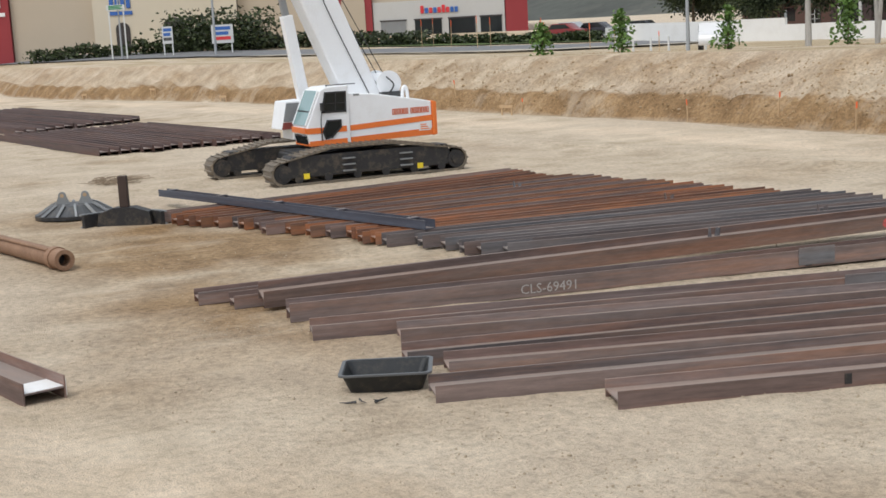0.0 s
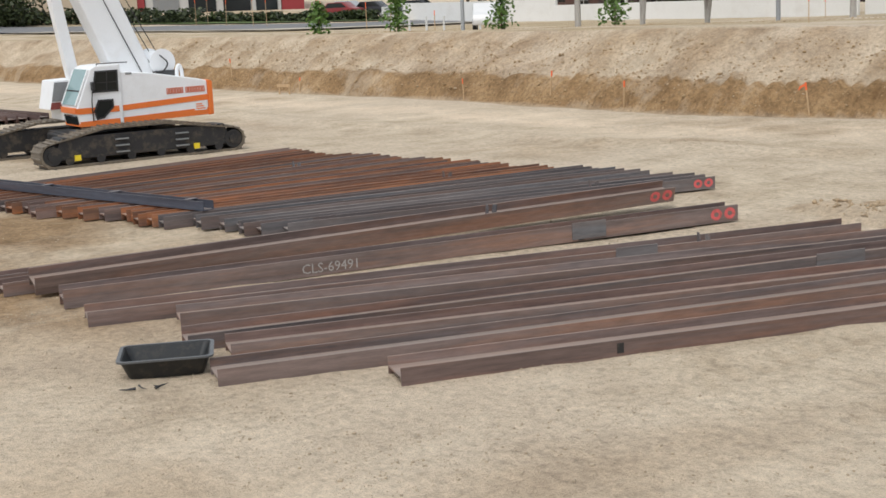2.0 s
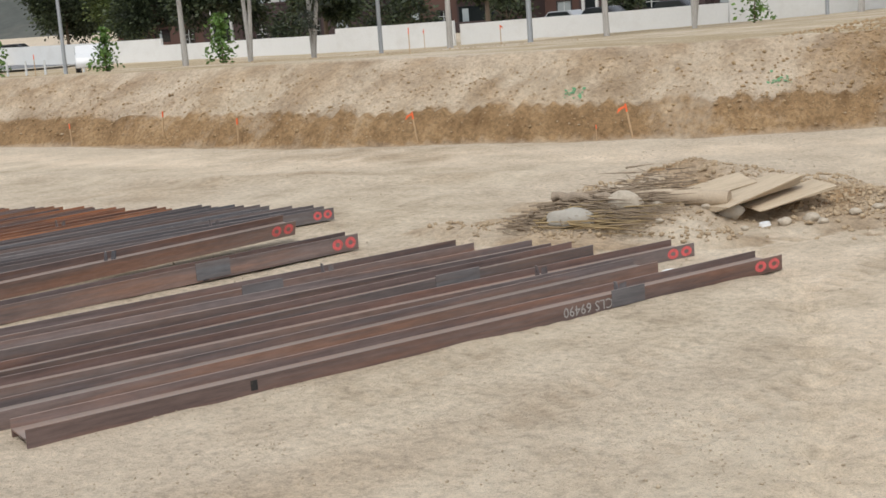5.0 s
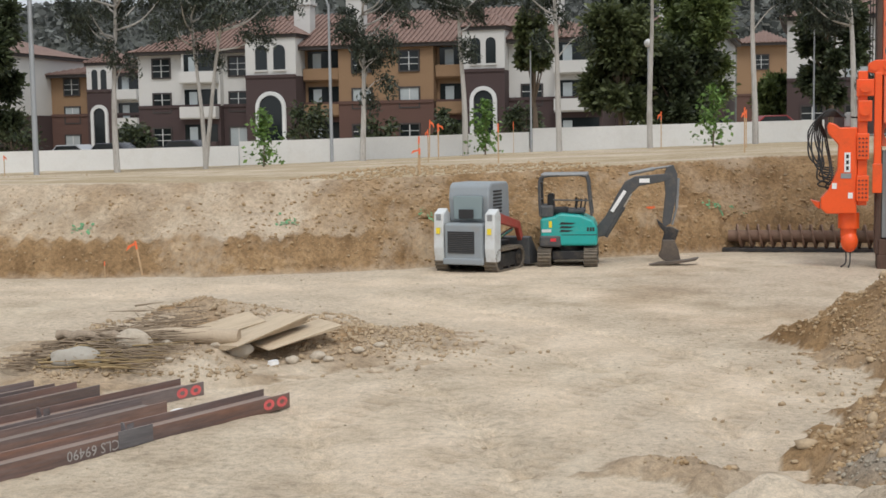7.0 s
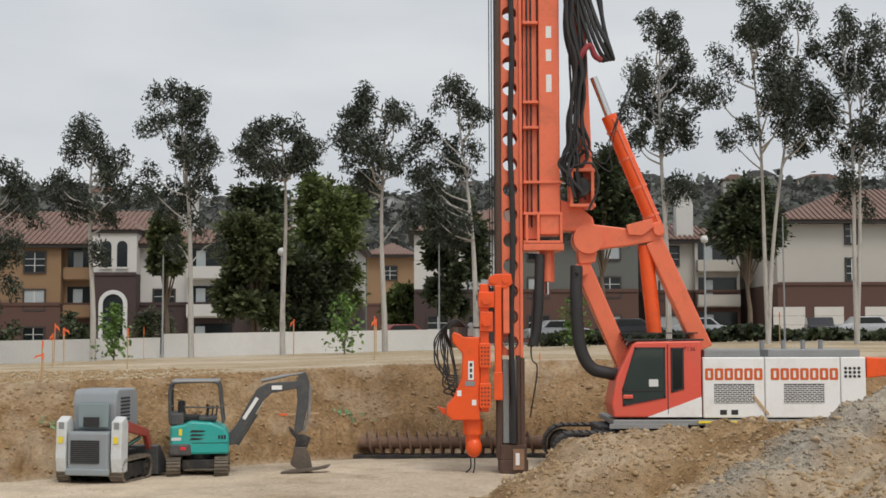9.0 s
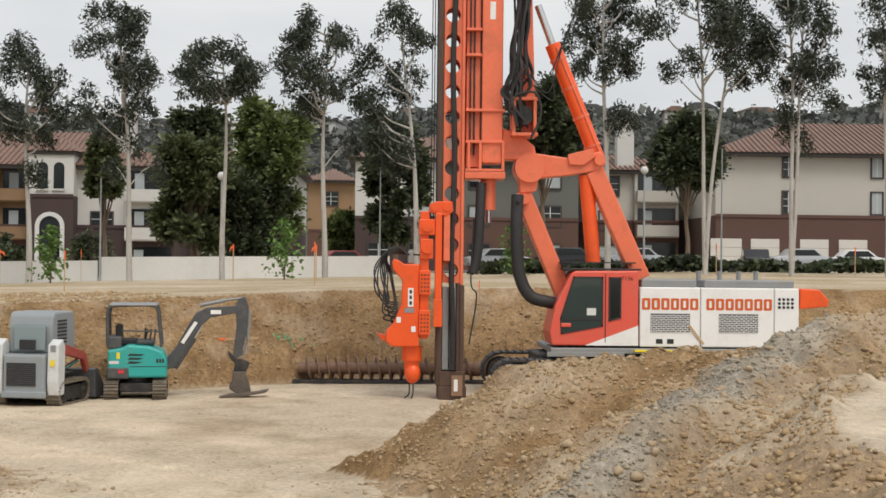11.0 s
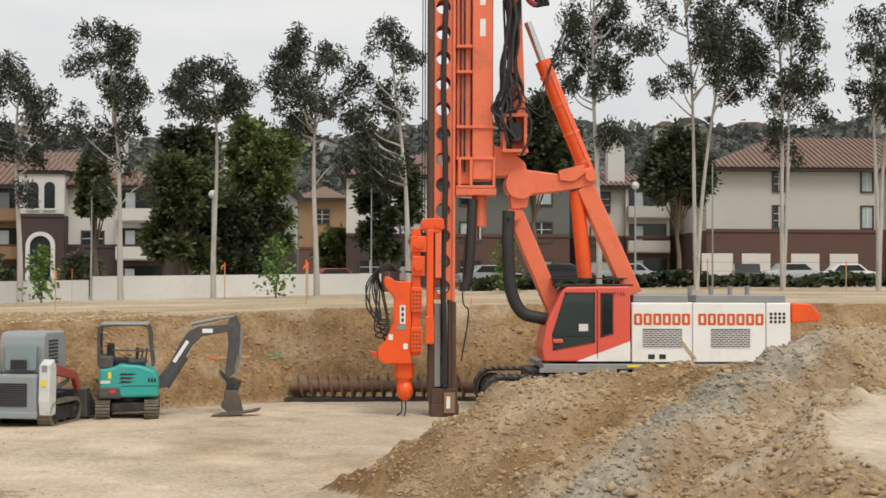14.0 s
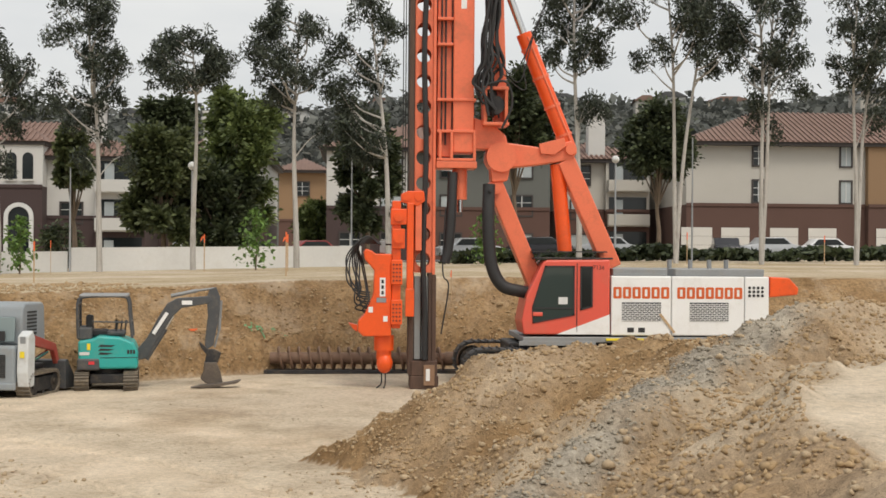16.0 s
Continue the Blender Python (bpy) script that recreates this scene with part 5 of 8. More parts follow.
    bm = bmesh.new()
    box(bm, 2.72, 3.74, -0.476, -0.466, 2.06, 2.10)
    box(bm, 3.81, 3.83, -0.462, -0.452, 1.5, 3.22)
    part("door_seam", bm, RUBBER, cab)
    bm = bmesh.new()
    box(bm, 2.70, 2.95, -0.50, -0.462, 1.88, 1.98, 0.02)
    part("door_handle", bm, RIG_RED, cab)
    bm = bmesh.new()
    box(bm, 3.35, 3.58, -0.470, -0.466, 2.18, 2.36)
    part("sticker", bm, TRIM_WHITE, cab)
    bm = bmesh.new()
    box(bm, 2.75, 4.75, -0.35, 0.9, 3.315, 3.36, 0.01)
    for x in (2.8, 3.5, 4.2):
        rod(bm, (x, -0.33, 3.33), (x + 0.12, -0.33, 3.5), 0.02, seg=6)
    box(bm, 2.7, 4.6, -0.36, 0.9, 3.49, 3.52)
    part("roof_guard", bm, BLACK, cab)
    text_part("7136", cab, Matrix.Translation((4.22, -0.4535, 3.06)) @ pose(0, 0, 0, 90), 0.15, RUBBER)
    # engine house: three panels
    for i, (xa, xb, za, zb) in enumerate(((4.69, 6.22, 1.40, 2.9), (6.235, 8.1, 1.40, 2.9), (8.115, 8.74, 1.40, 2.9))):
        bm = bmesh.new()
        box(bm, xa, xb, -0.48, 2.55, za, zb, 0.03)
        panel = part("engine_cover", bm, WHITE, r, "white engine cover panel")
        if i < 2:
            gx0 = xa + (0.27 if i == 0 else 0.46)
            bm = bmesh.new()
            box(bm, gx0, gx0 + 1.0, -0.487, -0.4805, 1.76, 2.24)
            grille = part("vent", bm, DARK_GREY, panel, "dark slotted vent")
            bm = bmesh.new()
            for kk in range(10):
                for jj in range(8):
                    if (kk + jj) % 1 == 0:
                        off = 0.06 if kk % 2 else 0.0
                        box(bm, gx0 + 0.02 + jj * 0.122 + off, gx0 + 0.034 + jj * 0.122 + off, -0.494, -0.4875, 1.78 + kk * 0.046, 1.81 + kk * 0.046)
                box(bm, gx0, gx0 + 1.0, -0.494, -0.4875, 1.768 + kk * 0.046, 1.782 + kk * 0.046)
            tagged(part("vent_mesh", bm, WHITE, grille), kind="stuff")
        else:
            for kk in range(3):
                for jj in range(4):
                    bm = bmesh.new()
                    rod(bm, (xa + 0.12 + 0.11 * jj, -0.49, 2.42 + 0.1 * kk), (xa + 0.12 + 0.11 * jj, -0.4805, 2.42 + 0.1 * kk), 0.038, seg=12)
                    part("vent_hole", bm, RUBBER, panel)
    lettering(r, 4.73, -0.482, 2.335, 3.34, 0.29, (6, 7), LETTER)
    for xa in (5.1, 5.38):
        bm = bmesh.new()
        box(bm, xa, xa + 0.17, -0.489, -0.4815, 1.48, 1.60, 0.003)
        part("latch", bm, RUBBER, r)
    bm = bmesh.new()
    beam(bm, (5.93, -0.50, 1.95), (6.3, -0.50, 1.48), 0.02, 0.06)
    part("stay_bar", bm, STAKE, r)
    for xa, xb in ((4.75, 6.15), (6.35, 8.65)):
        bm = bmesh.new()
        box(bm, xa, xb, -0.35, 2.4, 2.905, 3.09, 0.02)
        part("roof_hatch", bm, GREY_STEEL, r, "grey roof hatch")
    for x in (6.4, 6.95, 7.45, 7.9):
        bm = bmesh.new()
        rod(bm, (x, 0.5, 3.09), (x, 0.5, 3.32), 0.06, seg=10)
        part("exhaust_stub", bm, GREY_STEEL, r)
    bm = bmesh.new()
    prism(bm, [(8.76, 2.38), (8.76, 2.9), (9.25, 2.88), (9.5, 2.62), (9.48, 2.45)], -0.5, 2.6, 0.03)
    part("counterweight", bm, HEAD_ORANGE, r, "orange tail counterweight")
    return r


def skid_loader():
    """Rear towards -y, origin under its middle."""
    s = empty_thing("track_loader", pose(-8.18, 32.2, 0, 0, 0, -11), "pale grey compact track loader parked against the bank", "loader")
    for x in (-0.84, 0.50):
        t = crawler(s, 0, 0, 1.75, 0.33, 0.56, 0.09, "worn rubber crawler track", BLACK, 3)
        t.matrix_local = pose(x + 0.33, -0.75, 0, 0, 0, 90)
    bm = bmesh.new()
    box(bm, -0.5, 0.5, -0.7, 0.8, 0.22, 0.72, 0.04)
    part("chassis", bm, BLACK, s)
    bm = bmesh.new()
    box(bm, -0.52, 0.52, -0.86, -0.2, 0.28, 1.22, 0.06)
    hood = part("rear_hood", bm, SKID_GREY, s, "blue-grey rear engine hood")
    bm = bmesh.new()
    box(bm, -0.42, 0.30, -0.875, -0.862, 0.48, 1.02, 0.0)
    grille = part("grille", bm, RUBBER, hood)
    for k in range(11):
        bm = bmesh.new()
        box(bm, -0.42, 0.30, -0.892, -0.877, 0.495 + k * 0.047, 0.512 + k * 0.047)
        part("slat", bm, DARK_GREY, grille)
    bm = bmesh.new()
    box(bm, -0.55, 0.55, -0.90, -0.80, 0.20, 0.36, 0.03)
    part("bumper", bm, SKID_GREY, s)
    for x0, x1 in ((-0.83, -0.56), (0.56, 0.83)):
        bm = bmesh.new()
        prism(bm, [(-0.78, 0.26), (-0.84, 0.6), (-0.80, 1.45), (-0.55, 1.58), (-0.42, 1.40), (-0.45, 0.26)], x0, x1, 0.03, "x")
        tower = part("lift_arm_tower", bm, SKID_WHITE, s, "pale grey lift arm tower")
        bm = bmesh.new()
        prism(bm, [(-0.79, 1.05), (-0.60, 1.52), (0.9, 1.18), (1.15, 0.7), (1.02, 0.65), (0.8, 1.0), (-0.3, 1.2)], x0 + 0.07, x1 - 0.07, 0.02, "x")
        part("lift_arm", bm, plain("red_arm_paint", (0.36, 0.06, 0.045), 0.5, 0, 0.1, 2, 30, 0.05, DIRTY, 0.4) if x0 > 0 else SKID_WHITE, tower)
        bm = bmesh.new()
        box(bm, x0 + 0.08, x1 - 0.08, -0.848, -0.838, 0.95, 1.10)
        part("warning_sticker", bm, YELLOW, tower)
        bm = bmesh.new()
        box(bm, x0 + 0.07, x1 - 0.07, -0.815, -0.80, 1.28, 1.44, 0.01)
        part("tail_light", bm, GREY_STEEL, tower)
        bm = bmesh.new()
        rod(bm, ((x0 + x1) / 2, -0.55, 0.8), ((x0 + x1) / 2, 0.5, 1.0), 0.05, seg=12)
        part("lift_cylinder", bm, CHROME, tower)
    bm = bmesh.new()
    prism(bm, [(-0.45, 1.22), (-0.52, 1.85), (-0.46, 2.12), (-0.35, 2.2), (0.62, 2.2), (0.72, 2.1), (0.78, 1.2)], -0.56, 0.54, 0.05, "x")
    cab = part("cab", bm, SKID_GREY, s, "blue-grey closed cab")
    bm = bmesh.new()
    prism(bm, [(-0.38, 1.30), (0.38, 1.30), (0.40, 1.88), (-0.40, 1.88)], -0.53, -0.5, 0.02)
    w = part("rear_window", bm, glass_material("pale_rear_glass", (0.24, 0.30, 0.31), 0.05), cab)
    w.matrix_local = pose(0, -0.05, 0, 0, 0, 0)
    bm = bmesh.new()
    box(bm, -0.22, 0.18, -0.594, -0.582, 1.32, 1.55, 0.0)
    part("seat_back", bm, RUBBER, w)
    for k in range(7):
        bm = bmesh.new()
        box(bm, 0.541, 0.556, -0.25, 0.25, 1.45 + 0.085 * k, 1.49 + 0.085 * k)
        part("side_louvre", bm, RUBBER, cab)
    bm = bmesh.new()
    prism(bm, [(1.05, 0.06), (1.0, 0.75), (1.18, 0.78), (1.75, 0.15), (1.8, 0.05)], -0.9, 0.95, 0.02, "x")
    part("bucket", bm, DARK_GREY, s, "dark steel bucket")
    return s


def mini_excavator():
    """Origin under its middle; boom along +x."""
    e = empty_thing("mini_excavator", pose(-6.09, 33.85, 0, 0, 0, 8) @ Matrix.Diagonal((1, 1, 0.955, 1)), "teal mini excavator with open canopy and black arm", "excavator")
    for x in (-0.85, 0.32):
        t = crawler(e, 0, 0, 1.75, 0.34, 0.46, 0.08, "worn rubber crawler track", BLACK, 3)
        t.matrix_local = pose(x + 0.34, -0.85, 0, 0, 0, 90)
    bm = bmesh.new()
    box(bm, -0.5, 0.35, -0.6, 0.7, 0.18, 0.42, 0.03)
    part("undercarriage", bm, BLACK, e)
    bm = bmesh.new()
    rod(bm, (-0.08, 0, 0.40), (-0.08, 0, 0.56), 0.42, seg=24)
    part("slewing_ring", bm, BLACK, e)
    bm = bmesh.new()
    prism(bm, [(-0.76, 0.56), (-0.78, 1.28), (-0.42, 1.34), (-0.30, 1.42), (0.22, 1.38), (0.56, 1.24), (0.66, 1.0), (0.66, 0.56)], -0.72, 0.72, 0.06)
    body = part("body", bm, TEAL, e, "teal painted engine body")
    bm = bmesh.new()
    prism(bm, [(-0.80, 0.53), (-0.80, 0.84), (-0.26, 0.84), (-0.24, 0.53)], -0.745, 0.74, 0.05)
    part("counterweight", bm, DARK_GREY, body)
    bm = bmesh.new()
    box(bm, -0.52, -0.38, -0.753, -0.746, 0.68, 0.76)
    part("tail_light", bm, SIGN_RED, body)
    for k in range(3):
        bm = bmesh.new()
        prism(bm, [(-0.30, 0.93 + 0.1 * k), (-0.24, 0.99 + 0.1 * k), (0.12 - 0.03 * (2 - k), 0.99 + 0.1 * k - 0.02), (0.02 - 0.05 * (2 - k), 0.93 + 0.1 * k)], -0.728, -0.7205)
        part("vent_slot", bm, RUBBER, body)
    bm = bmesh.new()
    box(bm, -0.24, 0.655, -0.727, -0.7205, 0.845, 0.86)
    part("panel_seam", bm, RUBBER, body)
    bm = bmesh.new()
    for k in range(3):
        box(bm, 0.40 + 0.07 * k, 0.45 + 0.07 * k, -0.728, -0.7205, 0.95, 1.05)
    part("model_bars", bm, RUBBER, body)
    bm = bmesh.new()
    box(bm, -0.74, -0.50, -0.729, -0.7205, 0.92, 1.0)
    part("sticker", bm, TRIM_WHITE, body)
    bm = bmesh.new()
    box(bm, -0.56, -0.48, -0.729, -0.7205, 1.05, 1.22)
    part("warning_sticker", bm, YELLOW, body)
    # seat and levers
    bm = bmesh.new()
    box(bm, -0.50, -0.08, -0.25, 0.25, 1.38, 1.55, 0.04)
    box(bm, -0.62, -0.45, -0.25, 0.25, 1.42, 1.92, 0.05)
    part("seat", bm, RUBBER, e, "black operator's seat")
    bm = bmesh.new()
    box(bm, -0.8, -0.45, -0.6, 0.6, 1.30, 1.62, 0.04)
    part("rear_cowl", bm, DARK_GREY, e)
    for x, y in ((0.1, -0.3), (0.2, -0.1), (0.05, 0.3), (0.3, 0.1)):
        bm = bmesh.new()
        rod(bm, (x, y, 1.35), (x + 0.05, y, 1.72), 0.02, seg=6)
        bmesh.ops.create_uvsphere(bm, u_segments=8, v_segments=6, radius=0.04, matrix=Matrix.Translation((x + 0.05, y, 1.74)))
        part("control_lever", bm, RUBBER, e)
    bm = bmesh.new()
    box(bm, -0.1, 0.35, -0.45, 0.4, 1.40, 1.52, 0.04)
    part("control_console", bm, DARK_GREY, e)
    # canopy frame
    for y in (-0.62, 0.55):
        bm = bmesh.new()
        tube(bm, curve_pts([(-0.78, y, 1.35), (-0.80, y, 1.9), (-0.79, y, 2.28), (-0.68, y, 2.40), (-0.2, y, 2.43), (0.3, y, 2.42), (0.42, y, 2.30), (0.46, y, 1.9), (0.52, y, 1.35)], 6), 0.035, 8)
        part("canopy_post", bm, DARK_GREY, e)
    for x, z in ((-0.79, 1.75), (0.48, 1.75), (-0.79, 2.2)):
        bm = bmesh.new()
        rod(bm, (x, -0.62, z), (x, 0.55, z), 0.025, seg=8)
        part("canopy_rail", bm, DARK_GREY, e)
    bm = bmesh.new()
    rod(bm, (-0.45, -0.62, 1.78), (0.47, -0.62, 1.75), 0.02, seg=8)
    part("canopy_rail", bm, DARK_GREY, e)
    bm = bmesh.new()
    box(bm, -0.76, 0.42, -0.66, 0.6, 2.41, 2.48, 0.03)
    part("canopy_roof", bm, GREY_STEEL, e, "grey canopy roof")
    # boom
    bm = bmesh.new()
    prism(bm, [(0.62, 0.72), (0.60, 0.98), (0.86, 1.30), (1.18, 1.92), (1.36, 2.22), (1.62, 2.36), (2.42, 2.42), (2.48, 2.30), (2.40, 2.22), (1.72, 2.10), (1.48, 1.86), (1.10, 1.22), (0.86, 0.78)], -0.10, 0.12, 0.02)
    boom = part("boom", bm, DARK_GREY, e, "dark grey boom")
    bm = bmesh.new()
    box(bm, 1.72, 1.98, -0.112, -0.102, 2.19, 2.30)
    part("brand_bars", bm, WHITE, boom)
    bm = bmesh.new()
    a, b = Vector((1.02, 0, 1.42)), Vector((1.36, 0, 1.98))
    beam(bm, a + Vector((0, -0.12, 0)), b + Vector((0, -0.12, 0)), 0.02, 0.09)
    part("label_plate", bm, WHITE, boom)
    bm = bmesh.new()
    rod(bm, (0.85, -0.02, 0.75), (1.32, -0.02, 1.55), 0.065, seg=12)
    part("lift_cylinder", bm, DARK_GREY, boom)
    bm = bmesh.new()
    rod(bm, (1.32, -0.02, 1.55), (1.52, -0.02, 1.9), 0.035, seg=10)
    part("cylinder_rod", bm, CHROME, boom)
    bm = bmesh.new()
    rod(bm, (1.45, 0, 2.42), (2.1, 0, 2.56), 0.05, seg=12)
    rod(bm, (2.1, 0, 2.56), (2.52, 0, 2.62), 0.03, seg=10)
    part("arm_cylinder", bm, GREY_STEEL, boom)
    bm = bmesh.new()
    prism(bm, [(2.42, 2.60), (2.58, 2.66), (2.68, 2.4), (2.66, 1.9), (2.52, 1.1), (2.36, 1.0), (2.30, 1.12), (2.38, 1.9), (2.34, 2.35)], -0.09, 0.1, 0.015)
    arm = part("dipper_arm", bm, DARK_GREY, e, "dark grey dipper arm")
    bm = bmesh.new()
    rod(bm, (2.70, 0, 2.3), (2.66, 0, 1.5), 0.045, seg=10)
    rod(bm, (2.66, 0, 1.5), (2.55, 0, 1.05), 0.028, seg=8)
    part("bucket_cylinder", bm, GREY_STEEL, arm)
    bm = bmesh.new()
    prism(bm, [(2.15, 1.22), (2.2, 1.05), (2.35, 0.85), (2.3, 0.62), (2.62, 0.62), (2.72, 0.9), (2.55, 1.0), (2.4, 1.0)], -0.1, 0.1, 0.02)
    part("quick_hitch", bm, BLACK, arm)
    bm = bmesh.new()
    prism(bm, [(2.30, 0.66), (2.60, 0.66), (2.70, 0.40), (2.76, 0.10), (2.52, 0.05), (2.32, 0.12), (2.2, 0.22), (2.28, 0.40)], -0.24, 0.26, 0.02)
    part("bucket", bm, WORN_STEEL, e, "worn dark digging bucket")
    bm = bmesh.new()
    prism(bm, [(1.95, 0.03), (2.4, 0.02), (3.1, 0.13), (3.2, 0.22), (2.9, 0.16), (2.2, 0.09)], -0.55, -0.25, 0.01)
    part("bucket_lip", bm, WORN_STEEL, e)
    return e


def lying_auger():
    a = empty_thing("auger_string", pose(-2.3, 38.1, 0.30, 0, 0, -1.0), "rusty flight auger lying on planks at the bank toe", "auger")
    bm = bmesh.new()
    rod(bm, (-0.1, 0, 0.12), (5.6, 0, 0.12), 0.17, seg=20)
    smooth(part("auger_stem", bm, AUGER_RUST, a))
    r0, r1 = 0.17, 0.335
    turns, pitch = 17, 0.285
    seg = 18
    vs, fs = [], []
    for i in range(turns * seg + 1):
        t = 2 * math.pi * i / seg
        x = 0.05 + pitch * i / seg
        for rr, dx in ((r0, 0), (r1, 0), (r1, 0.045), (r0, 0.045)):
            vs.append((x + dx, rr * math.cos(t), 0.12 + rr * math.sin(t)))
        if i:
            q = (i - 1) * 4
            for k in range(4):
                fs.append((q + k, q + 4 + k, q + 4 + (k + 1) % 4, q + (k + 1) % 4))
    mesh_np("auger_flight", vs, fs, AUGER_RUST, a)
    bm = bmesh.new()
    box(bm, -0.25, 6.2, -0.3, 0.3, -0.30, -0.2, 0.01)
    part("skid_plank", bm, BLACK, a)
    bm = bmesh.new()
    rod(bm, (4.9, 0, 0.12), (6.3, 0, 0.12), 0.2, seg=20)
    part("drive_end", bm, AUGER_RUST, a)


crawler_crane()
drill_rig()
skid_loader()
mini_excavator()
lying_auger()

# ---- the land behind: wall, apartments, shops, trees, hill ----
def out_z(x, y):
    return height(x, y)


def wall_run(x0, x1, y, h):
    """One straight length of block wall, following the ground."""
    n = max(2, int((x1 - x0) / 2))
    bm = bmesh.new()
    t = 0.2
    xs = [x0 + (x1 - x0) * i / n for i in range(n + 1)]
    zs = [out_z(x, y) for x in xs]
    top = max(zs) * 0.5 + min(zs) * 0.5 + h
    rows = [[bm.verts.new(q) for q in ((x, y, z - 0.3), (x, y, z * 0.5 + (top - h) * 0.5 + h), (x, y + t, z * 0.5 + (top - h) * 0.5 + h), (x, y + t, z - 0.3))] for x, z in zip(xs, zs)]
    for a, b in zip(rows, rows[1:]):
        for k in range(4):
            bm.faces.new((a[k], a[(k + 1) % 4], b[(k + 1) % 4], b[k]))
    bm.faces.new(rows[0][::-1])
    bm.faces.new(rows[-1])
    bmesh.ops.recalc_face_normals(bm, faces=bm.faces[:])
    return bm


for i, (xa, xb, y, h) in enumerate([(-95, -74, 66.0, 1.55), (-74, -57.2, 66.0, 1.15), (-57, -47.6, 65.6, 1.5), (-47.4, -30, 66.0, 1.15), (-29.8, -14, 65.7, 1.15), (-13.8, 0.3, 65.7, 1.1)]):
    ob = tagged(part("wall_%d" % (i + 1), wall_run(xa, xb, y, h), WALL_WHITE), "long low white boundary wall", "wall", kind="structure")


def window(parent, x, z, w, h, y, style=0, arch=False):
    """A window proud of the wall face at y."""
    if arch:
        bm = bmesh.new()
        pts = [(x, z), (x + w, z), (x + w, z + h - w / 2)] + [(x + w / 2 + w / 2 * math.cos(a), z + h - w / 2 + w / 2 * math.sin(a)) for a in [math.pi * k / 8 for k in range(1, 8)]] + [(x, z + h - w / 2)]
        prism(bm, pts, y - 0.03, y - 0.01)
        root = part("window", bm, GLASS_DARK, parent, "dark arched window")
        bm = bmesh.new()
        box(bm, x - 0.08, x + w + 0.08, y - 0.14, y - 0.005, z - 0.14, z - 0.01)
        part("window_sill", bm, STUCCO_WHITE, root)
        return root
    bm = bmesh.new()
    t = 0.12
    box(bm, x - t, x, y - 0.10, y + 0.05, z - t, z + h + t)
    box(bm, x + w, x + w + t, y - 0.10, y + 0.05, z - t, z + h + t)
    box(bm, x, x + w, y - 0.10, y + 0.05, z + h, z + h + t)
    box(bm, x, x + w, y - 0.12, y + 0.05, z - t, z)
    root = part("window", bm, TRIM_DARK, parent)
    bm = bmesh.new()
    box(bm, x, x + w, y - 0.03, y - 0.01, z, z + h)
    part("pane", bm, GLASS_DARK if style != 1 else CURTAIN, root)
    bm = bmesh.new()
    box(bm, x + w / 2 - 0.03, x + w / 2 + 0.03, y - 0.07, y - 0.035, z, z + h)
    if style != 1:
        for k in (1, 2):
            box(bm, x, x + w, y - 0.06, y - 0.035, z + h * k / 3 - 0.02, z + h * k / 3 + 0.02)
    part("muntin", bm, TRIM_WHITE, root)
    return root


def arch_door(parent, x, z, w, h, y):
    bm = bmesh.new()
    r = w / 2
    out, inn = [], []
    for k in range(13):
        a = math.pi * k / 12
        out.append((x + r + (r + 0.3) * math.cos(a), z + h - r + (r + 0.3) * math.sin(a)))
        inn.append((x + r + r * math.cos(a), z + h - r + r * math.sin(a)))
    out = [(x + w + 0.3, z)] + out + [(x - 0.3, z)]
    inn = [(x + w, z)] + inn + [(x, z)]
    for k in range(len(out) - 1):
        prism(bm, [out[k], out[k + 1], inn[k + 1], inn[k]], y - 0.2, y - 0.02)
    d = part("entrance_arch", bm, TRIM_WHITE, parent, "white arched entrance surround")
    bm = bmesh.new()
    prism(bm, inn, y - 0.06, y - 0.02)
    part("entrance_door", bm, GLASS_DARK, d)


def balcony(parent, x0, x1, z, y, upper):
    # no hollow behind: this flat sheet's dark colour paints the balcony's inner shade
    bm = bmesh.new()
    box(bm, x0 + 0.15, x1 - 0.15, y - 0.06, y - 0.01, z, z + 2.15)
    rec = part("balcony", bm, GLASS_DARK, parent, "flat dark panel with a balcony recess's shade in its colour")
    bm = bmesh.new()
    box(bm, x0, x1, y - 0.75, y - 0.62, z - 0.15, z + 0.75, 0.01)
    box(bm, x0, x0 + 0.12, y - 0.62, y - 0.01, z - 0.15, z + 0.75)
    box(bm, x1 - 0.12, x1, y - 0.62, y - 0.01, z - 0.15, z + 0.75)
    box(bm, x0, x1, y - 0.62, y - 0.01, z - 0.25, z - 0.12)
    part("parapet", bm, upper, rec)
    bm = bmesh.new()
    box(bm, x0 + 0.6, x0 + 1.3, y - 0.10, y - 0.065, z, z + 1.95)
    part("balcony_door", bm, CURTAIN, rec)


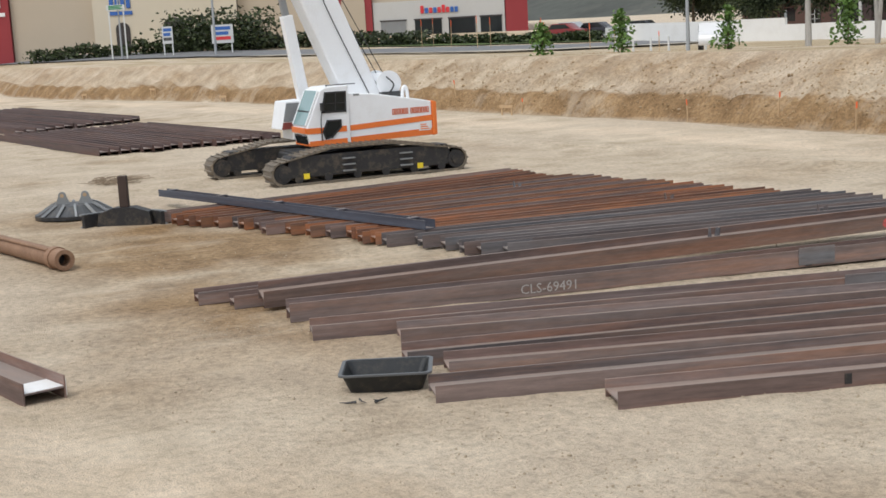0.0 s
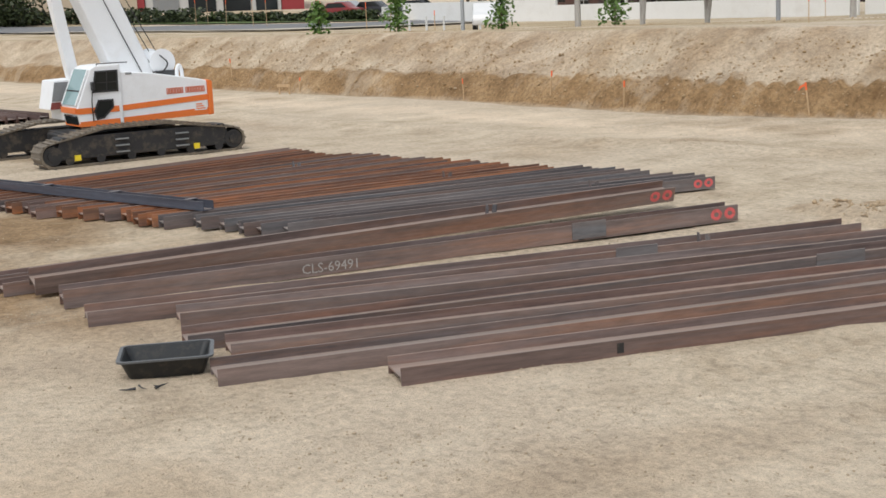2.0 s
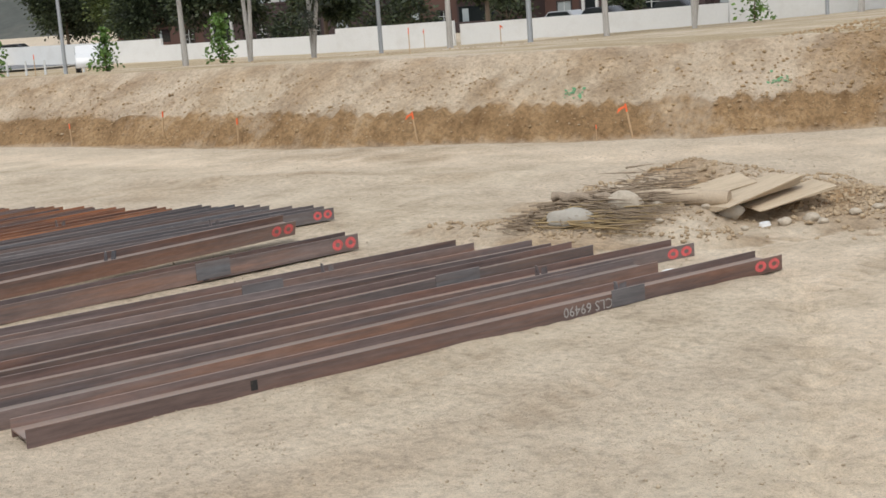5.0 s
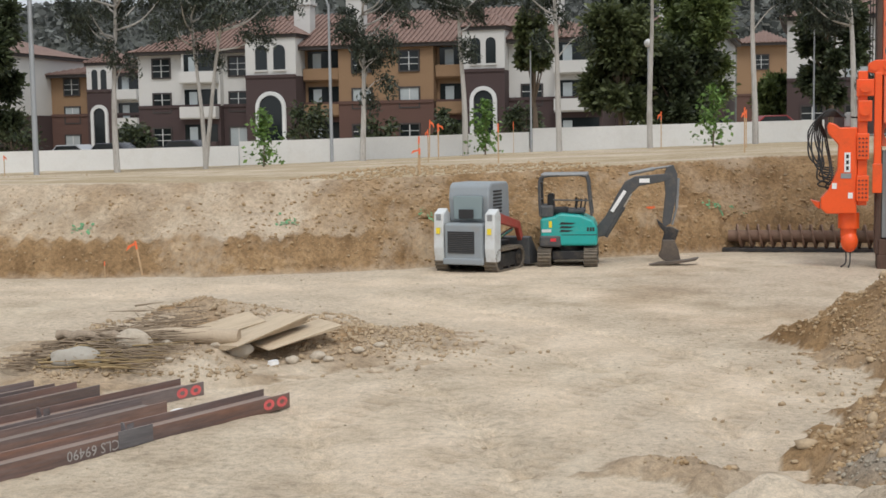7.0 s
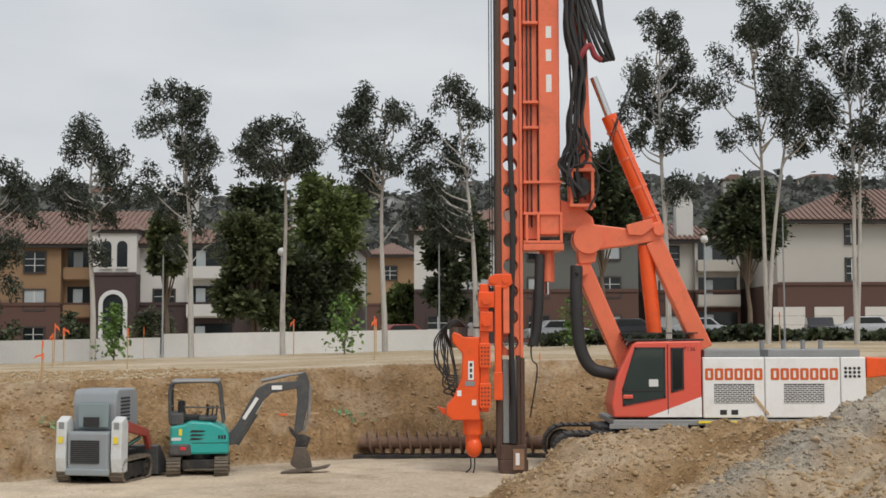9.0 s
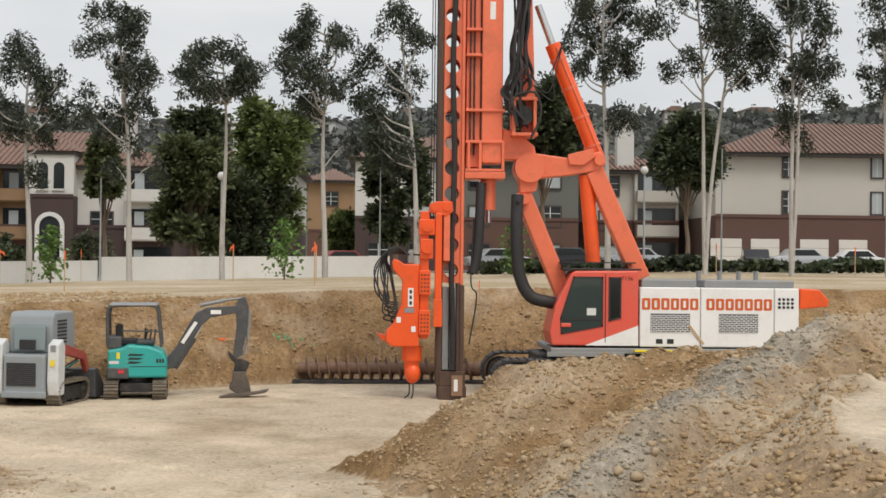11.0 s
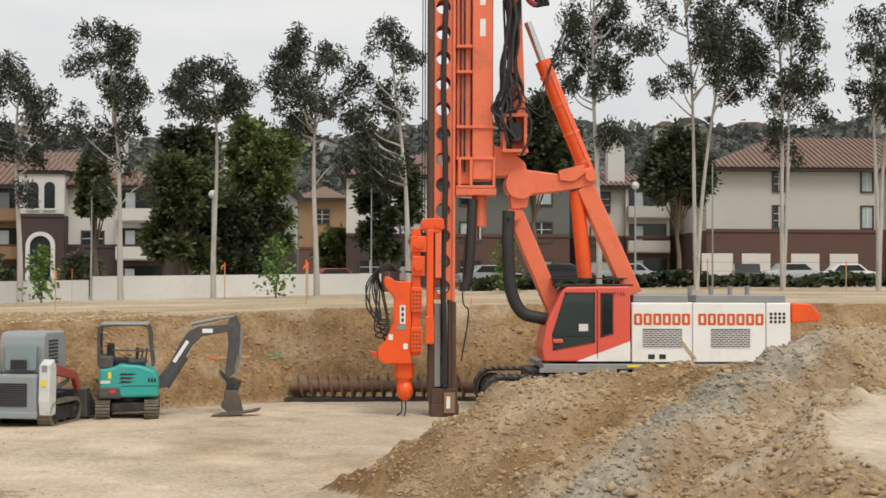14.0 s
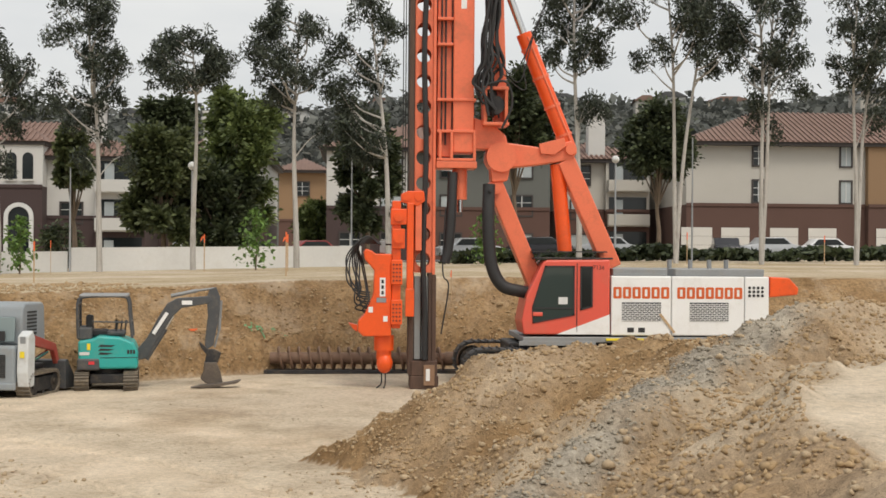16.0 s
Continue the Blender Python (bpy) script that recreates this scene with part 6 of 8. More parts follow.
def hip_roof(parent, x0, x1, y0, y1, z, rise, over=0.6):
    """A clay-tiled hip roof with rows of tile ribs."""
    x0, x1, y0, y1 = x0 - over, x1 + over, y0 - over, y1 + over
    d = min((y1 - y0) / 2, (x1 - x0) / 2)
    bm = bmesh.new()
    a = [bm.verts.new(p) for p in ((x0, y0, z), (x1, y0, z), (x1, y1, z), (x0, y1, z))]
    r0, r1 = bm.verts.new((x0 + d, (y0 + y1) / 2, z + rise)), bm.verts.new((max(x1 - d, x0 + d + 0.02), (y0 + y1) / 2, z + rise))
    for f in ((a[0], a[1], r1, r0), (a[1], a[2], r1), (a[2], a[3], r0, r1), (a[3], a[0], r0)):
        bm.faces.new(f)
    bm.faces.new((a[3], a[2], a[1], a[0]))
    roof = part("roof", bm, ROOF_TILE, parent, "brown clay tile hip roof")
    rib = bmesh.new()
    n = int((x1 - x0) / 0.42)
    for k in range(n):
        x = x0 + 0.2 + k * 0.42
        run = min(1.0, (x - x0) / d, (x1 - x) / d)
        if run < 0.1:
            continue
        beam(rib, (x, y0, z + 0.06), (x, y0 + (y1 - y0) / 2 * run, z + 0.06 + rise * run), 0.09, 0.16)
    tagged(part("tile_rib", rib, ROOF_TILE, roof), kind="stuff")
    bm = bmesh.new()
    box(bm, x0 + 0.15, x1 - 0.15, y0 + 0.15, y1 - 0.15, z - 0.28, z - 0.01)
    part("eave", bm, TRIM_DARK, roof)
    return roof


def chimney(parent, x, y, z, h):
    bm = bmesh.new()
    box(bm, x - 0.7, x + 0.7, y - 0.6, y + 0.6, z, z + h, 0.03)
    c = part("chimney", bm, STUCCO_WHITE, parent)
    bm = bmesh.new()
    box(bm, x - 0.85, x + 0.85, y - 0.75, y + 0.75, z + h, z + h + 0.2)
    for k in range(4):
        box(bm, x - 0.65 + 0.4 * k, x - 0.45 + 0.4 * k, y - 0.6, y + 0.6, z + h + 0.2, z + h + 0.55)
    box(bm, x - 0.8, x + 0.8, y - 0.7, y + 0.7, z + h + 0.55, z + h + 0.7)
    part("chimney_cap", bm, STUCCO_WHITE, c)


def apartment(y, base, split, eave, sections, label, rise=2.4, depth=14, roof=True):
    """Three storeys; sections of (x0, x1, kind, upper, lower, step towards the street)."""
    x0, x1 = sections[0][0], sections[-1][1]
    b = empty_thing("apartment_building", pose((x0 + x1) / 2, y, base), label, "apartment building")
    cx = (x0 + x1) / 2
    fl = (eave - base) / 3
    rr = random.Random(int(x0 * 10))
    split0 = split
    for xa, xb, kind, up, low, step in sections:
        xa, xb = xa - cx, xb - cx
        split = split0 + (2.2 if kind == "tower" else 0)
        f = -step - (0.6 if kind == "tower" else 0)
        bm = bmesh.new()
        box(bm, xa, xb, f, depth, split - base, eave - base + (1.0 if kind == "tower" else 0))
        w = part("wall", bm, up, b)
        bm = bmesh.new()
        box(bm, xa + 0.002, xb - 0.002, f - 0.08, depth - 0.1, -1.5, split - base)
        w2 = part("lower_wall", bm, low, b)
        bm = bmesh.new()
        box(bm, xa, xb, f - 0.16, f - 0.001, split - base - 0.12, split - base + 0.12)
        part("band_course", bm, low, w2)
        if kind == "tower":
            wd = xb - xa
            arch_door(w2, xa + wd * 0.27, 0.0, wd * 0.46, 4.7, f - 0.08)
            for k in (0.2, 0.56):
                window(w, xa + wd * k, fl * 2 + 1.05, wd * 0.235, 1.95, f, 0, True)
            hip_roof(b, xa, xb, f, f + 6, eave - base + 1.0, 1.3, 0.3)
        elif kind == "bay":
            for k in range(3):
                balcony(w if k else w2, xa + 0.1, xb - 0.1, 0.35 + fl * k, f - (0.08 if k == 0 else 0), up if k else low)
        else:
            if kind == "plain":
                for q in (0.40, 0.89):
                    for zz in (4.75, 7.55):
                        window(w, xa + (xb - xa) * q - 0.4, zz, 0.8, 1.6, f, 1 if q > 0.5 else 0)
                continue
            n = max(1, int((xb - xa) / 3.4))
            for k in range(3):
                for i in range(n):
                    x = xa + (xb - xa) * (i + 0.5) / n - 0.75
                    st = 1 if rr.random() < 0.35 else 0
                    window(w if k else w2, x, 0.75 + fl * k, 1.5, 1.45, f - (0.08 if k == 0 else 0), st)
    if roof:
        hip_roof(b, x0 - cx, x1 - cx, -0.4, depth, eave - base, rise)
    return b


W, T, B, D, G, C = STUCCO_WHITE, STUCCO_TAN, STUCCO_BROWN, STUCCO_DARK, STUCCO_GREY, STUCCO_CREAM
apt = apartment(100, 1.9, 5.9, 10.4, [(-54.3, -50.0, "flat", W, D, 0), (-50.0, -46.6, "bay", W, D, 0.7), (-46.6, -44.0, "flat", W, D, 0), (-44.0, -39.7, "tower", W, D, 0.8), (-39.7, -36.5, "bay", T, B, -0.6),
                      (-36.5, -28.7, "flat", T, B, 0.4), (-28.7, -26.1, "bay", T, B, -0.6), (-26.1, -22.8, "tower", W, D, 0.8), (-22.8, -19.2, "flat", W, D, 0), (-19.2, -15.5, "bay", W, D, 0.5)],
                "three-storey white, tan and brown stuccoed apartment house", 3.1)
for x, z in ((3.0 - 4, 9.2), (-5.5, 8.8), (15.2, 9.2)):
    chimney(apt, x, 2.5, z, 3.2)
apt = apartment(101, 2.7, 6.85, 11.4, [(-2.2, 1.4, "flat", W, D, 0.3), (1.4, 4.0, "flat", W, D, 0), (4.0, 10.5, "flat", G, B, 0), (10.5, 14.8, "flat", G, B, 0.3)], "three-storey white and grey stuccoed apartment house", 2.6)
chimney(apt, 6.4, 2, 8.8, 3.0)
apt = apartment(108, 2.8, 7.0, 11.2, [(16.4, 20.4, "flat", C, B, 0), (20.4, 24.0, "bay", C, B, 0.6)], "three-storey cream stuccoed apartment house", 2.0)
chimney(apt, -0.4, 1, 8.6, 3.4)
apt = apartment(106, 2.2, 6.3, 10.8, [(-16.0, -7.0, "flat", W, D, 0)], "three-storey white and brown apartment house behind trees", 2.4)
chimney(apt, 0.0, 2, 8.4, 3.4)
apt = apartment(150, 2.0, 7.0, 12.6, [(-8.6, -3.4, "flat", T, B, 0)], "small tan apartment house beyond the car park", 1.8)
apt = apartment(100, 2.8, 7.3, 12.1, [(25.2, 39.2, "plain", C, B, 0), (39.2, 49.0, "plain", T, B, 0.6)], "cream and brown apartment house with garage doors", 3.0)
apt = apartment(100, 1.4, 5.6, 10.6, [(-119, -113.5, "flat", T, B, 0), (-113.5, -110, "bay", T, B, -0.4), (-110, -104, "flat", T, B, 0.4), (-104, -98.4, "tower", W, D, 0.5), (-98.4, -84, "flat", W, D, 0)], "three-storey tan and white apartment house", 2.6)
chimney(apt, -2, 2, 8.8, 3)
apt = apartment(104, 1.4, 5.6, 11.2, [(-82, -74.5, "flat", G, B, 0), (-74.5, -70, "bay", W, D, 0.5)], "three-storey grey-green apartment house with white balconies", 2.4)
apt = apartment(112, 1.5, 5.6, 9.4, [(-70, -65.6, "flat", T, B, 0), (-65.6, -63.0, "tower", W, D, 0.4), (-63.0, -60.4, "bay", W, D, 0.3)], "tan apartment house with a white stair tower", 1.6)


def garage_doors():
    for i, (xa, xb) in enumerate(((24.8, 27.2), (27.9, 30.1), (31.7, 33.9), (34.7, 36.9), (39.8, 42.0), (42.8, 45.0))):
        g = new("garage_door")
        tagged(g, "pale sectional garage door in a brown wall", "garage door", "garage doors of the cream house", "structure")
        y = 99.9 if xa < 38 else 99.3
        for k in range(4):
            bm = bmesh.new()
            box(bm, xa, xb, y - 0.05, y - 0.005, 2.85 + 0.68 * k, 2.85 + 0.68 * k + 0.66, 0.01)
            part("panel", bm, GARAGE_DOOR, g)


garage_doors()


def retail():
    """Shop fronts across the road; x along the facade."""
    a = radians(69)
    b = empty_thing("shopping_centre", pose(-150 * math.sin(a) + 0.6, 150 * math.cos(a) + 1.6, 3.1, 0, 0, 69), "beige, maroon and white shop buildings across the road", "shop building")

    def block(x0, x1, top, material, f=0.0, base=-3.0):
        bm = bmesh.new()
        box(bm, x0, x1, f, f + 25, base, top)
        return part("wall", bm, material, b)

    block(-60, -31.6, 13, STUCCO_RED, -0.5)
    block(-31.5, -22.8, 12, STUCCO_SAND, 0.0)
    blk = block(-22.7, -7.3, 14, STUCCO_PALE, -1.0)
    block(-7.2, 3.4, 12, STUCCO_SAND, 0.2)
    red = block(3.5, 7.5, 12, STUCCO_RED, -0.4)
    wh = block(7.6, 22.4, 3.9, STUCCO_WHITE, -0.2)
    up = block(7.61, 22.39, 12, STUCCO_SAND, 0.3, 3.9)
    block(22.5, 25.0, 12, STUCCO_RED, -0.3)
    # arches
    for x, w, h, p, f in ((-15.4, 2.4, 3.5, b, -1.0), (-20.4, 1.5, 3.2, b, -1.0), (4.1, 2.6, 5.2, b, -0.4)):
        bm = bmesh.new()
        pts = [(x, 0), (x + w, 0)] + [(x + w / 2 + w / 2 * math.cos(t), h - w / 2 + w / 2 * math.sin(t)) for t in [math.pi * k / 10 for k in range(11)]]
        prism(bm, pts, f - 0.12, f - 0.01)
        part("arched_panel", bm, STUCCO_SAND if x > 0 else TRIM_DARK, p)
    for x, w, m in ((8.4, 2.8, GREY_STEEL), (12.2, 3.0, GLASS_DARK), (16.0, 3.0, GLASS_DARK), (19.6, 2.4, GLASS_DARK)):
        bm = bmesh.new()
        box(bm, x, x + w, -0.3, -0.21, -0.3, 1.75)
        d = part("shop_window", bm, m, wh)
        bm = bmesh.new()
        box(bm, x - 0.1, x + w + 0.1, -0.34, -0.302, 1.75, 1.9)
        part("window_frame", bm, TRIM_DARK, d)
    # signs as plain shapes
    rr = random.Random(3)
    cols = [SIGN_RED, SIGN_BLUE, SIGN_RED, SIGN_BLUE, SIGN_RED, SIGN_RED, SIGN_RED, SIGN_BLUE, SIGN_BLUE]
    for k, m in enumerate(cols):
        bm = bmesh.new()
        box(bm, 12.9 + 0.48 * k, 13.27 + 0.48 * k, -0.32, -0.21, 2.45, 2.45 + (0.85 if k in (0, 5) else 0.6), 0.04)
        part("sign_shape", bm, m, wh, "coloured sign shape")
    for k in range(4):
        bm = bmesh.new()
        box(bm, -20.9 + 0.6 * k, -20.45 + 0.6 * k, -1.12, -1.01, 4.7, 5.7, 0.05)
        part("sign_shape", bm, SIGN_BLUE, blk, "blue sign shape")
    bm = bmesh.new()
    box(bm, -20.9, -18.5, -1.1, -1.01, 4.0, 4.4)
    part("sign_bar", bm, SIGN_BLUE, blk)
    for k in range(2):
        bm = bmesh.new()
        box(bm, -34.2 + 1.0 * k, -33.4 + 1.0 * k, -0.62, -0.51, 5.4, 6.6, 0.1)
        part("sign_shape", bm, WHITE, b, "white sign shape")
    bm = bmesh.new()
    box(bm, -34.6, -32.0, -0.6, -0.51, 4.5, 4.9)
    part("sign_bar", bm, WHITE, b)


retail()


def leaf_cards(name, centres, sizes, material, parent, seed, droop=0.5, aspect=0.5):
    """Many small leaf sprays, each a bent quad pair."""
    rs = np.random.RandomState(seed)
    n = len(centres)
    c = np.asarray(centres, float)
    s = np.asarray(sizes, float)[:, None]
    d = rs.normal(size=(n, 3))
    d[:, 2] = d[:, 2] * 0.6 - droop
    d /= np.linalg.norm(d, axis=1)[:, None]
    e = np.cross(d, rs.normal(size=(n, 3)))
    e /= np.linalg.norm(e, axis=1)[:, None]
    nn = np.cross(d, e)
    a, b = d * s, e * s * aspect
    v = np.stack([c - a, c - b * 0.9 + nn * s * 0.12, c + a, c + b * 0.9 + nn * s * 0.12], 1).reshape(-1, 3)
    f = np.arange(n * 4).reshape(-1, 4)
    me = bpy.data.meshes.new(name)
    me.vertices.add(n * 4)
    me.vertices.foreach_set("co", v.astype(np.float32).ravel())
    me.loops.add(n * 4)
    me.loops.foreach_set("vertex_index", f.astype(np.int32).ravel())
    me.polygons.add(n)
    me.polygons.foreach_set("loop_start", np.arange(0, n * 4, 4, dtype=np.int32))
    me.update(calc_edges=True)
    me.materials.append(material)
    ob = new(name, me)
    ob.parent = parent
    return ob


def gum_tree(x, y, seed, dx, zc, hw, hh, fork=0.0, leaves=9000, low=0, leaf=LEAF_GUM):
    """A tall thin gum: pale trunk, steep limbs, hanging leaf clumps with sky between them.
    The crown's middle lies dx along x from the foot, at height zc, hw wide and hh tall to each side."""
    rs = random.Random(seed)
    z0 = out_z(x, y) - 0.1
    t = empty_thing("eucalyptus_tree", pose(x, y, z0), "tall eucalyptus with pale trunk and thin grey-green crown", "tree", "row of eucalyptus trees")
    bm = bmesh.new()
    zc -= z0
    tips = []
    stems = [dx * 0.5] if not fork else [dx * 0.5 - fork * 0.35, dx * 0.5 + fork * 0.65]
    count = 21 if not fork else 13
    for si, off in enumerate(stems):
        top = zc + hh * (0.75 if si == 0 else 0.45)
        wx, wy = rs.uniform(0, 6), rs.uniform(0, 6)
        pts = []
        for k in range(15):
            f = k / 14
            pts.append(Vector((off * f ** 1.3 * 1.3 + 0.22 * math.sin(wx + 5 * f) * f, 0.25 * math.sin(wy + 4 * f) * f, top * f)))
        tube(bm, pts, 0.155 if not fork else 0.12, 8, 0.025)
        for k in range(count):
            # clumps sit towards the outside of the crown, lifted and lobed
            a, u = rs.uniform(0, 2 * math.pi), 1 - 2 * (k + rs.random()) / count
            rad = math.sqrt(max(0.03, 1 - u * u)) * rs.uniform(0.5, 1.15)
            cx = dx + (off - dx * 0.5) * 1.2
            p = Vector((cx + hw * (0.7 if fork else 1.0) * rad * math.cos(a), 0.85 * hw * rad * math.sin(a), zc + hh * 0.86 * u + 0.2 * rs.uniform(-1, 1)))
            f = min(0.97, max(0.42, (p.z - 0.35 * rad * hw - hh * 0.25) / top))
            i = min(13, int(f * 14))
            q = pts[i].lerp(pts[i + 1], f * 14 - i)
            mid = q.lerp(p, 0.5) + Vector((rs.uniform(-0.25, 0.25), rs.uniform(-0.25, 0.25), -0.12 * (p - q).length))
            tube(bm, curve_pts([q, mid, p], 4), 0.05 + 0.012 * rad, 6, 0.014)
            r = rs.uniform(0.38, 0.75) * (0.6 + 0.2 * hw)
            tips.append((p, r))
            for e in range(2):
                tips.append((p + Vector((rs.uniform(-1, 1) * r * 1.1, rs.uniform(-1, 1) * r * 1.1, rs.uniform(-1.2, 0.6) * r)), r * 0.62))
        for k in range(low):
            p = Vector((rs.uniform(-0.9, 1.4) + off * 0.6, rs.uniform(-0.5, 0.5), zc - hh * rs.uniform(1.05, 1.5)))
            i = min(12, int(p.z / top * 14) - 1)
            tube(bm, curve_pts([pts[i], pts[i].lerp(p, 0.5) + Vector((0, 0, 0.2)), p], 4), 0.035, 6, 0.012)
            tips += [(p, 0.5), (p + Vector((0.2, 0, -0.5)), 0.4)]
    smooth(part("trunk", bm, BARK, t, "pale peeling trunk and limbs"))
    rn = np.random.RandomState(seed)
    cs, ss = [], []
    weight = sum(r * r for _, r in tips)
    for p, r in tips:
        n = int(leaves * r * r / weight)
        d = rn.normal(size=(n, 3))
        d *= (rn.uniform(0, 1, n) ** 0.6 * 1.25 * r / np.linalg.norm(d, axis=1))[:, None]
        d[:, 2] = d[:, 2] * 0.95 - 0.30 * np.abs(d[:, 0]) - 0.2 * np.abs(d[:, 1])
        cs.append(np.array(p) + d)
        ss.append(rn.uniform(0.07, 0.16, n))
    leaf_cards("crown", np.concatenate(cs), np.concatenate(ss), leaf, t, seed, 0.9, 0.34)


# foot x, y; crown's offset, height, half width and half height; fork; low sprays
GUMS = [(-47.07, 43.36, 0, 9.6, 2.6, 3.4, 0, 0), (-44.97, 45.54, -0.3, 9.2, 2.7, 3.5, 1.2, 0), (-42.8, 47.58, 0.3, 9.0, 2.9, 3.5, 1.8, 1),
        (-37.75, 51.68, 0, 10.5, 2.4, 3.0, 0, 1), (-31.5, 55.7, -0.1, 11.0, 2.4, 2.9, 0, 2), (-27.9, 57.6, 0.5, 10.6, 2.7, 2.5, 2.0, 1), (-21.0, 60.4, 0.5, 9.2, 1.7, 2.8, 0, 2), (-16.3, 61.9, -0.2, 11.1, 1.9, 2.4, 0, 2),
        (-11.9, 62.9, -0.85, 12.5, 2.1, 3.3, 0, 3), (-7.66, 63.5, 0.0, 12.5, 2.5, 1.25, 0, 0), (-2.8, 63.9, -0.3, 13.0, 2.1, 2.7, 0, 1), (1.6, 63.7, -1.1, 11.9, 1.9, 4.6, 0, 2), (10.7, 63.1, -0.4, 15.6, 2.3, 3.6, 0, 3),
        (15.2, 62.2, 0.2, 15.6, 2.9, 3.9, 1.7, 0), (19.0, 61.1, 0.1, 15.0, 2.5, 3.7, 0.8, 2), (23.0, 59.7, 0.4, 13.4, 1.9, 2.8, 0.8, 1)]
for i, (x, y, dx, zc, hw, hh, fork, low) in enumerate(GUMS):
    gum_tree(x, y, 102 + i, dx, zc, hw, hh, fork, int(2250 * hw * (hh + 0.8) ** 0.5), low)

def broad_tree(x, y, top, radius, seed, leaf, n, label="leafy green shade tree", trunk=0.18, low=0.25):
    rs = random.Random(seed)
    z0 = out_z(x, y) - 0.1
    h = top - z0
    t = empty_thing("shade_tree", pose(x, y, z0), label, "tree")
    bm = bmesh.new()
    tube(bm, [Vector((0.1 * math.sin(k), 0.1 * math.cos(2 * k), h * 0.6 * k / 6)) for k in range(7)], trunk, 8, trunk * 0.4)
    clumps = []
    for k in range(34):
        a, u = rs.uniform(0, 2 * math.pi), rs.uniform(low, 0.95)
        rr = radius * math.sqrt(max(0.05, 1 - ((u - 0.5) / 0.62) ** 2)) * rs.uniform(0.35, 0.95)
        p = Vector((math.cos(a) * rr, math.sin(a) * rr, h * u))
        clumps.append((p, radius * rs.uniform(0.28, 0.46)))
        if k % 3 == 0:
            tube(bm, curve_pts([(0, 0, h * 0.35), (p.x * 0.5, p.y * 0.5, (h * 0.35 + p.z) / 2), tuple(p)], 4), trunk * 0.4, 6, 0.02)
    smooth(part("trunk", bm, BARK_BROWN, t))
    rn = np.random.RandomState(seed)
    cs = np.concatenate([np.array(p) + rn.normal(size=(n // 34, 3)) * r * 0.46 for p, r in clumps])
    leaf_cards("crown", cs, rn.uniform(0.11, 0.24, len(cs)), leaf, t, seed, 0.25, 0.6)


for i, (x, y, top, r, leaf) in enumerate([(-7.0, 80, 13.4, 2.3, LEAF_GREEN), (-11.9, 86, 13.4, 2.0, LEAF_DARK), (0.6, 76, 11.6, 1.6, LEAF_DARK), (-3.4, 112, 7.4, 1.6, LEAF_GREEN), (-8.0, 78, 8.6, 2.2, LEAF_DARK),
                                         (-10.9, 76, 10.4, 1.9, LEAF_OLIVE), (-14.6, 70, 10.0, 1.0, LEAF_OLIVE), (9.6, 80, 14.6, 2.3, LEAF_DARK), (19.3, 84, 13.0, 2.2, LEAF_DARK), (-64.3, 73, 13, 2.6, LEAF_DARK), (-48.1, 70, 12.8, 1.9, LEAF_DARK),
                                         (-74, 72, 12, 3.5, LEAF_DARK), (-90, 80, 12, 3.5, LEAF_DARK), (-99, 84, 12, 3.5, LEAF_GREEN), (-110, 86, 13, 4, LEAF_DARK)]):
    broad_tree(x, y, top, r, 300 + i, leaf, 19000 if r > 1.2 else 5000, low=0.6 if x > 9 or r < 1.2 else 0.25)
# dark shrubs behind the wall
for i, (x, y, top, r) in enumerate([(-34.6, 88, 5.4, 1.5), (-30.0, 90, 4.8, 1.3), (-19.0, 88, 5.0, 1.4), (-62, 80, 5.4, 2.0), (-66, 82, 5.6, 2.0), (-58.5, 88, 5.0, 1.8), (-47, 86, 4.4, 1.3), (-25, 90, 5.0, 1.2), (-80, 86, 5, 2)]):
    broad_tree(x, y, top, r, 400 + i, LEAF_DARK, 1500, "dark reddish shrub beside the building", 0.1, 0.1)


def young_tree(yaw, dist, h, seed):
    a = radians(yaw)
    x, y = dist * math.sin(a), dist * math.cos(a)
    z0 = out_z(x, y) - 0.05
    t = empty_thing("young_tree", pose(x, y, z0), "young bright green street tree in leaf", "tree", "young planted trees")
    bm = bmesh.new()
    tube(bm, [(0, 0, 0), (0.05, 0, h * 0.4), (0, 0, h * 0.95)], 0.045, 6, 0.015)
    part("trunk", bm, BARK_BROWN, t)
    rn = np.random.RandomState(seed)
    n = 430
    u = rn.beta(1.4, 1.3, n)
    rad = h * 0.30 * (1 - u) ** 0.45 + 0.10
    ang = rn.uniform(0, 2 * math.pi, n)
    q = np.sqrt(rn.uniform(0.05, 1, n)) * rad
    lump = 0.75 + 0.55 * np.sin(ang * 3 + u * 11 + seed)
    c = np.stack([np.cos(ang) * q * lump, np.sin(ang) * q * lump, h * (0.05 + u * 0.95)], -1)
    leaf_cards("crown", c, rn.uniform(0.08, 0.16, n), LEAF_BRIGHT, t, seed, 0.2, 0.65)


for i, (yaw, dist, h) in enumerate([(-58.35, 64, 1.6), (-55.0, 64, 2.1), (-50.6, 63, 2.1), (-45.8, 62, 2.4), (-23.4, 61, 2.7), (-13.9, 61, 2.6), (-4.25, 61, 2.9), (5.6, 62, 2.6)]):
    young_tree(yaw, dist, h, 500 + i)


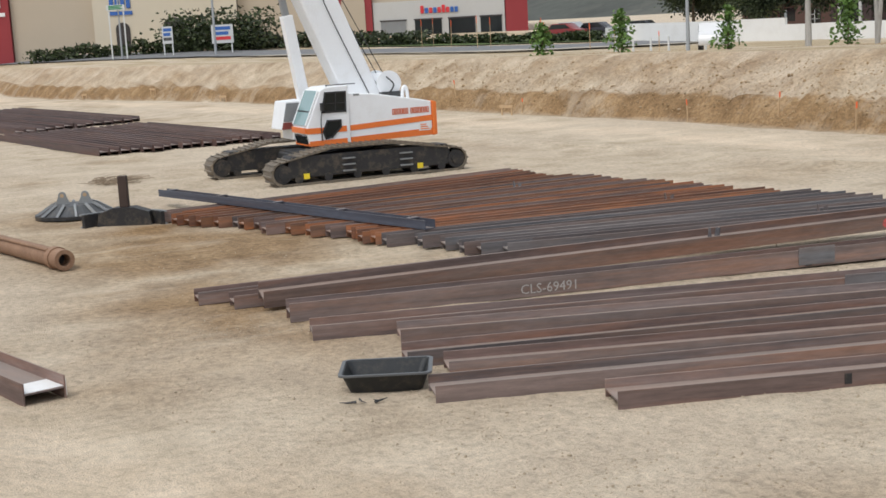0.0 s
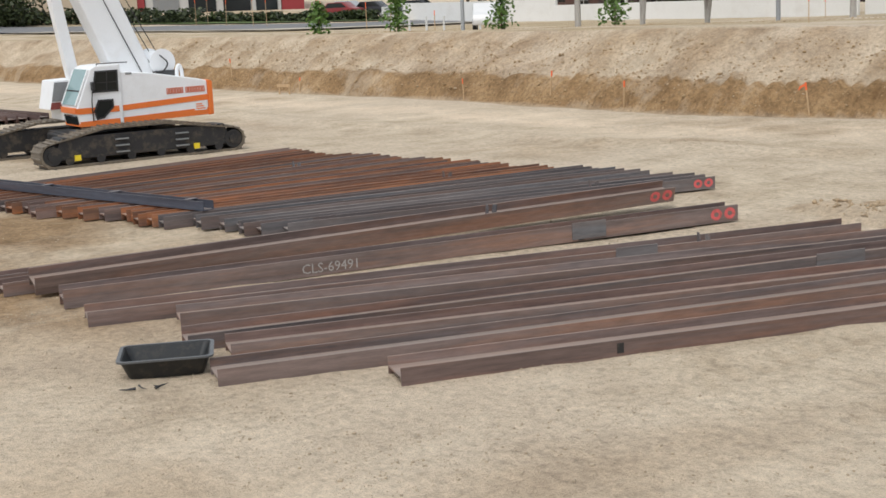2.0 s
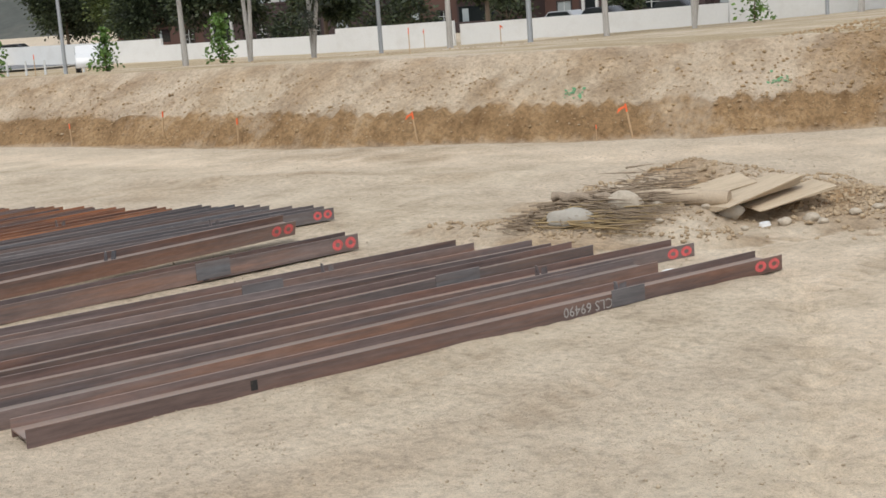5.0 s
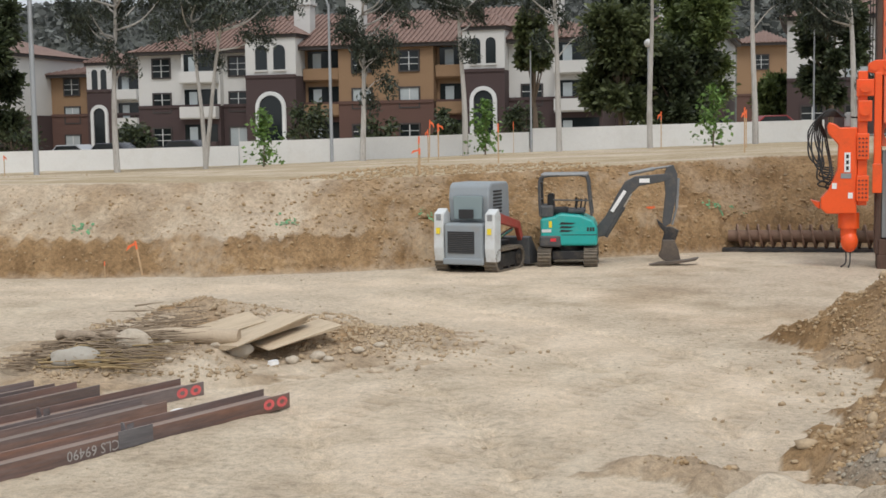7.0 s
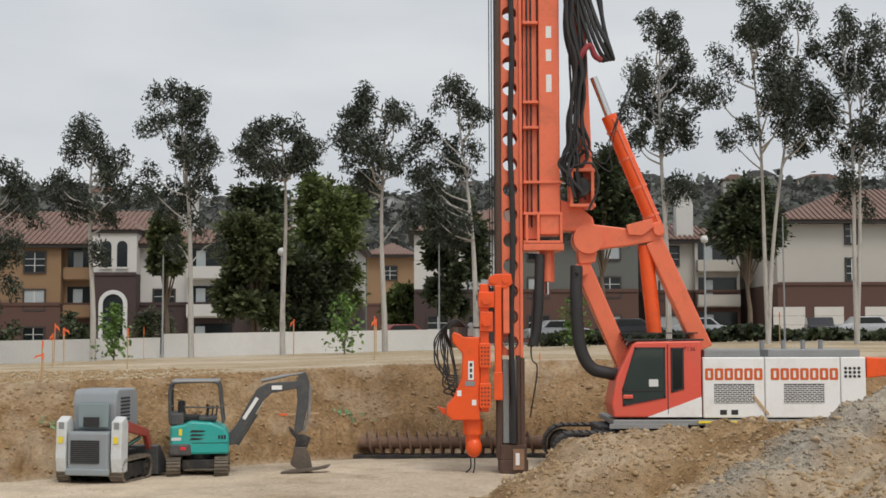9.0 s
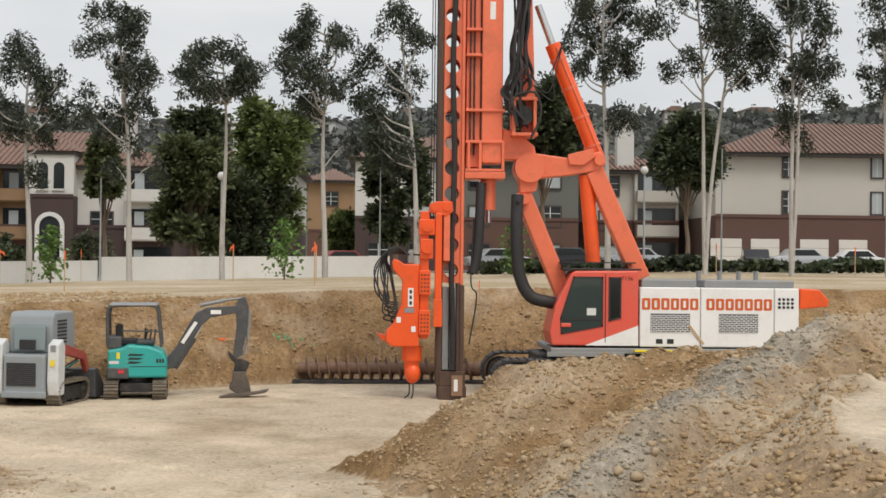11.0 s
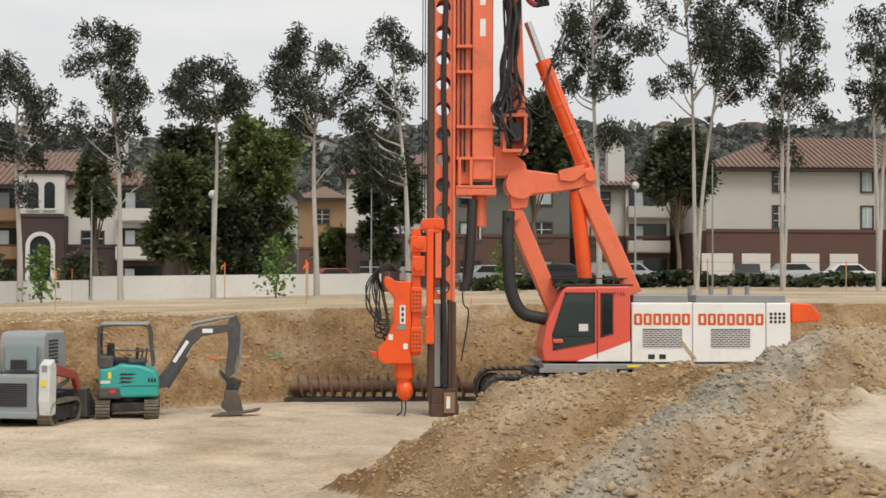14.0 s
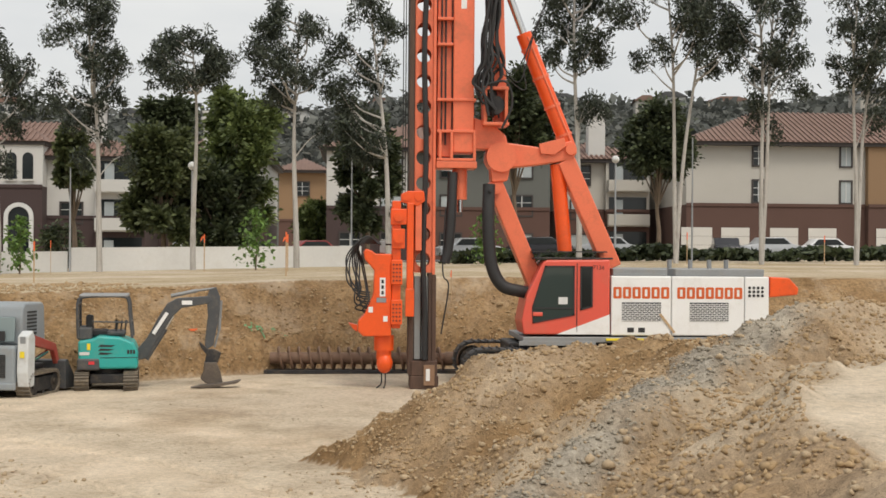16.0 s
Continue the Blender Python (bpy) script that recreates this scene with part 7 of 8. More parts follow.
def pole(x, y, h, r, label, lamp=0):
    z0 = out_z(x, y) - 0.1
    p = empty_thing("street_lamp" if lamp else "utility_pole", pose(x, y, z0), label, "lamp post" if lamp else "pole")
    bm = bmesh.new()
    rod(bm, (0, 0, 0), (0, 0, h), r, r * 0.6, 10)
    smooth(part("pole", bm, GALV, p))
    if lamp == 1:
        bm = bmesh.new()
        tube(bm, curve_pts([(0, 0, h - 0.2), (-0.3, 0, h + 0.7), (-0.9, 0, h + 1.0)], 5), 0.045, 6)
        part("lamp_arm", bm, GALV, p)
        bm = bmesh.new()
        box(bm, -1.4, -0.85, -0.12, 0.12, h + 0.93, h + 1.07, 0.04)
        part("lamp_head", bm, TRIM_WHITE, p)
    if lamp == 2:
        bm = bmesh.new()
        bmesh.ops.create_uvsphere(bm, u_segments=12, v_segments=8, radius=0.22, matrix=Matrix.Translation((0, 0, h + 0.2)))
        smooth(part("globe", bm, TRIM_WHITE, p))


pole(-40.36, 49.67, 14, 0.11, "tall galvanised pole beyond the bank")
pole(-49.8, 38.6, 9, 0.09, "grey pole beside the boundary wall")
pole(-34.6, 53.85, 14, 0.14, "tall galvanised pole beyond the bank")
pole(-22.4, 59.95, 7.6, 0.09, "grey street lamp with a curved arm", 1)
pole(-8.4, 69, 5.2, 0.07, "dark post lamp with a white globe", 2)
pole(14.6, 74, 5.6, 0.07, "dark post lamp with a white globe", 2)
pole(-0.2, 66.8, 6.0, 0.05, "thin white flag pole")
pole(17.2, 67, 6.4, 0.05, "thin white flag pole")
pole(-13.4, 63.5, 5.0, 0.05, "thin grey pole beside the wall")
pole(-118, 38, 11, 0.13, "grey lamp standard beside the road")
pole(-126.3, 31.5, 6, 0.10, "grey signal pole beside the road")


def car(x, y, turn, paint, label):
    z0 = out_z(x, y)
    c = empty_thing("parked_car", pose(x, y, z0, 0, 0, turn), label, "car", "parked cars")
    bm = bmesh.new()
    prism(bm, [(-2.2, 0.35), (-2.25, 0.85), (-1.9, 0.98), (-1.3, 1.02), (-0.8, 1.5), (0.7, 1.52), (1.3, 1.05), (2.1, 0.92), (2.25, 0.6), (2.2, 0.35)], -0.85, 0.85, 0.06)
    body = smooth(part("body", bm, paint, c))
    for y0, y1 in ((-0.865, -0.853), (0.853, 0.865)):
        bm = bmesh.new()
        prism(bm, [(-1.15, 1.03), (-0.75, 1.44), (0.62, 1.45), (1.12, 1.05)], y0, y1)
        part("side_window", bm, GLASS_DARK, body)
    for wx in (-1.4, 1.4):
        for wy in (-0.88, 0.68):
            bm = bmesh.new()
            rod(bm, (wx, wy, 0.33), (wx, wy + 0.2, 0.33), 0.33, seg=16)
            w = part("wheel", bm, RUBBER, c)
            bm = bmesh.new()
            rod(bm, (wx, wy - 0.01, 0.33), (wx, wy + 0.21, 0.33), 0.19, seg=12)
            part("rim", bm, GALV, w)


for x, y, r, m, lab in [(17.6, 92, 10, CAR_SILVER, "silver car parked outside the garages"), (26.0, 92, 80, CAR_DARK, "dark car parked outside the garages"), (28.6, 90, 5, CAR_SILVER, "silver car parked outside the garages"), (33.5, 93, 0, CAR_WHITE, "pale car parked outside the garages"), (39.4, 92, 5, CAR_DARK, "dark car parked outside the garages"),
                      (7.6, 88, 10, CAR_SILVER, "silver car parked behind the rig"), (12.6, 90, 0, CAR_DARK, "dark car parked behind the rig"), (-6.5, 92, 0, CAR_DARK, "dark car parked between the buildings"), (-2.8, 88, 20, CAR_RED, "dark red car parked between the buildings"), (-42, 74, 0, CAR_DARK, "dark car parked behind the wall"), (-37, 74, 0, CAR_DARK, "dark car parked behind the wall"),
                      (-46, 76, 0, CAR_SILVER, "silver car parked behind the wall"), (-104.5, 66.8, 30, CAR_RED, "red car in the far car park"), (-107.5, 69.5, 30, CAR_SILVER, "silver car in the far car park"), (-104, 70, 30, CAR_DARK, "dark car in the far car park"), (-101, 73, 30, CAR_DARK, "dark car in the far car park"), (-58.5, 47.2, -40, CAR_WHITE, "white car passing beyond the bank")]:
    car(x, y, r, m, lab)


def bushes(name, x0, y0, x1, y1, h, w, n, seed, leaf, label):
    rn = np.random.RandomState(seed)
    f = rn.uniform(0, 1, n)
    x, y = x0 + (x1 - x0) * f, y0 + (y1 - y0) * f
    hump = 0.7 + 0.3 * np.sin(f * 40 + seed) * np.sin(f * 17)
    z = np.array([out_z(a, b) for a, b in zip(np.linspace(x0, x1, 12), np.linspace(y0, y1, 12))])
    zz = np.interp(f, np.linspace(0, 1, 12), z)
    c = np.stack([x + rn.normal(size=n) * w * 0.4, y + rn.normal(size=n) * w * 0.4, zz + rn.uniform(0.02, 1, n) ** 0.7 * h * hump], -1)
    ob = leaf_cards(name, c, rn.uniform(0.12, 0.28, n), leaf, None, seed, 0.1, 0.7)
    tagged(ob, label, "hedge", kind="stuff")


bushes("hedge", -141, 26, -123, 44, 1.7, 1.2, 3500, 1, HEDGE, "clipped dark hedge along the road")
bushes("hedge", -128, 42, -112, 56, 1.6, 1.8, 4200, 2, LEAF_DARK, "dark shrubs in front of the shops")
bushes("hedge", -132, 38, -121, 44, 4.4, 2.6, 4500, 3, HEDGE, "olive shrubs in front of the shops")
bushes("hedge", -112, 57, -98, 66, 1.0, 1.2, 3000, 4, HEDGE, "low hedge in front of the shops")
bushes("hedge", 5, 70, 44, 70, 0.85, 1.0, 7000, 6, LEAF_DARK, "dark hedge in front of the parked cars")


def strip(name, pts, w, material, label, lift=0.03):
    """A level strip laid along the ground."""
    bm = bmesh.new()
    prev = None
    pts = [Vector(p) for p in curve_pts([(a, b, 0) for a, b in pts], 8)]
    for i, p in enumerate(pts):
        d = (pts[min(i + 1, len(pts) - 1)] - pts[max(0, i - 1)]).normalized()
        o = Vector((-d.y, d.x, 0)) * w / 2
        row = []
        for k in range(5):
            q = p + o * (1 - k / 2)
            row.append(bm.verts.new((q.x, q.y, out_z(q.x, q.y) + lift)))
        if prev:
            for k in range(4):
                bm.faces.new((prev[k], prev[k + 1], row[k + 1], row[k]))
        prev = row
    bmesh.ops.recalc_face_normals(bm, faces=bm.faces[:])
    tagged(part(name, bm, material), label, name, kind="structure")


strip("road", [(-175, 22), (-135, 32), (-112, 42), (-98, 52), (-88, 62), (-82, 90)], 9, ROAD, "grey asphalt road beyond the bank", 0.12)
strip("pavement", [(-108, 37), (-95, 46), (-85, 56), (-78, 72)], 2.0, CONCRETE, "pale concrete pavement beside the road", 0.15)
strip("lawn", [(-117, 53), (-105, 61), (-96, 70)], 6, GRASS, "green lawn verge in front of the shops", 0.1)
strip("car_park", [(3, 88), (20, 89), (48, 89)], 12, ROAD, "grey asphalt in front of the garages", 0.08)


def sign_board(x, y, w, h, z, face, label):
    z0 = out_z(x, y)
    s = empty_thing("sign_board", pose(x, y, z0, 0, 0, 66), label, "sign")
    for dx in (-w * 0.4, w * 0.4):
        bm = bmesh.new()
        box(bm, dx - 0.06, dx + 0.06, 0, 0.1, -0.2, z)
        part("post", bm, TRIM_WHITE, s)
    bm = bmesh.new()
    box(bm, -w / 2, w / 2, -0.06, -0.005, z, z + h, 0.01)
    part("board", bm, TRIM_WHITE, s)
    for k, m in enumerate(face):
        bm = bmesh.new()
        box(bm, -w * 0.38, w * (0.38 - 0.1 * (k % 2)), -0.08, -0.062, z + h * (0.72 - 0.27 * k), z + h * (0.9 - 0.27 * k))
        part("writing_bar", bm, m, s)


sign_board(-120.3, 39.5, 2.0, 1.7, 1.0, [SIGN_BLUE, SIGN_BLUE, SIGN_RED], "white bank notice board beside the road")
sign_board(-124.5, 35.5, 1.0, 1.6, 1.2, [SIGN_BLUE, SIGN_BLUE, DARK_GREY], "small white and blue notice board")
sign_board(-126, 31.2, 1.7, 0.5, 4.6, [SIGN_GREEN, SIGN_GREEN, SIGN_GREEN], "green street name board on a pole")
sign_board(-93.5, 65.7, 3.0, 0.8, 0.45, [GALV, GALV, GALV], "faint grey lettered wall sign")


# distant hill with scrub and houses
def hill():
    hx = np.linspace(-700, 520, 150)
    hy = np.linspace(0, 1, 22)
    gxh, gyh = np.meshgrid(hx, hy)
    ridge = np.interp(gxh, [-700, -450, -260, -150, -90, -20, 30, 90, 160, 260, 520], [40, 46, 48, 46, 45, 45, 52, 50, 52, 49, 34]) + 5 * fbm(gxh, gyh * 0, 60, 4, 90)
    prof = np.sin(np.clip(gyh, 0, 1) * np.pi / 2) ** 1.3
    z = 1.0 + ridge * prof + 2.0 * fbm(gxh, gyh * 200, 22, 4, 91) * prof
    y = 230 + 210 * gyh
    n, m = gxh.shape
    v = np.stack([gxh, y, z], -1).reshape(-1, 3)
    ii = np.arange(n * m).reshape(n, m)
    f = np.stack([ii[:-1, :-1], ii[:-1, 1:], ii[1:, 1:], ii[1:, :-1]], -1).reshape(-1, 4)
    ob = mesh_np("hillside", v, f, HILL_GREEN)
    smooth(ob)
    tagged(ob, "distant scrub-covered hillside under a grey sky", "hill", kind="structure")
    rn = np.random.RandomState(9)
    k = 9000
    px, u = rn.uniform(-520, 260, k), rn.uniform(0.25, 1.0, k) ** 0.8
    pr = np.interp(px, hx, ridge[0])
    pz = 1.0 + pr * np.sin(u * np.pi / 2) ** 1.3
    c0 = np.stack([px, 230 + 210 * u, pz], -1)
    rad = rn.uniform(1.0, 3.4, k)
    cs = np.repeat(c0, 7, 0) + rn.normal(size=(k * 7, 3)) * np.repeat(rad, 7)[:, None] * [0.6, 0.6, 0.5] + np.array([0, 0, 1.0])
    ob = leaf_cards("hill_scrub", cs, np.repeat(rad, 7) * rn.uniform(0.3, 0.6, k * 7), HILL_LEAF, None, 11, 0.1, 0.8)
    tagged(ob, "scrub and trees over the far hillside, with haze greyed into their colour", "scrub", kind="stuff")
    for i, x in enumerate((-150, -118, -96, -70, -38, -20, 8, 30, 52, 66, 84, 98, 120, 150)):
        uu = 0.86 + 0.13 * math.sin(i * 2.3)
        zz = 1.0 + float(np.interp(x, hx, ridge[0])) * math.sin(uu * math.pi / 2) ** 1.3
        hs = empty_thing("hill_house", pose(x, 230 + 210 * uu - 5, zz, 0, 0, 10 * math.sin(i)), "small pale house on the far hill", "house", "houses on the hill")
        w = 5 + 2 * math.sin(i * 1.7)
        bm = bmesh.new()
        box(bm, -w, w, -3, 5, -3, 3.0)
        part("wall", bm, (STUCCO_PALE, STUCCO_CREAM, STUCCO_WHITE)[i % 3], hs)
        bm = bmesh.new()
        prism(bm, [(-w - 0.6, 3.01), (w + 0.6, 3.01), (w * 0.4, 4.6), (-w * 0.4, 4.6)], -3.6, 5.6)
        part("roof", bm, (ROOF_TILE, DARK_GREY)[i % 2], hs)
        for k in range(3):
            bm = bmesh.new()
            box(bm, -w * 0.75 + k * w * 0.55, -w * 0.4 + k * w * 0.55, -3.08, -3.01, 0.6, 2.0)
            part("window", bm, GLASS_DARK, hs)


# leaf colours greyed and lightened to paint in the haze of distance
HILL_LEAF = leaf_material("hazed_scrub_leaves", (0.055, 0.06, 0.056), (0.12, 0.127, 0.114))
hill()

# ---- stones, debris and small things in the pit ----
ICO = [(0, 0, 1), (0.894, 0, 0.447), (0.276, 0.851, 0.447), (-0.724, 0.526, 0.447), (-0.724, -0.526, 0.447), (0.276, -0.851, 0.447), (0.724, 0.526, -0.447), (-0.276, 0.851, -0.447), (-0.894, 0, -0.447), (-0.276, -0.851, -0.447), (0.724, -0.526, -0.447), (0, 0, -1)]
ICO_F = [(0, 1, 2), (0, 2, 3), (0, 3, 4), (0, 4, 5), (0, 5, 1), (1, 6, 2), (2, 7, 3), (3, 8, 4), (4, 9, 5), (5, 10, 1), (6, 7, 2), (7, 8, 3), (8, 9, 4), (9, 10, 5), (10, 6, 1), (11, 7, 6), (11, 8, 7), (11, 9, 8), (11, 10, 9), (11, 6, 10)]


def stones(name, x, y, size, seed, label, material=None, sink=0.35, z=None):
    """Loose stones lying on the ground, one mesh of many."""
    rn = np.random.RandomState(seed)
    n = len(x)
    if z is None:
        z = land(np.asarray(x, float), np.asarray(y, float))[0]
    v = np.array(ICO)[None] * (1 + rn.uniform(-0.45, 0.35, (n, 12, 1)))
    v = v * (np.asarray(size)[:, None, None] * rn.uniform(0.65, 1.25, (n, 1, 3)))
    a = rn.uniform(0, 6.28, n)
    c, s = np.cos(a)[:, None], np.sin(a)[:, None]
    vx, vy = v[..., 0] * c - v[..., 1] * s, v[..., 0] * s + v[..., 1] * c
    vz = v[..., 2] * 0.75
    out = np.stack([vx + np.asarray(x)[:, None], vy + np.asarray(y)[:, None], vz + (z + np.asarray(size) * (0.75 - sink * 1.2))[:, None]], -1).reshape(-1, 3)
    f = (np.array(ICO_F)[None] + (np.arange(n) * 12)[:, None, None]).reshape(-1, 3)
    me = bpy.data.meshes.new(name)
    me.vertices.add(len(out))
    me.vertices.foreach_set("co", out.astype(np.float32).ravel())
    me.loops.add(f.size)
    me.loops.foreach_set("vertex_index", f.astype(np.int32).ravel())
    me.polygons.add(len(f))
    me.polygons.foreach_set("loop_start", np.arange(0, f.size, 3, dtype=np.int32))
    me.update(calc_edges=True)
    me.materials.append(material or STONE)
    return tagged(new(name, me), label, "stones", kind="stuff")


def scatter(n, seed, x0, x1, y0, y1, keep):
    rn = np.random.RandomState(seed)
    x, y = rn.uniform(x0, x1, n), rn.uniform(y0, y1, n)
    z, moist, gravel, straw, packed = land(x, y)
    k = keep(x, y, z, moist, gravel, rn.uniform(0, 1, n))
    return x[k], y[k], rn


CLOD = plain("earth_clod", (0.36, 0.250, 0.137), 0.95, 0, 0.3, 3, 25, 0.5)
PEBBLE = plain("pale_pebble", (0.44, 0.36, 0.262), 0.95, 0, 0.25, 3, 25, 0.3)
SPOIL_STONE = plain("spoil_stone", (0.42, 0.318, 0.205), 0.95, 0, 0.25, 3, 25, 0.4)
GREY_STONE = plain("grey_stone", (0.335, 0.295, 0.232), 0.92, 0, 0.22, 3, 25, 0.5)
x, y, rn = scatter(48000, 1, -1.5, 13, 9, 27, lambda x, y, z, m, g, u: (z > 0.16) & (g < 0.25) & (m > 0.3))
stones("spoil_clods", x, y, 0.012 + 0.085 * rn.beta(1, 6, len(x)), 2, "brown clods and stones on the spoil heaps", CLOD, 0.6)
x, y, rn = scatter(5200, 3, -2.5, 13, 8, 25, lambda x, y, z, m, g, u: (z > 0.12) & (m > 0.25))
stones("spoil_stones", x, y, 0.022 + 0.11 * rn.beta(1, 6, len(x)), 4, "rounded stones on the spoil heaps", SPOIL_STONE, 0.55)
x, y, rn = scatter(26000, 5, -0.5, 9, 8, 21, lambda x, y, z, m, g, u: (g > 0.15) & (u < g + 0.25))
stones("gravel_streak", x, y, 0.012 + 0.06 * rn.beta(1, 6, len(x)), 6, "grey gravel streak down the spoil heap", GREY_STONE)
x, y, rn = scatter(2600, 7, -3.2, 5, 7.5, 21, lambda x, y, z, m, g, u: (z < 0.25) & (u < np.exp(-np.clip(-(x - (1.2 - (y - 12) * 0.12)), 0, 9) / 0.7)))
stones("toe_stones", x, y, 0.015 + 0.065 * rn.beta(1, 4, len(x)), 8, "loose cobbles at the foot of the heaps", SPOIL_STONE)
x, y, rn = scatter(42000, 9, -60, 16, 26, 43, lambda x, y, z, m, g, u: (z > 0.05) & (z < 1.95) & (u < 0.8))
stones("bank_stones", x, y, 0.016 + 0.085 * rn.beta(1, 6, len(x)), 10, "small stones in the cut bank", CLOD, 0.5)
x, y, rn = scatter(7000, 23, -14, 16, 30, 43, lambda x, y, z, m, g, u: (z > 0.05) & (z < 2.4))
stones("bank_stones", x, y, 0.03 + 0.12 * rn.beta(1, 6, len(x)), 24, "brown clods and stones in the dug bank", CLOD, 0.5)
x, y, rn = scatter(9000, 19, -60, 16, 26, 43, lambda x, y, z, m, g, u: (z > 0.25) & (z < 2.1))
stones("bank_stones", x, y, 0.016 + 0.07 * rn.beta(1, 5, len(x)), 20, "pale stones set in the cut bank", SPOIL_STONE, 0.5)
x, y, rn = scatter(5000, 11, -30, 3, 4.5, 31, lambda x, y, z, m, g, u: (z < 0.1) & (u < 0.7))
stones("pit_pebbles", x, y, 0.006 + 0.03 * rn.beta(1, 8, len(x)), 12, "scattered pebbles on the pit floor", PEBBLE)
x, y, rn = scatter(16000, 27, -17, -1, 3, 10, lambda x, y, z, m, g, u: (z < 0.25) & (u < 0.25 + 0.9 * np.clip(fbm(x, y, 1.1, 4, 98) * 3, 0, 1)))
stones("pit_pebbles", x, y, 0.005 + 0.024 * rn.beta(1, 7, len(x)), 28, "scattered crumbs of earth on the pit floor", PEBBLE)
x, y, rn = scatter(60000, 17, -24, 3, 8, 31, lambda x, y, z, m, g, u: (z < 0.22) & (u < 0.10 * np.clip(fbm(x, y, 1.3, 4, 95) * 4 - 0.5, 0, 1) + 0.12 * np.exp(-((np.hypot(x + 24, y - 3) - 24.9 + 0.5 * fbm(x, y, 5, 3, 96)) / 0.3) ** 2) + 0.12 * np.exp(-((np.hypot(x + 24, y - 3) - 29.4 + 0.5 * fbm(x, y, 5, 3, 97)) / 0.35) ** 2)))
stones("loose_clods", x, y, 0.008 + 0.045 * rn.beta(1, 6, len(x)), 18, "loose clods of tan earth thrown up by tracks", PEBBLE)
x, y, rn = scatter(5200, 13, -13, -5, 16, 23, lambda x, y, z, m, g, u: (z > 0.08))
stones("rubble_stones", x, y, 0.015 + 0.075 * rn.beta(1, 5, len(x)), 14, "rubble and cobbles round the brush pile", SPOIL_STONE)
x, y, rn = scatter(2600, 15, -9, -4, 16.5, 23, lambda x, y, z, m, g, u: u < np.exp(-((x + 6.6) ** 2 + (y - 19.8) ** 2) / 1.6))
stones("cobble_spill", x, y, 0.02 + 0.06 * rn.beta(1, 4, len(x)), 16, "spill of cobbles beside the boards", SPOIL_STONE)


def twigs(name, x0, x1, y0, y1, n, length, seed, material, label, turn, spread, lift=0.25):
    rn = random.Random(seed)
    bm = bmesh.new()
    for k in range(n):
        x, y = rn.uniform(x0, x1), rn.uniform(y0, y1)
        z = height(x, y)
        a = radians(turn + rn.gauss(0, spread))
        ln = length * rn.uniform(0.4, 1.2)
        d = Vector((math.cos(a), math.sin(a), rn.uniform(-0.05, 0.10)))
        p = Vector((x, y, z + rn.uniform(0.02, lift)))
        side = Vector((-d.y, d.x, 0)) * rn.uniform(-0.15, 0.15) * ln
        tube(bm, [p, p + d * ln * 0.5 + side, p + d * ln], rn.uniform(0.006, 0.017), 4, 0.003)
    tagged(part(name, bm, material), label, "brush", kind="stuff")


twigs("brush_pile", -11.6, -9.4, 16.7, 18.0, 420, 0.8, 1, BRUSH, "tangled dry brush heaped on rubble", 8, 26, 0.18)
twigs("brush_pile", -10.9, -9.6, 16.4, 17.2, 110, 0.9, 2, HAY, "yellow dry reeds in the brush heap", 10, 12, 0.14)
twigs("brush_pile", -10.8, -9.5, 18.4, 19.6, 60, 0.6, 3, BRUSH, "dry roots over the rubble", 60, 80, 0.3)
twigs("dry_tuft", -35.6, -34.4, 7.7, 8.7, 120, 0.5, 4, BRUSH, "dry brush tuft on the pit floor", 40, 60, 0.12)
twigs("dry_tuft", -11.35, -11.15, 4.75, 4.95, 4, 0.15, 5, BLACK, "dark scrap twigs on the ground", 40, 90, 0.05)


def lump(name, x, y, size, squash, seed, material, label, category, turn=0.0):
    rn = random.Random(seed)
    bm = bmesh.new()
    bmesh.ops.create_icosphere(bm, subdivisions=3, radius=1.0)
    for v in bm.verts:
        k = 1 + 0.22 * noise.noise(v.co * 1.4 + Vector((seed, 0, 0))) + 0.08 * noise.noise(v.co * 4)
        v.co = v.co * k
        v.co.x *= size[0]
        v.co.y *= size[1]
        v.co.z *= size[2]
    ob = smooth(part(name, bm, material))
    ob.matrix_world = pose(x, y, height(x, y) + size[2] * squash, 0, 0, turn)
    return tagged(ob, label, category)


lump("concrete_lump", -10.25, 16.75, (0.40, 0.21, 0.16), 0.55, 3, plain("pale_plaster", (0.38, 0.35, 0.30), 0.9, 0, 0.1, 2, 25, 0.3, DIRTY, 0.5), "pale broken concrete lump in the rubble", "rubble", 15)
lump("boulder", -8.3, 18.05, (0.21, 0.17, 0.14), 0.6, 4, CONCRETE, "rounded tan boulder beside a log", "boulder")
lump("boulder", -9.65, 17.35, (0.28, 0.2, 0.17), 0.9, 6, STONE, "grey boulder on the brush heap", "boulder")
for i, (x, y, s) in enumerate([(-8.6, 17.9, 0.12), (-8.35, 18.0, 0.14), (-7.5, 18.2, 0.16), (-7.25, 18.6, 0.18), (-7.0, 18.4, 0.12), (-9.2, 17.5, 0.13), (-7.9, 17.7, 0.09), (-6.7, 18.9, 0.14), (-6.5, 19.3, 0.13), (-8.9, 17.0, 0.1)]):
    lump("cobble", x, y, (s * 0.68, s * 0.55, s * 0.42), 0.6, 20 + i, STONE, "rounded cobble in the rubble", "stone")
bm = bmesh.new()
tube(bm, curve_pts([(0, 0, 0), (0.6, 0.03, 0.03), (1.6, 0.0, 0.0)], 6), 0.115, 14, 0.125)
ob = smooth(part("log", bm, plain("pale_log", (0.45, 0.36, 0.26), 0.9, 0, 0.15, 3, 30, 0.3, (0.25, 0.18, 0.12), 0.5)))
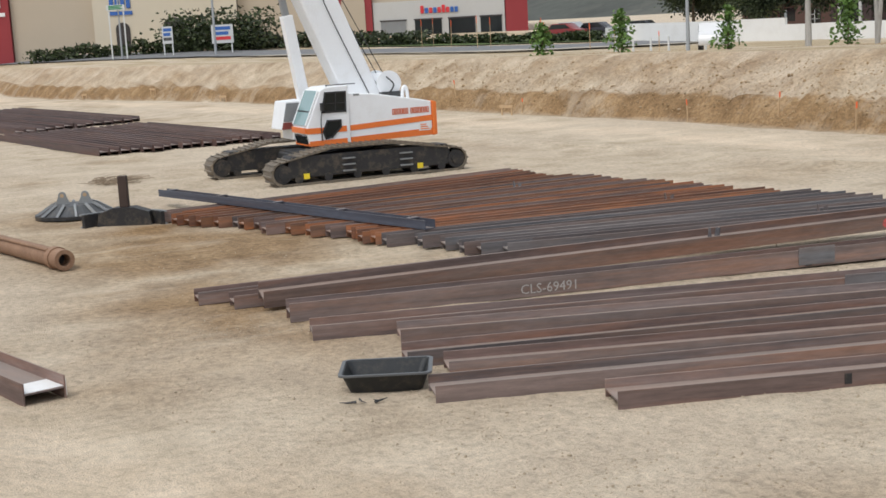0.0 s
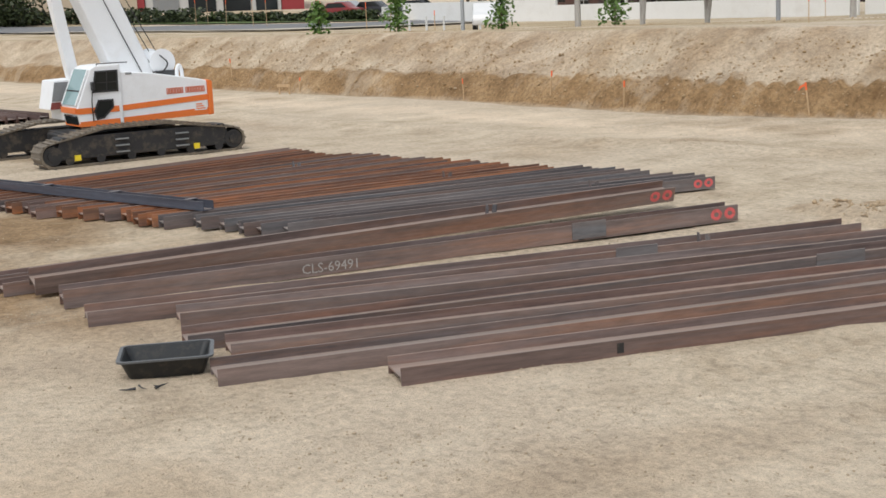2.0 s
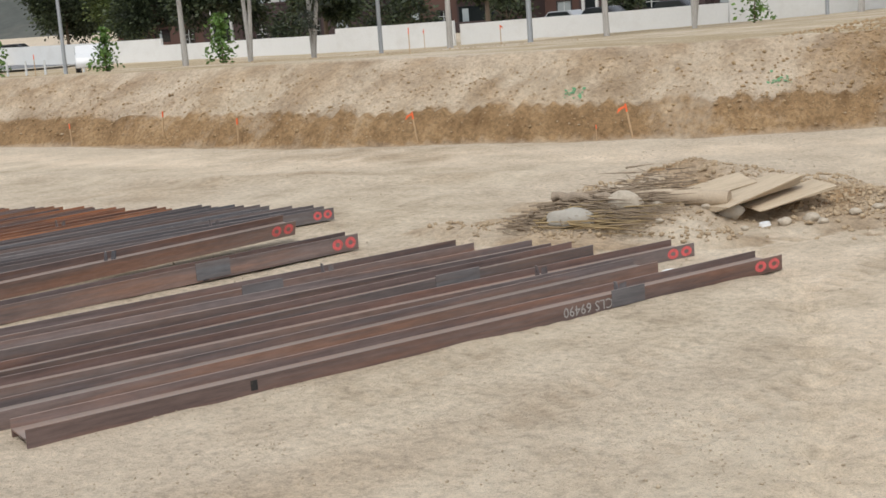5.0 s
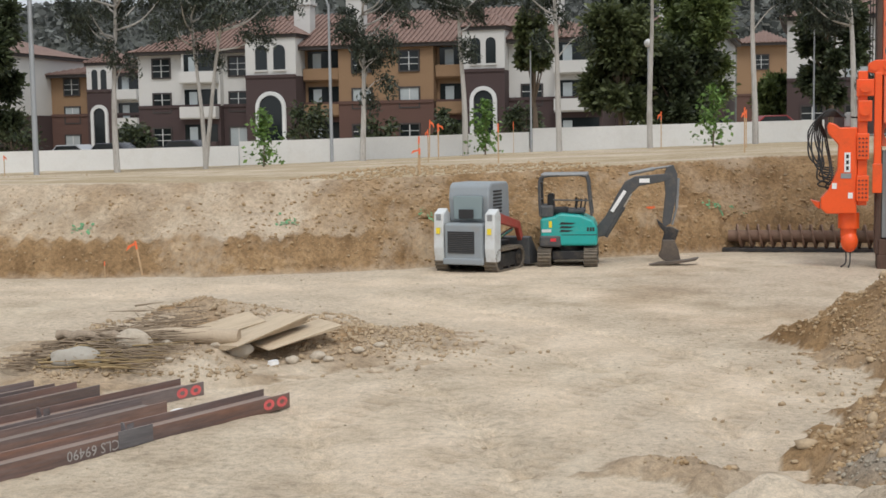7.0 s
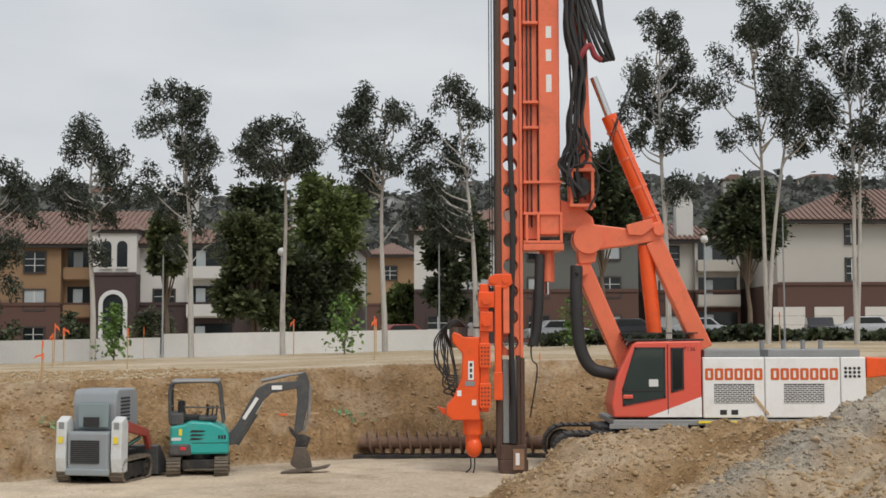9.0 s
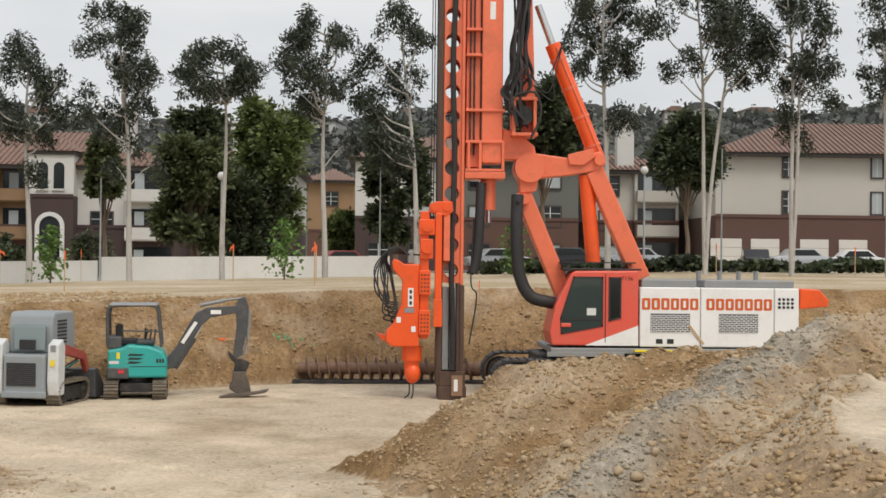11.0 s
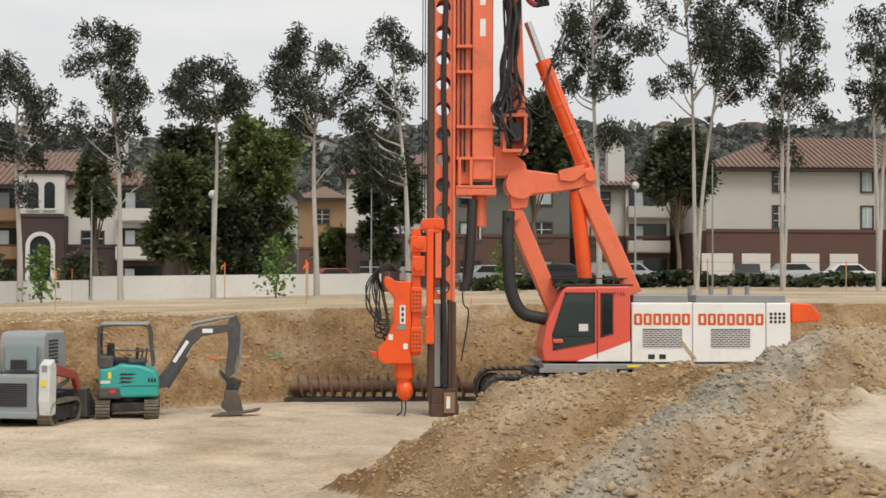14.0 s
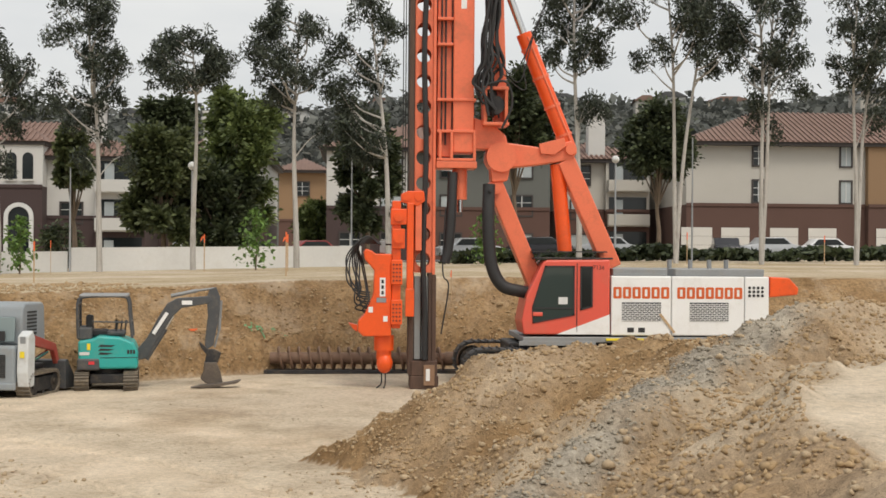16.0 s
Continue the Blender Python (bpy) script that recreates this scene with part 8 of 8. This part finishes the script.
ob.matrix_world = pose(-9.85, 17.75, height(-9.0, 17.8) + 0.08, 0, 0, 10)
tagged(ob, "pale bare log lying in the rubble", "log")
bm = bmesh.new()
tube(bm, [(0.12 * k, 0.03 * math.sin(k), 0.015 * math.sin(1.7 * k)) for k in range(14)], 0.085, 12, 0.07)
for v in bm.verts:
    v.co += Vector((0, 0, 0.05)) * noise.noise(v.co * 6)
ob = part("log", bm, LOG)
ob.matrix_world = pose(-11.0, 17.5, height(-10.4, 17.5) + 0.10, 0, 0, -4)
tagged(ob, "dark rotten log on the brush heap", "log")


def sheet(x, y, z, w, l, tx, ty, tz, seed):
    bm = bmesh.new()
    box(bm, -w / 2, w / 2, -l / 2, l / 2, -0.009, 0.009, 0.003)
    ob = part("plywood_sheet", bm, PLYWOOD)
    ob.matrix_world = pose(x, y, z, tx, ty, tz)
    tagged(ob, "weathered plywood sheet stacked on the rubble", "plywood sheet", "plywood sheets on the rubble")


hp = max(height(-8.3 + 0.3 * k, 18.5 + 0.3 * k) for k in range(-2, 4))
for k in range(5):
    sheet(-8.30 + 0.03 * k, 18.60 - 0.02 * k, hp + 0.05 + 0.022 * k, 0.80, 1.5, 10 + 0.5 * k, -2 - 0.5 * k, -34 + 1.8 * k, k)
sheet(-8.96, 18.62, hp + 0.11, 0.70, 1.45, 11, 6, -42, 7)
sheet(-9.02, 18.56, hp + 0.085, 0.70, 1.4, 11, 7, -39, 8)
sheet(-7.66, 18.78, hp + 0.05, 0.60, 1.3, 10, 4, -33, 9)
sheet(-7.69, 18.75, hp + 0.028, 0.60, 1.3, 9, 4, -35, 10)
for x, y, r in ((-7.62, 14.75, 0.11), (-7.70, 17.95, 0.09)):
    bm = bmesh.new()
    rod(bm, (0, 0, 0), (0, 0, 0.05), r, r * 0.85, 18)
    ob = part("bucket_lid", bm, WHITE)
    ob.matrix_world = pose(x, y, height(x, y) + 0.02, 6, -5, 0)
    tagged(ob, "white plastic lid lying on the ground", "lid")

# black mixing tub
tub = empty_thing("mixing_tub", pose(-11.74, 5.27, height(-11.74, 5.27), 0, 0, 62) @ Matrix.Diagonal((0.94, 0.94, 0.86, 1)), "black plastic mixing tub on the ground", "tub")
bm = bmesh.new()


def rounded(w, l, r, z, n=5):
    pts = []
    for cx, cy, a0 in ((w - r, l - r, 0), (-w + r, l - r, 90), (-w + r, -l + r, 180), (w - r, -l + r, 270)):
        for k in range(n + 1):
            a = radians(a0 + 90 * k / n)
            pts.append((cx + r * math.cos(a), cy + r * math.sin(a), z))
    return pts


def loft(bm, rings):
    vs = [[bm.verts.new(p) for p in r] for r in rings]
    for a, b in zip(vs, vs[1:]):
        n = len(a)
        for k in range(n):
            bm.faces.new((a[k], a[(k + 1) % n], b[(k + 1) % n], b[k]))
    bm.faces.new(vs[0][::-1])
    bm.faces.new(vs[-1])
    bmesh.ops.recalc_face_normals(bm, faces=bm.faces[:])


loft(bm, [rounded(0.38, 0.25, 0.07, 0.0), rounded(0.455, 0.33, 0.07, 0.215), rounded(0.44, 0.315, 0.065, 0.216), rounded(0.365, 0.235, 0.06, 0.02)])
part("tub_shell", bm, plain("black_plastic", (0.012, 0.014, 0.016), 0.4, 0, 0.2, 4, 40, 0.05, DIRTY, 0.15), tub)
bm = bmesh.new()
ring0, ring1 = rounded(0.49, 0.36, 0.08, 0.21), rounded(0.452, 0.328, 0.07, 0.21)
a = [bm.verts.new(p) for p in ring0]
b = [bm.verts.new(p) for p in ring1]
c = [bm.verts.new((p[0], p[1], 0.232)) for p in ring0]
d = [bm.verts.new((p[0], p[1], 0.232)) for p in ring1]
for k in range(len(a)):
    j = (k + 1) % len(a)
    for q in ((a[k], a[j], c[j], c[k]), (c[k], c[j], d[j], d[k]), (d[k], d[j], b[j], b[k]), (b[k], b[j], a[j], a[k])):
        bm.faces.new(q)
bmesh.ops.recalc_face_normals(bm, faces=bm.faces[:])
part("rim", bm, plain("grey_plastic_rim", (0.10, 0.105, 0.11), 0.45), tub, "dusty grey rolled rim")

# rusty drill pipe
pipe = empty_thing("drill_pipe", pose(-25.6, 3.4, 0.16, 0, 0, 10.4), "rusty mud-caked drill pipe on the ground", "pipe")
bm = bmesh.new()
rod(bm, (0, 0, 0), (3.75, 0, 0), 0.155, seg=20)
smooth(part("pipe_body", bm, PIPE_RUST, pipe))
bm = bmesh.new()
n = 20
for x0, x1, ro, ri in ((3.7, 3.85, 0.19, 0.10), (3.85, 4.12, 0.17, 0.10)):
    ra = [[bm.verts.new((x, r * math.cos(2 * math.pi * k / n), r * math.sin(2 * math.pi * k / n))) for k in range(n)] for x, r in ((x0, ri), (x0, ro), (x1, ro), (x1, ri))]
    for i in range(4):
        p, q = ra[i], ra[(i + 1) % 4]
        for k in range(n):
            bm.faces.new((p[k], p[(k + 1) % n], q[(k + 1) % n], q[k]))
bmesh.ops.recalc_face_normals(bm, faces=bm.faces[:])
smooth(part("pipe_collar", bm, PIPE_RUST, pipe))
bm = bmesh.new()
rod(bm, (0.2, -0.12, 0.15), (3.7, -0.1, 0.14), 0.03, seg=8)
part("side_pipe", bm, PIPE_RUST, pipe)
bm = bmesh.new()
rod(bm, (3.6, 0, 0), (3.86, 0, 0), 0.11, seg=16)
part("bore", bm, BLACK, pipe)

# lifting cone with two eyes
cone_ob = empty_thing("lifting_frame", pose(-28.5, 5.8, 0.02, 0, 0, 65), "dark steel lifting frame with two eyes", "lifting frame")
bm = bmesh.new()
rod(bm, (0, 0, 0.0), (0, 0, 0.07), 0.85, 0.85, 12)
part("base_ring", bm, BLACK, cone_ob)
bm = bmesh.new()
rod(bm, (0, 0, 0.071), (0, 0, 0.26), 0.74, 0.42, 12)
part("cone_shell", bm, DARK_GREY, cone_ob)
for k in range(12):
    a = 2 * math.pi * (k + 0.5) / 12
    bm = bmesh.new()
    beam(bm, (0.80 * math.cos(a), 0.80 * math.sin(a), 0.06), (0.44 * math.cos(a), 0.44 * math.sin(a), 0.28), 0.05, 0.05)
    part("rib", bm, GREY_STEEL, cone_ob)
for s in (-0.24, 0.24):
    bm = bmesh.new()
    pts = [(s - 0.16, 0.25), (s - 0.08, 0.42)] + [(s + 0.08 * math.cos(t), 0.44 + 0.08 * math.sin(t)) for t in [math.pi - math.pi * k / 8 for k in range(9)]] + [(s + 0.08, 0.42), (s + 0.16, 0.25)]
    prism(bm, pts, -0.03, 0.03)
    eye = part("lifting_eye", bm, GREY_STEEL, cone_ob)
    bm = bmesh.new()
    rod(bm, (s, -0.034, 0.44), (s, 0.034, 0.44), 0.04, seg=12)
    part("eye_hole", bm, STAKE, eye)

# curved casing form with an upright post
form = empty_thing("casing_form", pose(-26.1, 6.25, 0.0, 0, 0, 242), "curved black steel form with an upright post", "steel form")
bm = bmesh.new()
pts_o, pts_i = [], []
for k in range(17):
    a = radians(30 + 120 * k / 16)
    pts_o.append((0.95 * math.cos(a), -0.95 * math.sin(a) + 0.55))
    pts_i.append((0.88 * math.cos(a), -0.88 * math.sin(a) + 0.55))
for k in range(16):
    prism(bm, [pts_o[k], pts_o[k + 1], pts_i[k + 1], pts_i[k]], 0.0, 0.26, 0, "z")
shell = part("curved_plate", bm, BLACK, form)
for z in (0.0, 0.24):
    bm = bmesh.new()
    for k in range(16):
        f = 1.06
        prism(bm, [(pts_o[k][0] * f, (pts_o[k][1] - 0.55) * f + 0.55), (pts_o[k + 1][0] * f, (pts_o[k + 1][1] - 0.55) * f + 0.55), pts_o[k + 1], pts_o[k]], z, z + 0.03, 0, "z")
    part("rim_flange", bm, GREY_STEEL, shell)
bm = bmesh.new()
prism(bm, [(-0.55, 0.0), (-0.5, 0.26), (-0.2, 0.36), (0.2, 0.36), (0.5, 0.26), (0.55, 0.0)], -0.32, 0.02)
part("top_plate", bm, BLACK, form)
bm = bmesh.new()
box(bm, -0.085, 0.085, -0.22, -0.05, 0.361, 0.98, 0.01)
part("post", bm, plain("dark_rusty_post", (0.055, 0.035, 0.028), 0.7, 0.1), form, "dark rusty square post")


def stake(x, y, h, lean, flag, seed):
    s = empty_thing("survey_stake", pose(x, y, height(x, y) - 0.05, 0, lean, seed * 40), "wooden survey stake with orange painted top", "stake", "survey stakes")
    bm = bmesh.new()
    prism(bm, [(-0.022, 0.0), (0.022, 0.0), (0.022, h * 0.78), (-0.022, h * 0.78)], -0.01, 0.01)
    part("shaft", bm, STAKE, s)
    bm = bmesh.new()
    prism(bm, [(-0.024, h * 0.781), (0.024, h * 0.781), (0.024, h), (-0.024, h)], -0.012, 0.012)
    top = part("painted_top", bm, FLUO, s)
    if flag:
        bm = bmesh.new()
        prism(bm, [(-0.03, h * 0.96), (-0.20, h * 0.92), (-0.26, h * 0.80), (-0.12, h * 0.88), (-0.03, h * 0.90)], -0.004, 0.004)
        part("ribbon", bm, FLUO, top)


STAKES = [(-21.7, 27.95, 0.9, -9, 1), (-16.05, 29.45, 0.95, -10, 1), (-27.98, 27.5, 0.85, 2, 0), (-16.9, 29.1, 0.45, 0, 1), (-35.6, 27.5, 0.8, 6, 0), (-46.0, 27.3, 0.6, -4, 0), (-52, 27.5, 0.8, 3, 0), (-31.4, 27.7, 0.8, -6, 0),
          (-26.3, 33.8, 0.9, 0, 0), (-12.1, 40.1, 1.1, 2, 0), (-10.7, 35.6, 0.8, 0, 1), (-14.2, 48.4, 1.3, 0, 1), (-14.6, 51.2, 1.5, 3, 1), (-17.2, 58.8, 1.8, -2, 1), (-18.0, 63.2, 1.7, 0, 1), (-10.5, 44.3, 1.4, 0, 0), (-12.8, 56.9, 1.5, 1, 1),
          (-6.65, 59.2, 1.7, 0, 1), (-2.4, 46.5, 1.6, 0, 0), (-2.83, 56.1, 1.6, 0, 1), (3.0, 41.4, 1.0, 0, 1), (15.2, 60.1, 1.5, 0, 0), (21.9, 60.8, 1.4, 0, 0), (-60.9, 45.2, 1.2, 0, 0), (-70, 56, 1.3, 0, 0),
          (-104, 52, 2.6, 0, 0), (-103, 52.6, 2.8, 0, 0), (-100.5, 53, 2.5, 3, 0), (-97, 53.6, 2.8, 0, 0), (-95.5, 54, 2.6, 0, 0), (-89.7, 55.3, 2.5, 0, 1), (-88, 54.5, 2.2, 0, 1), (-81, 54, 2.0, 0, 0), (-75, 52, 1.8, 0, 0), (-31, 46, 0.9, 0, 1), (-38, 50, 1.0, 0, 1)]
for i, (x, y, h, lean, flag) in enumerate(STAKES):
    stake(x, y, h, lean, flag, i)


def lath_rail(x, y, w, h):
    r = empty_thing("batter_board", pose(x, y, height(x, y) - 0.05, 0, 0, 20), "small wooden batter board at the bank toe", "batter board", "batter boards")
    for dx in (-w / 2, w / 2):
        bm = bmesh.new()
        box(bm, dx - 0.03, dx + 0.03, 0, 0.03, 0, h)
        part("leg", bm, STAKE, r)
    bm = bmesh.new()
    box(bm, -w / 2 - 0.08, w / 2 + 0.08, -0.03, -0.002, h - 0.12, h)
    part("rail", bm, STAKE, r)


for x, y in ((-46.2, 26.7), (-62, 26.4), (-77, 25.0), (-87, 23.5), (-97, 21.2), (-55.5, 26.8)):
    lath_rail(x, y, 0.5, 0.45)


def spray(x, y, w, seed):
    """Green sprayed patches on the bank's face, following its surface."""
    rn = random.Random(seed)
    bm = bmesh.new()
    for k in range(22):
        px, py = x + rn.gauss(0, w * 0.3), y + rn.gauss(0, 0.10)
        r = rn.uniform(0.015, 0.042)
        pts = []
        for q in range(7):
            a = 2 * math.pi * q / 7
            ax, ay = px + r * 1.3 * math.cos(a) * rn.uniform(0.6, 1.2), py + r * math.sin(a) * rn.uniform(0.6, 1.2)
            pts.append((ax, ay))
        top = [bm.verts.new((a, b - 0.012, height(a, b) + 0.022)) for a, b in pts]
        bm.faces.new(top)
    bmesh.ops.recalc_face_normals(bm, faces=bm.faces[:])
    tagged(part("spray_mark", bm, GREEN_SPRAY), "green sprayed survey mark on the bank", "paint mark", kind="stuff")


for i, (x, y) in enumerate([(-18.12, 30.05), (-13.24, 32.0), (-9.96, 33.7), (-2.86, 38.66), (-2.22, 39.33)]):
    spray(x, y, 0.45, i)
s = empty_thing("wooden_lath", pose(-4.4, 37.6, 1.25, 0, 88, 10), "loose wooden lath with orange paint on the bank", "lath")
bm = bmesh.new()
box(bm, -0.03, 0.03, -0.01, 0.01, 0, 0.9)
part("shaft", bm, STAKE, s)
bm = bmesh.new()
box(bm, -0.032, 0.032, -0.012, 0.012, -0.3, -0.001)
part("painted_end", bm, FLUO, s)
# white bollards by the road
for k in range(6):
    p = empty_thing("bollard", pose(-72 + 1.2 * k, 50 + 0.5 * k, out_z(-72 + 1.2 * k, 50) - 0.1), "short white traffic bollard", "bollard", "white bollards")
    bm = bmesh.new()
    rod(bm, (0, 0, 0), (0, 0, 0.95), 0.08, 0.06, 10)
    part("post", bm, TRIM_WHITE, p)
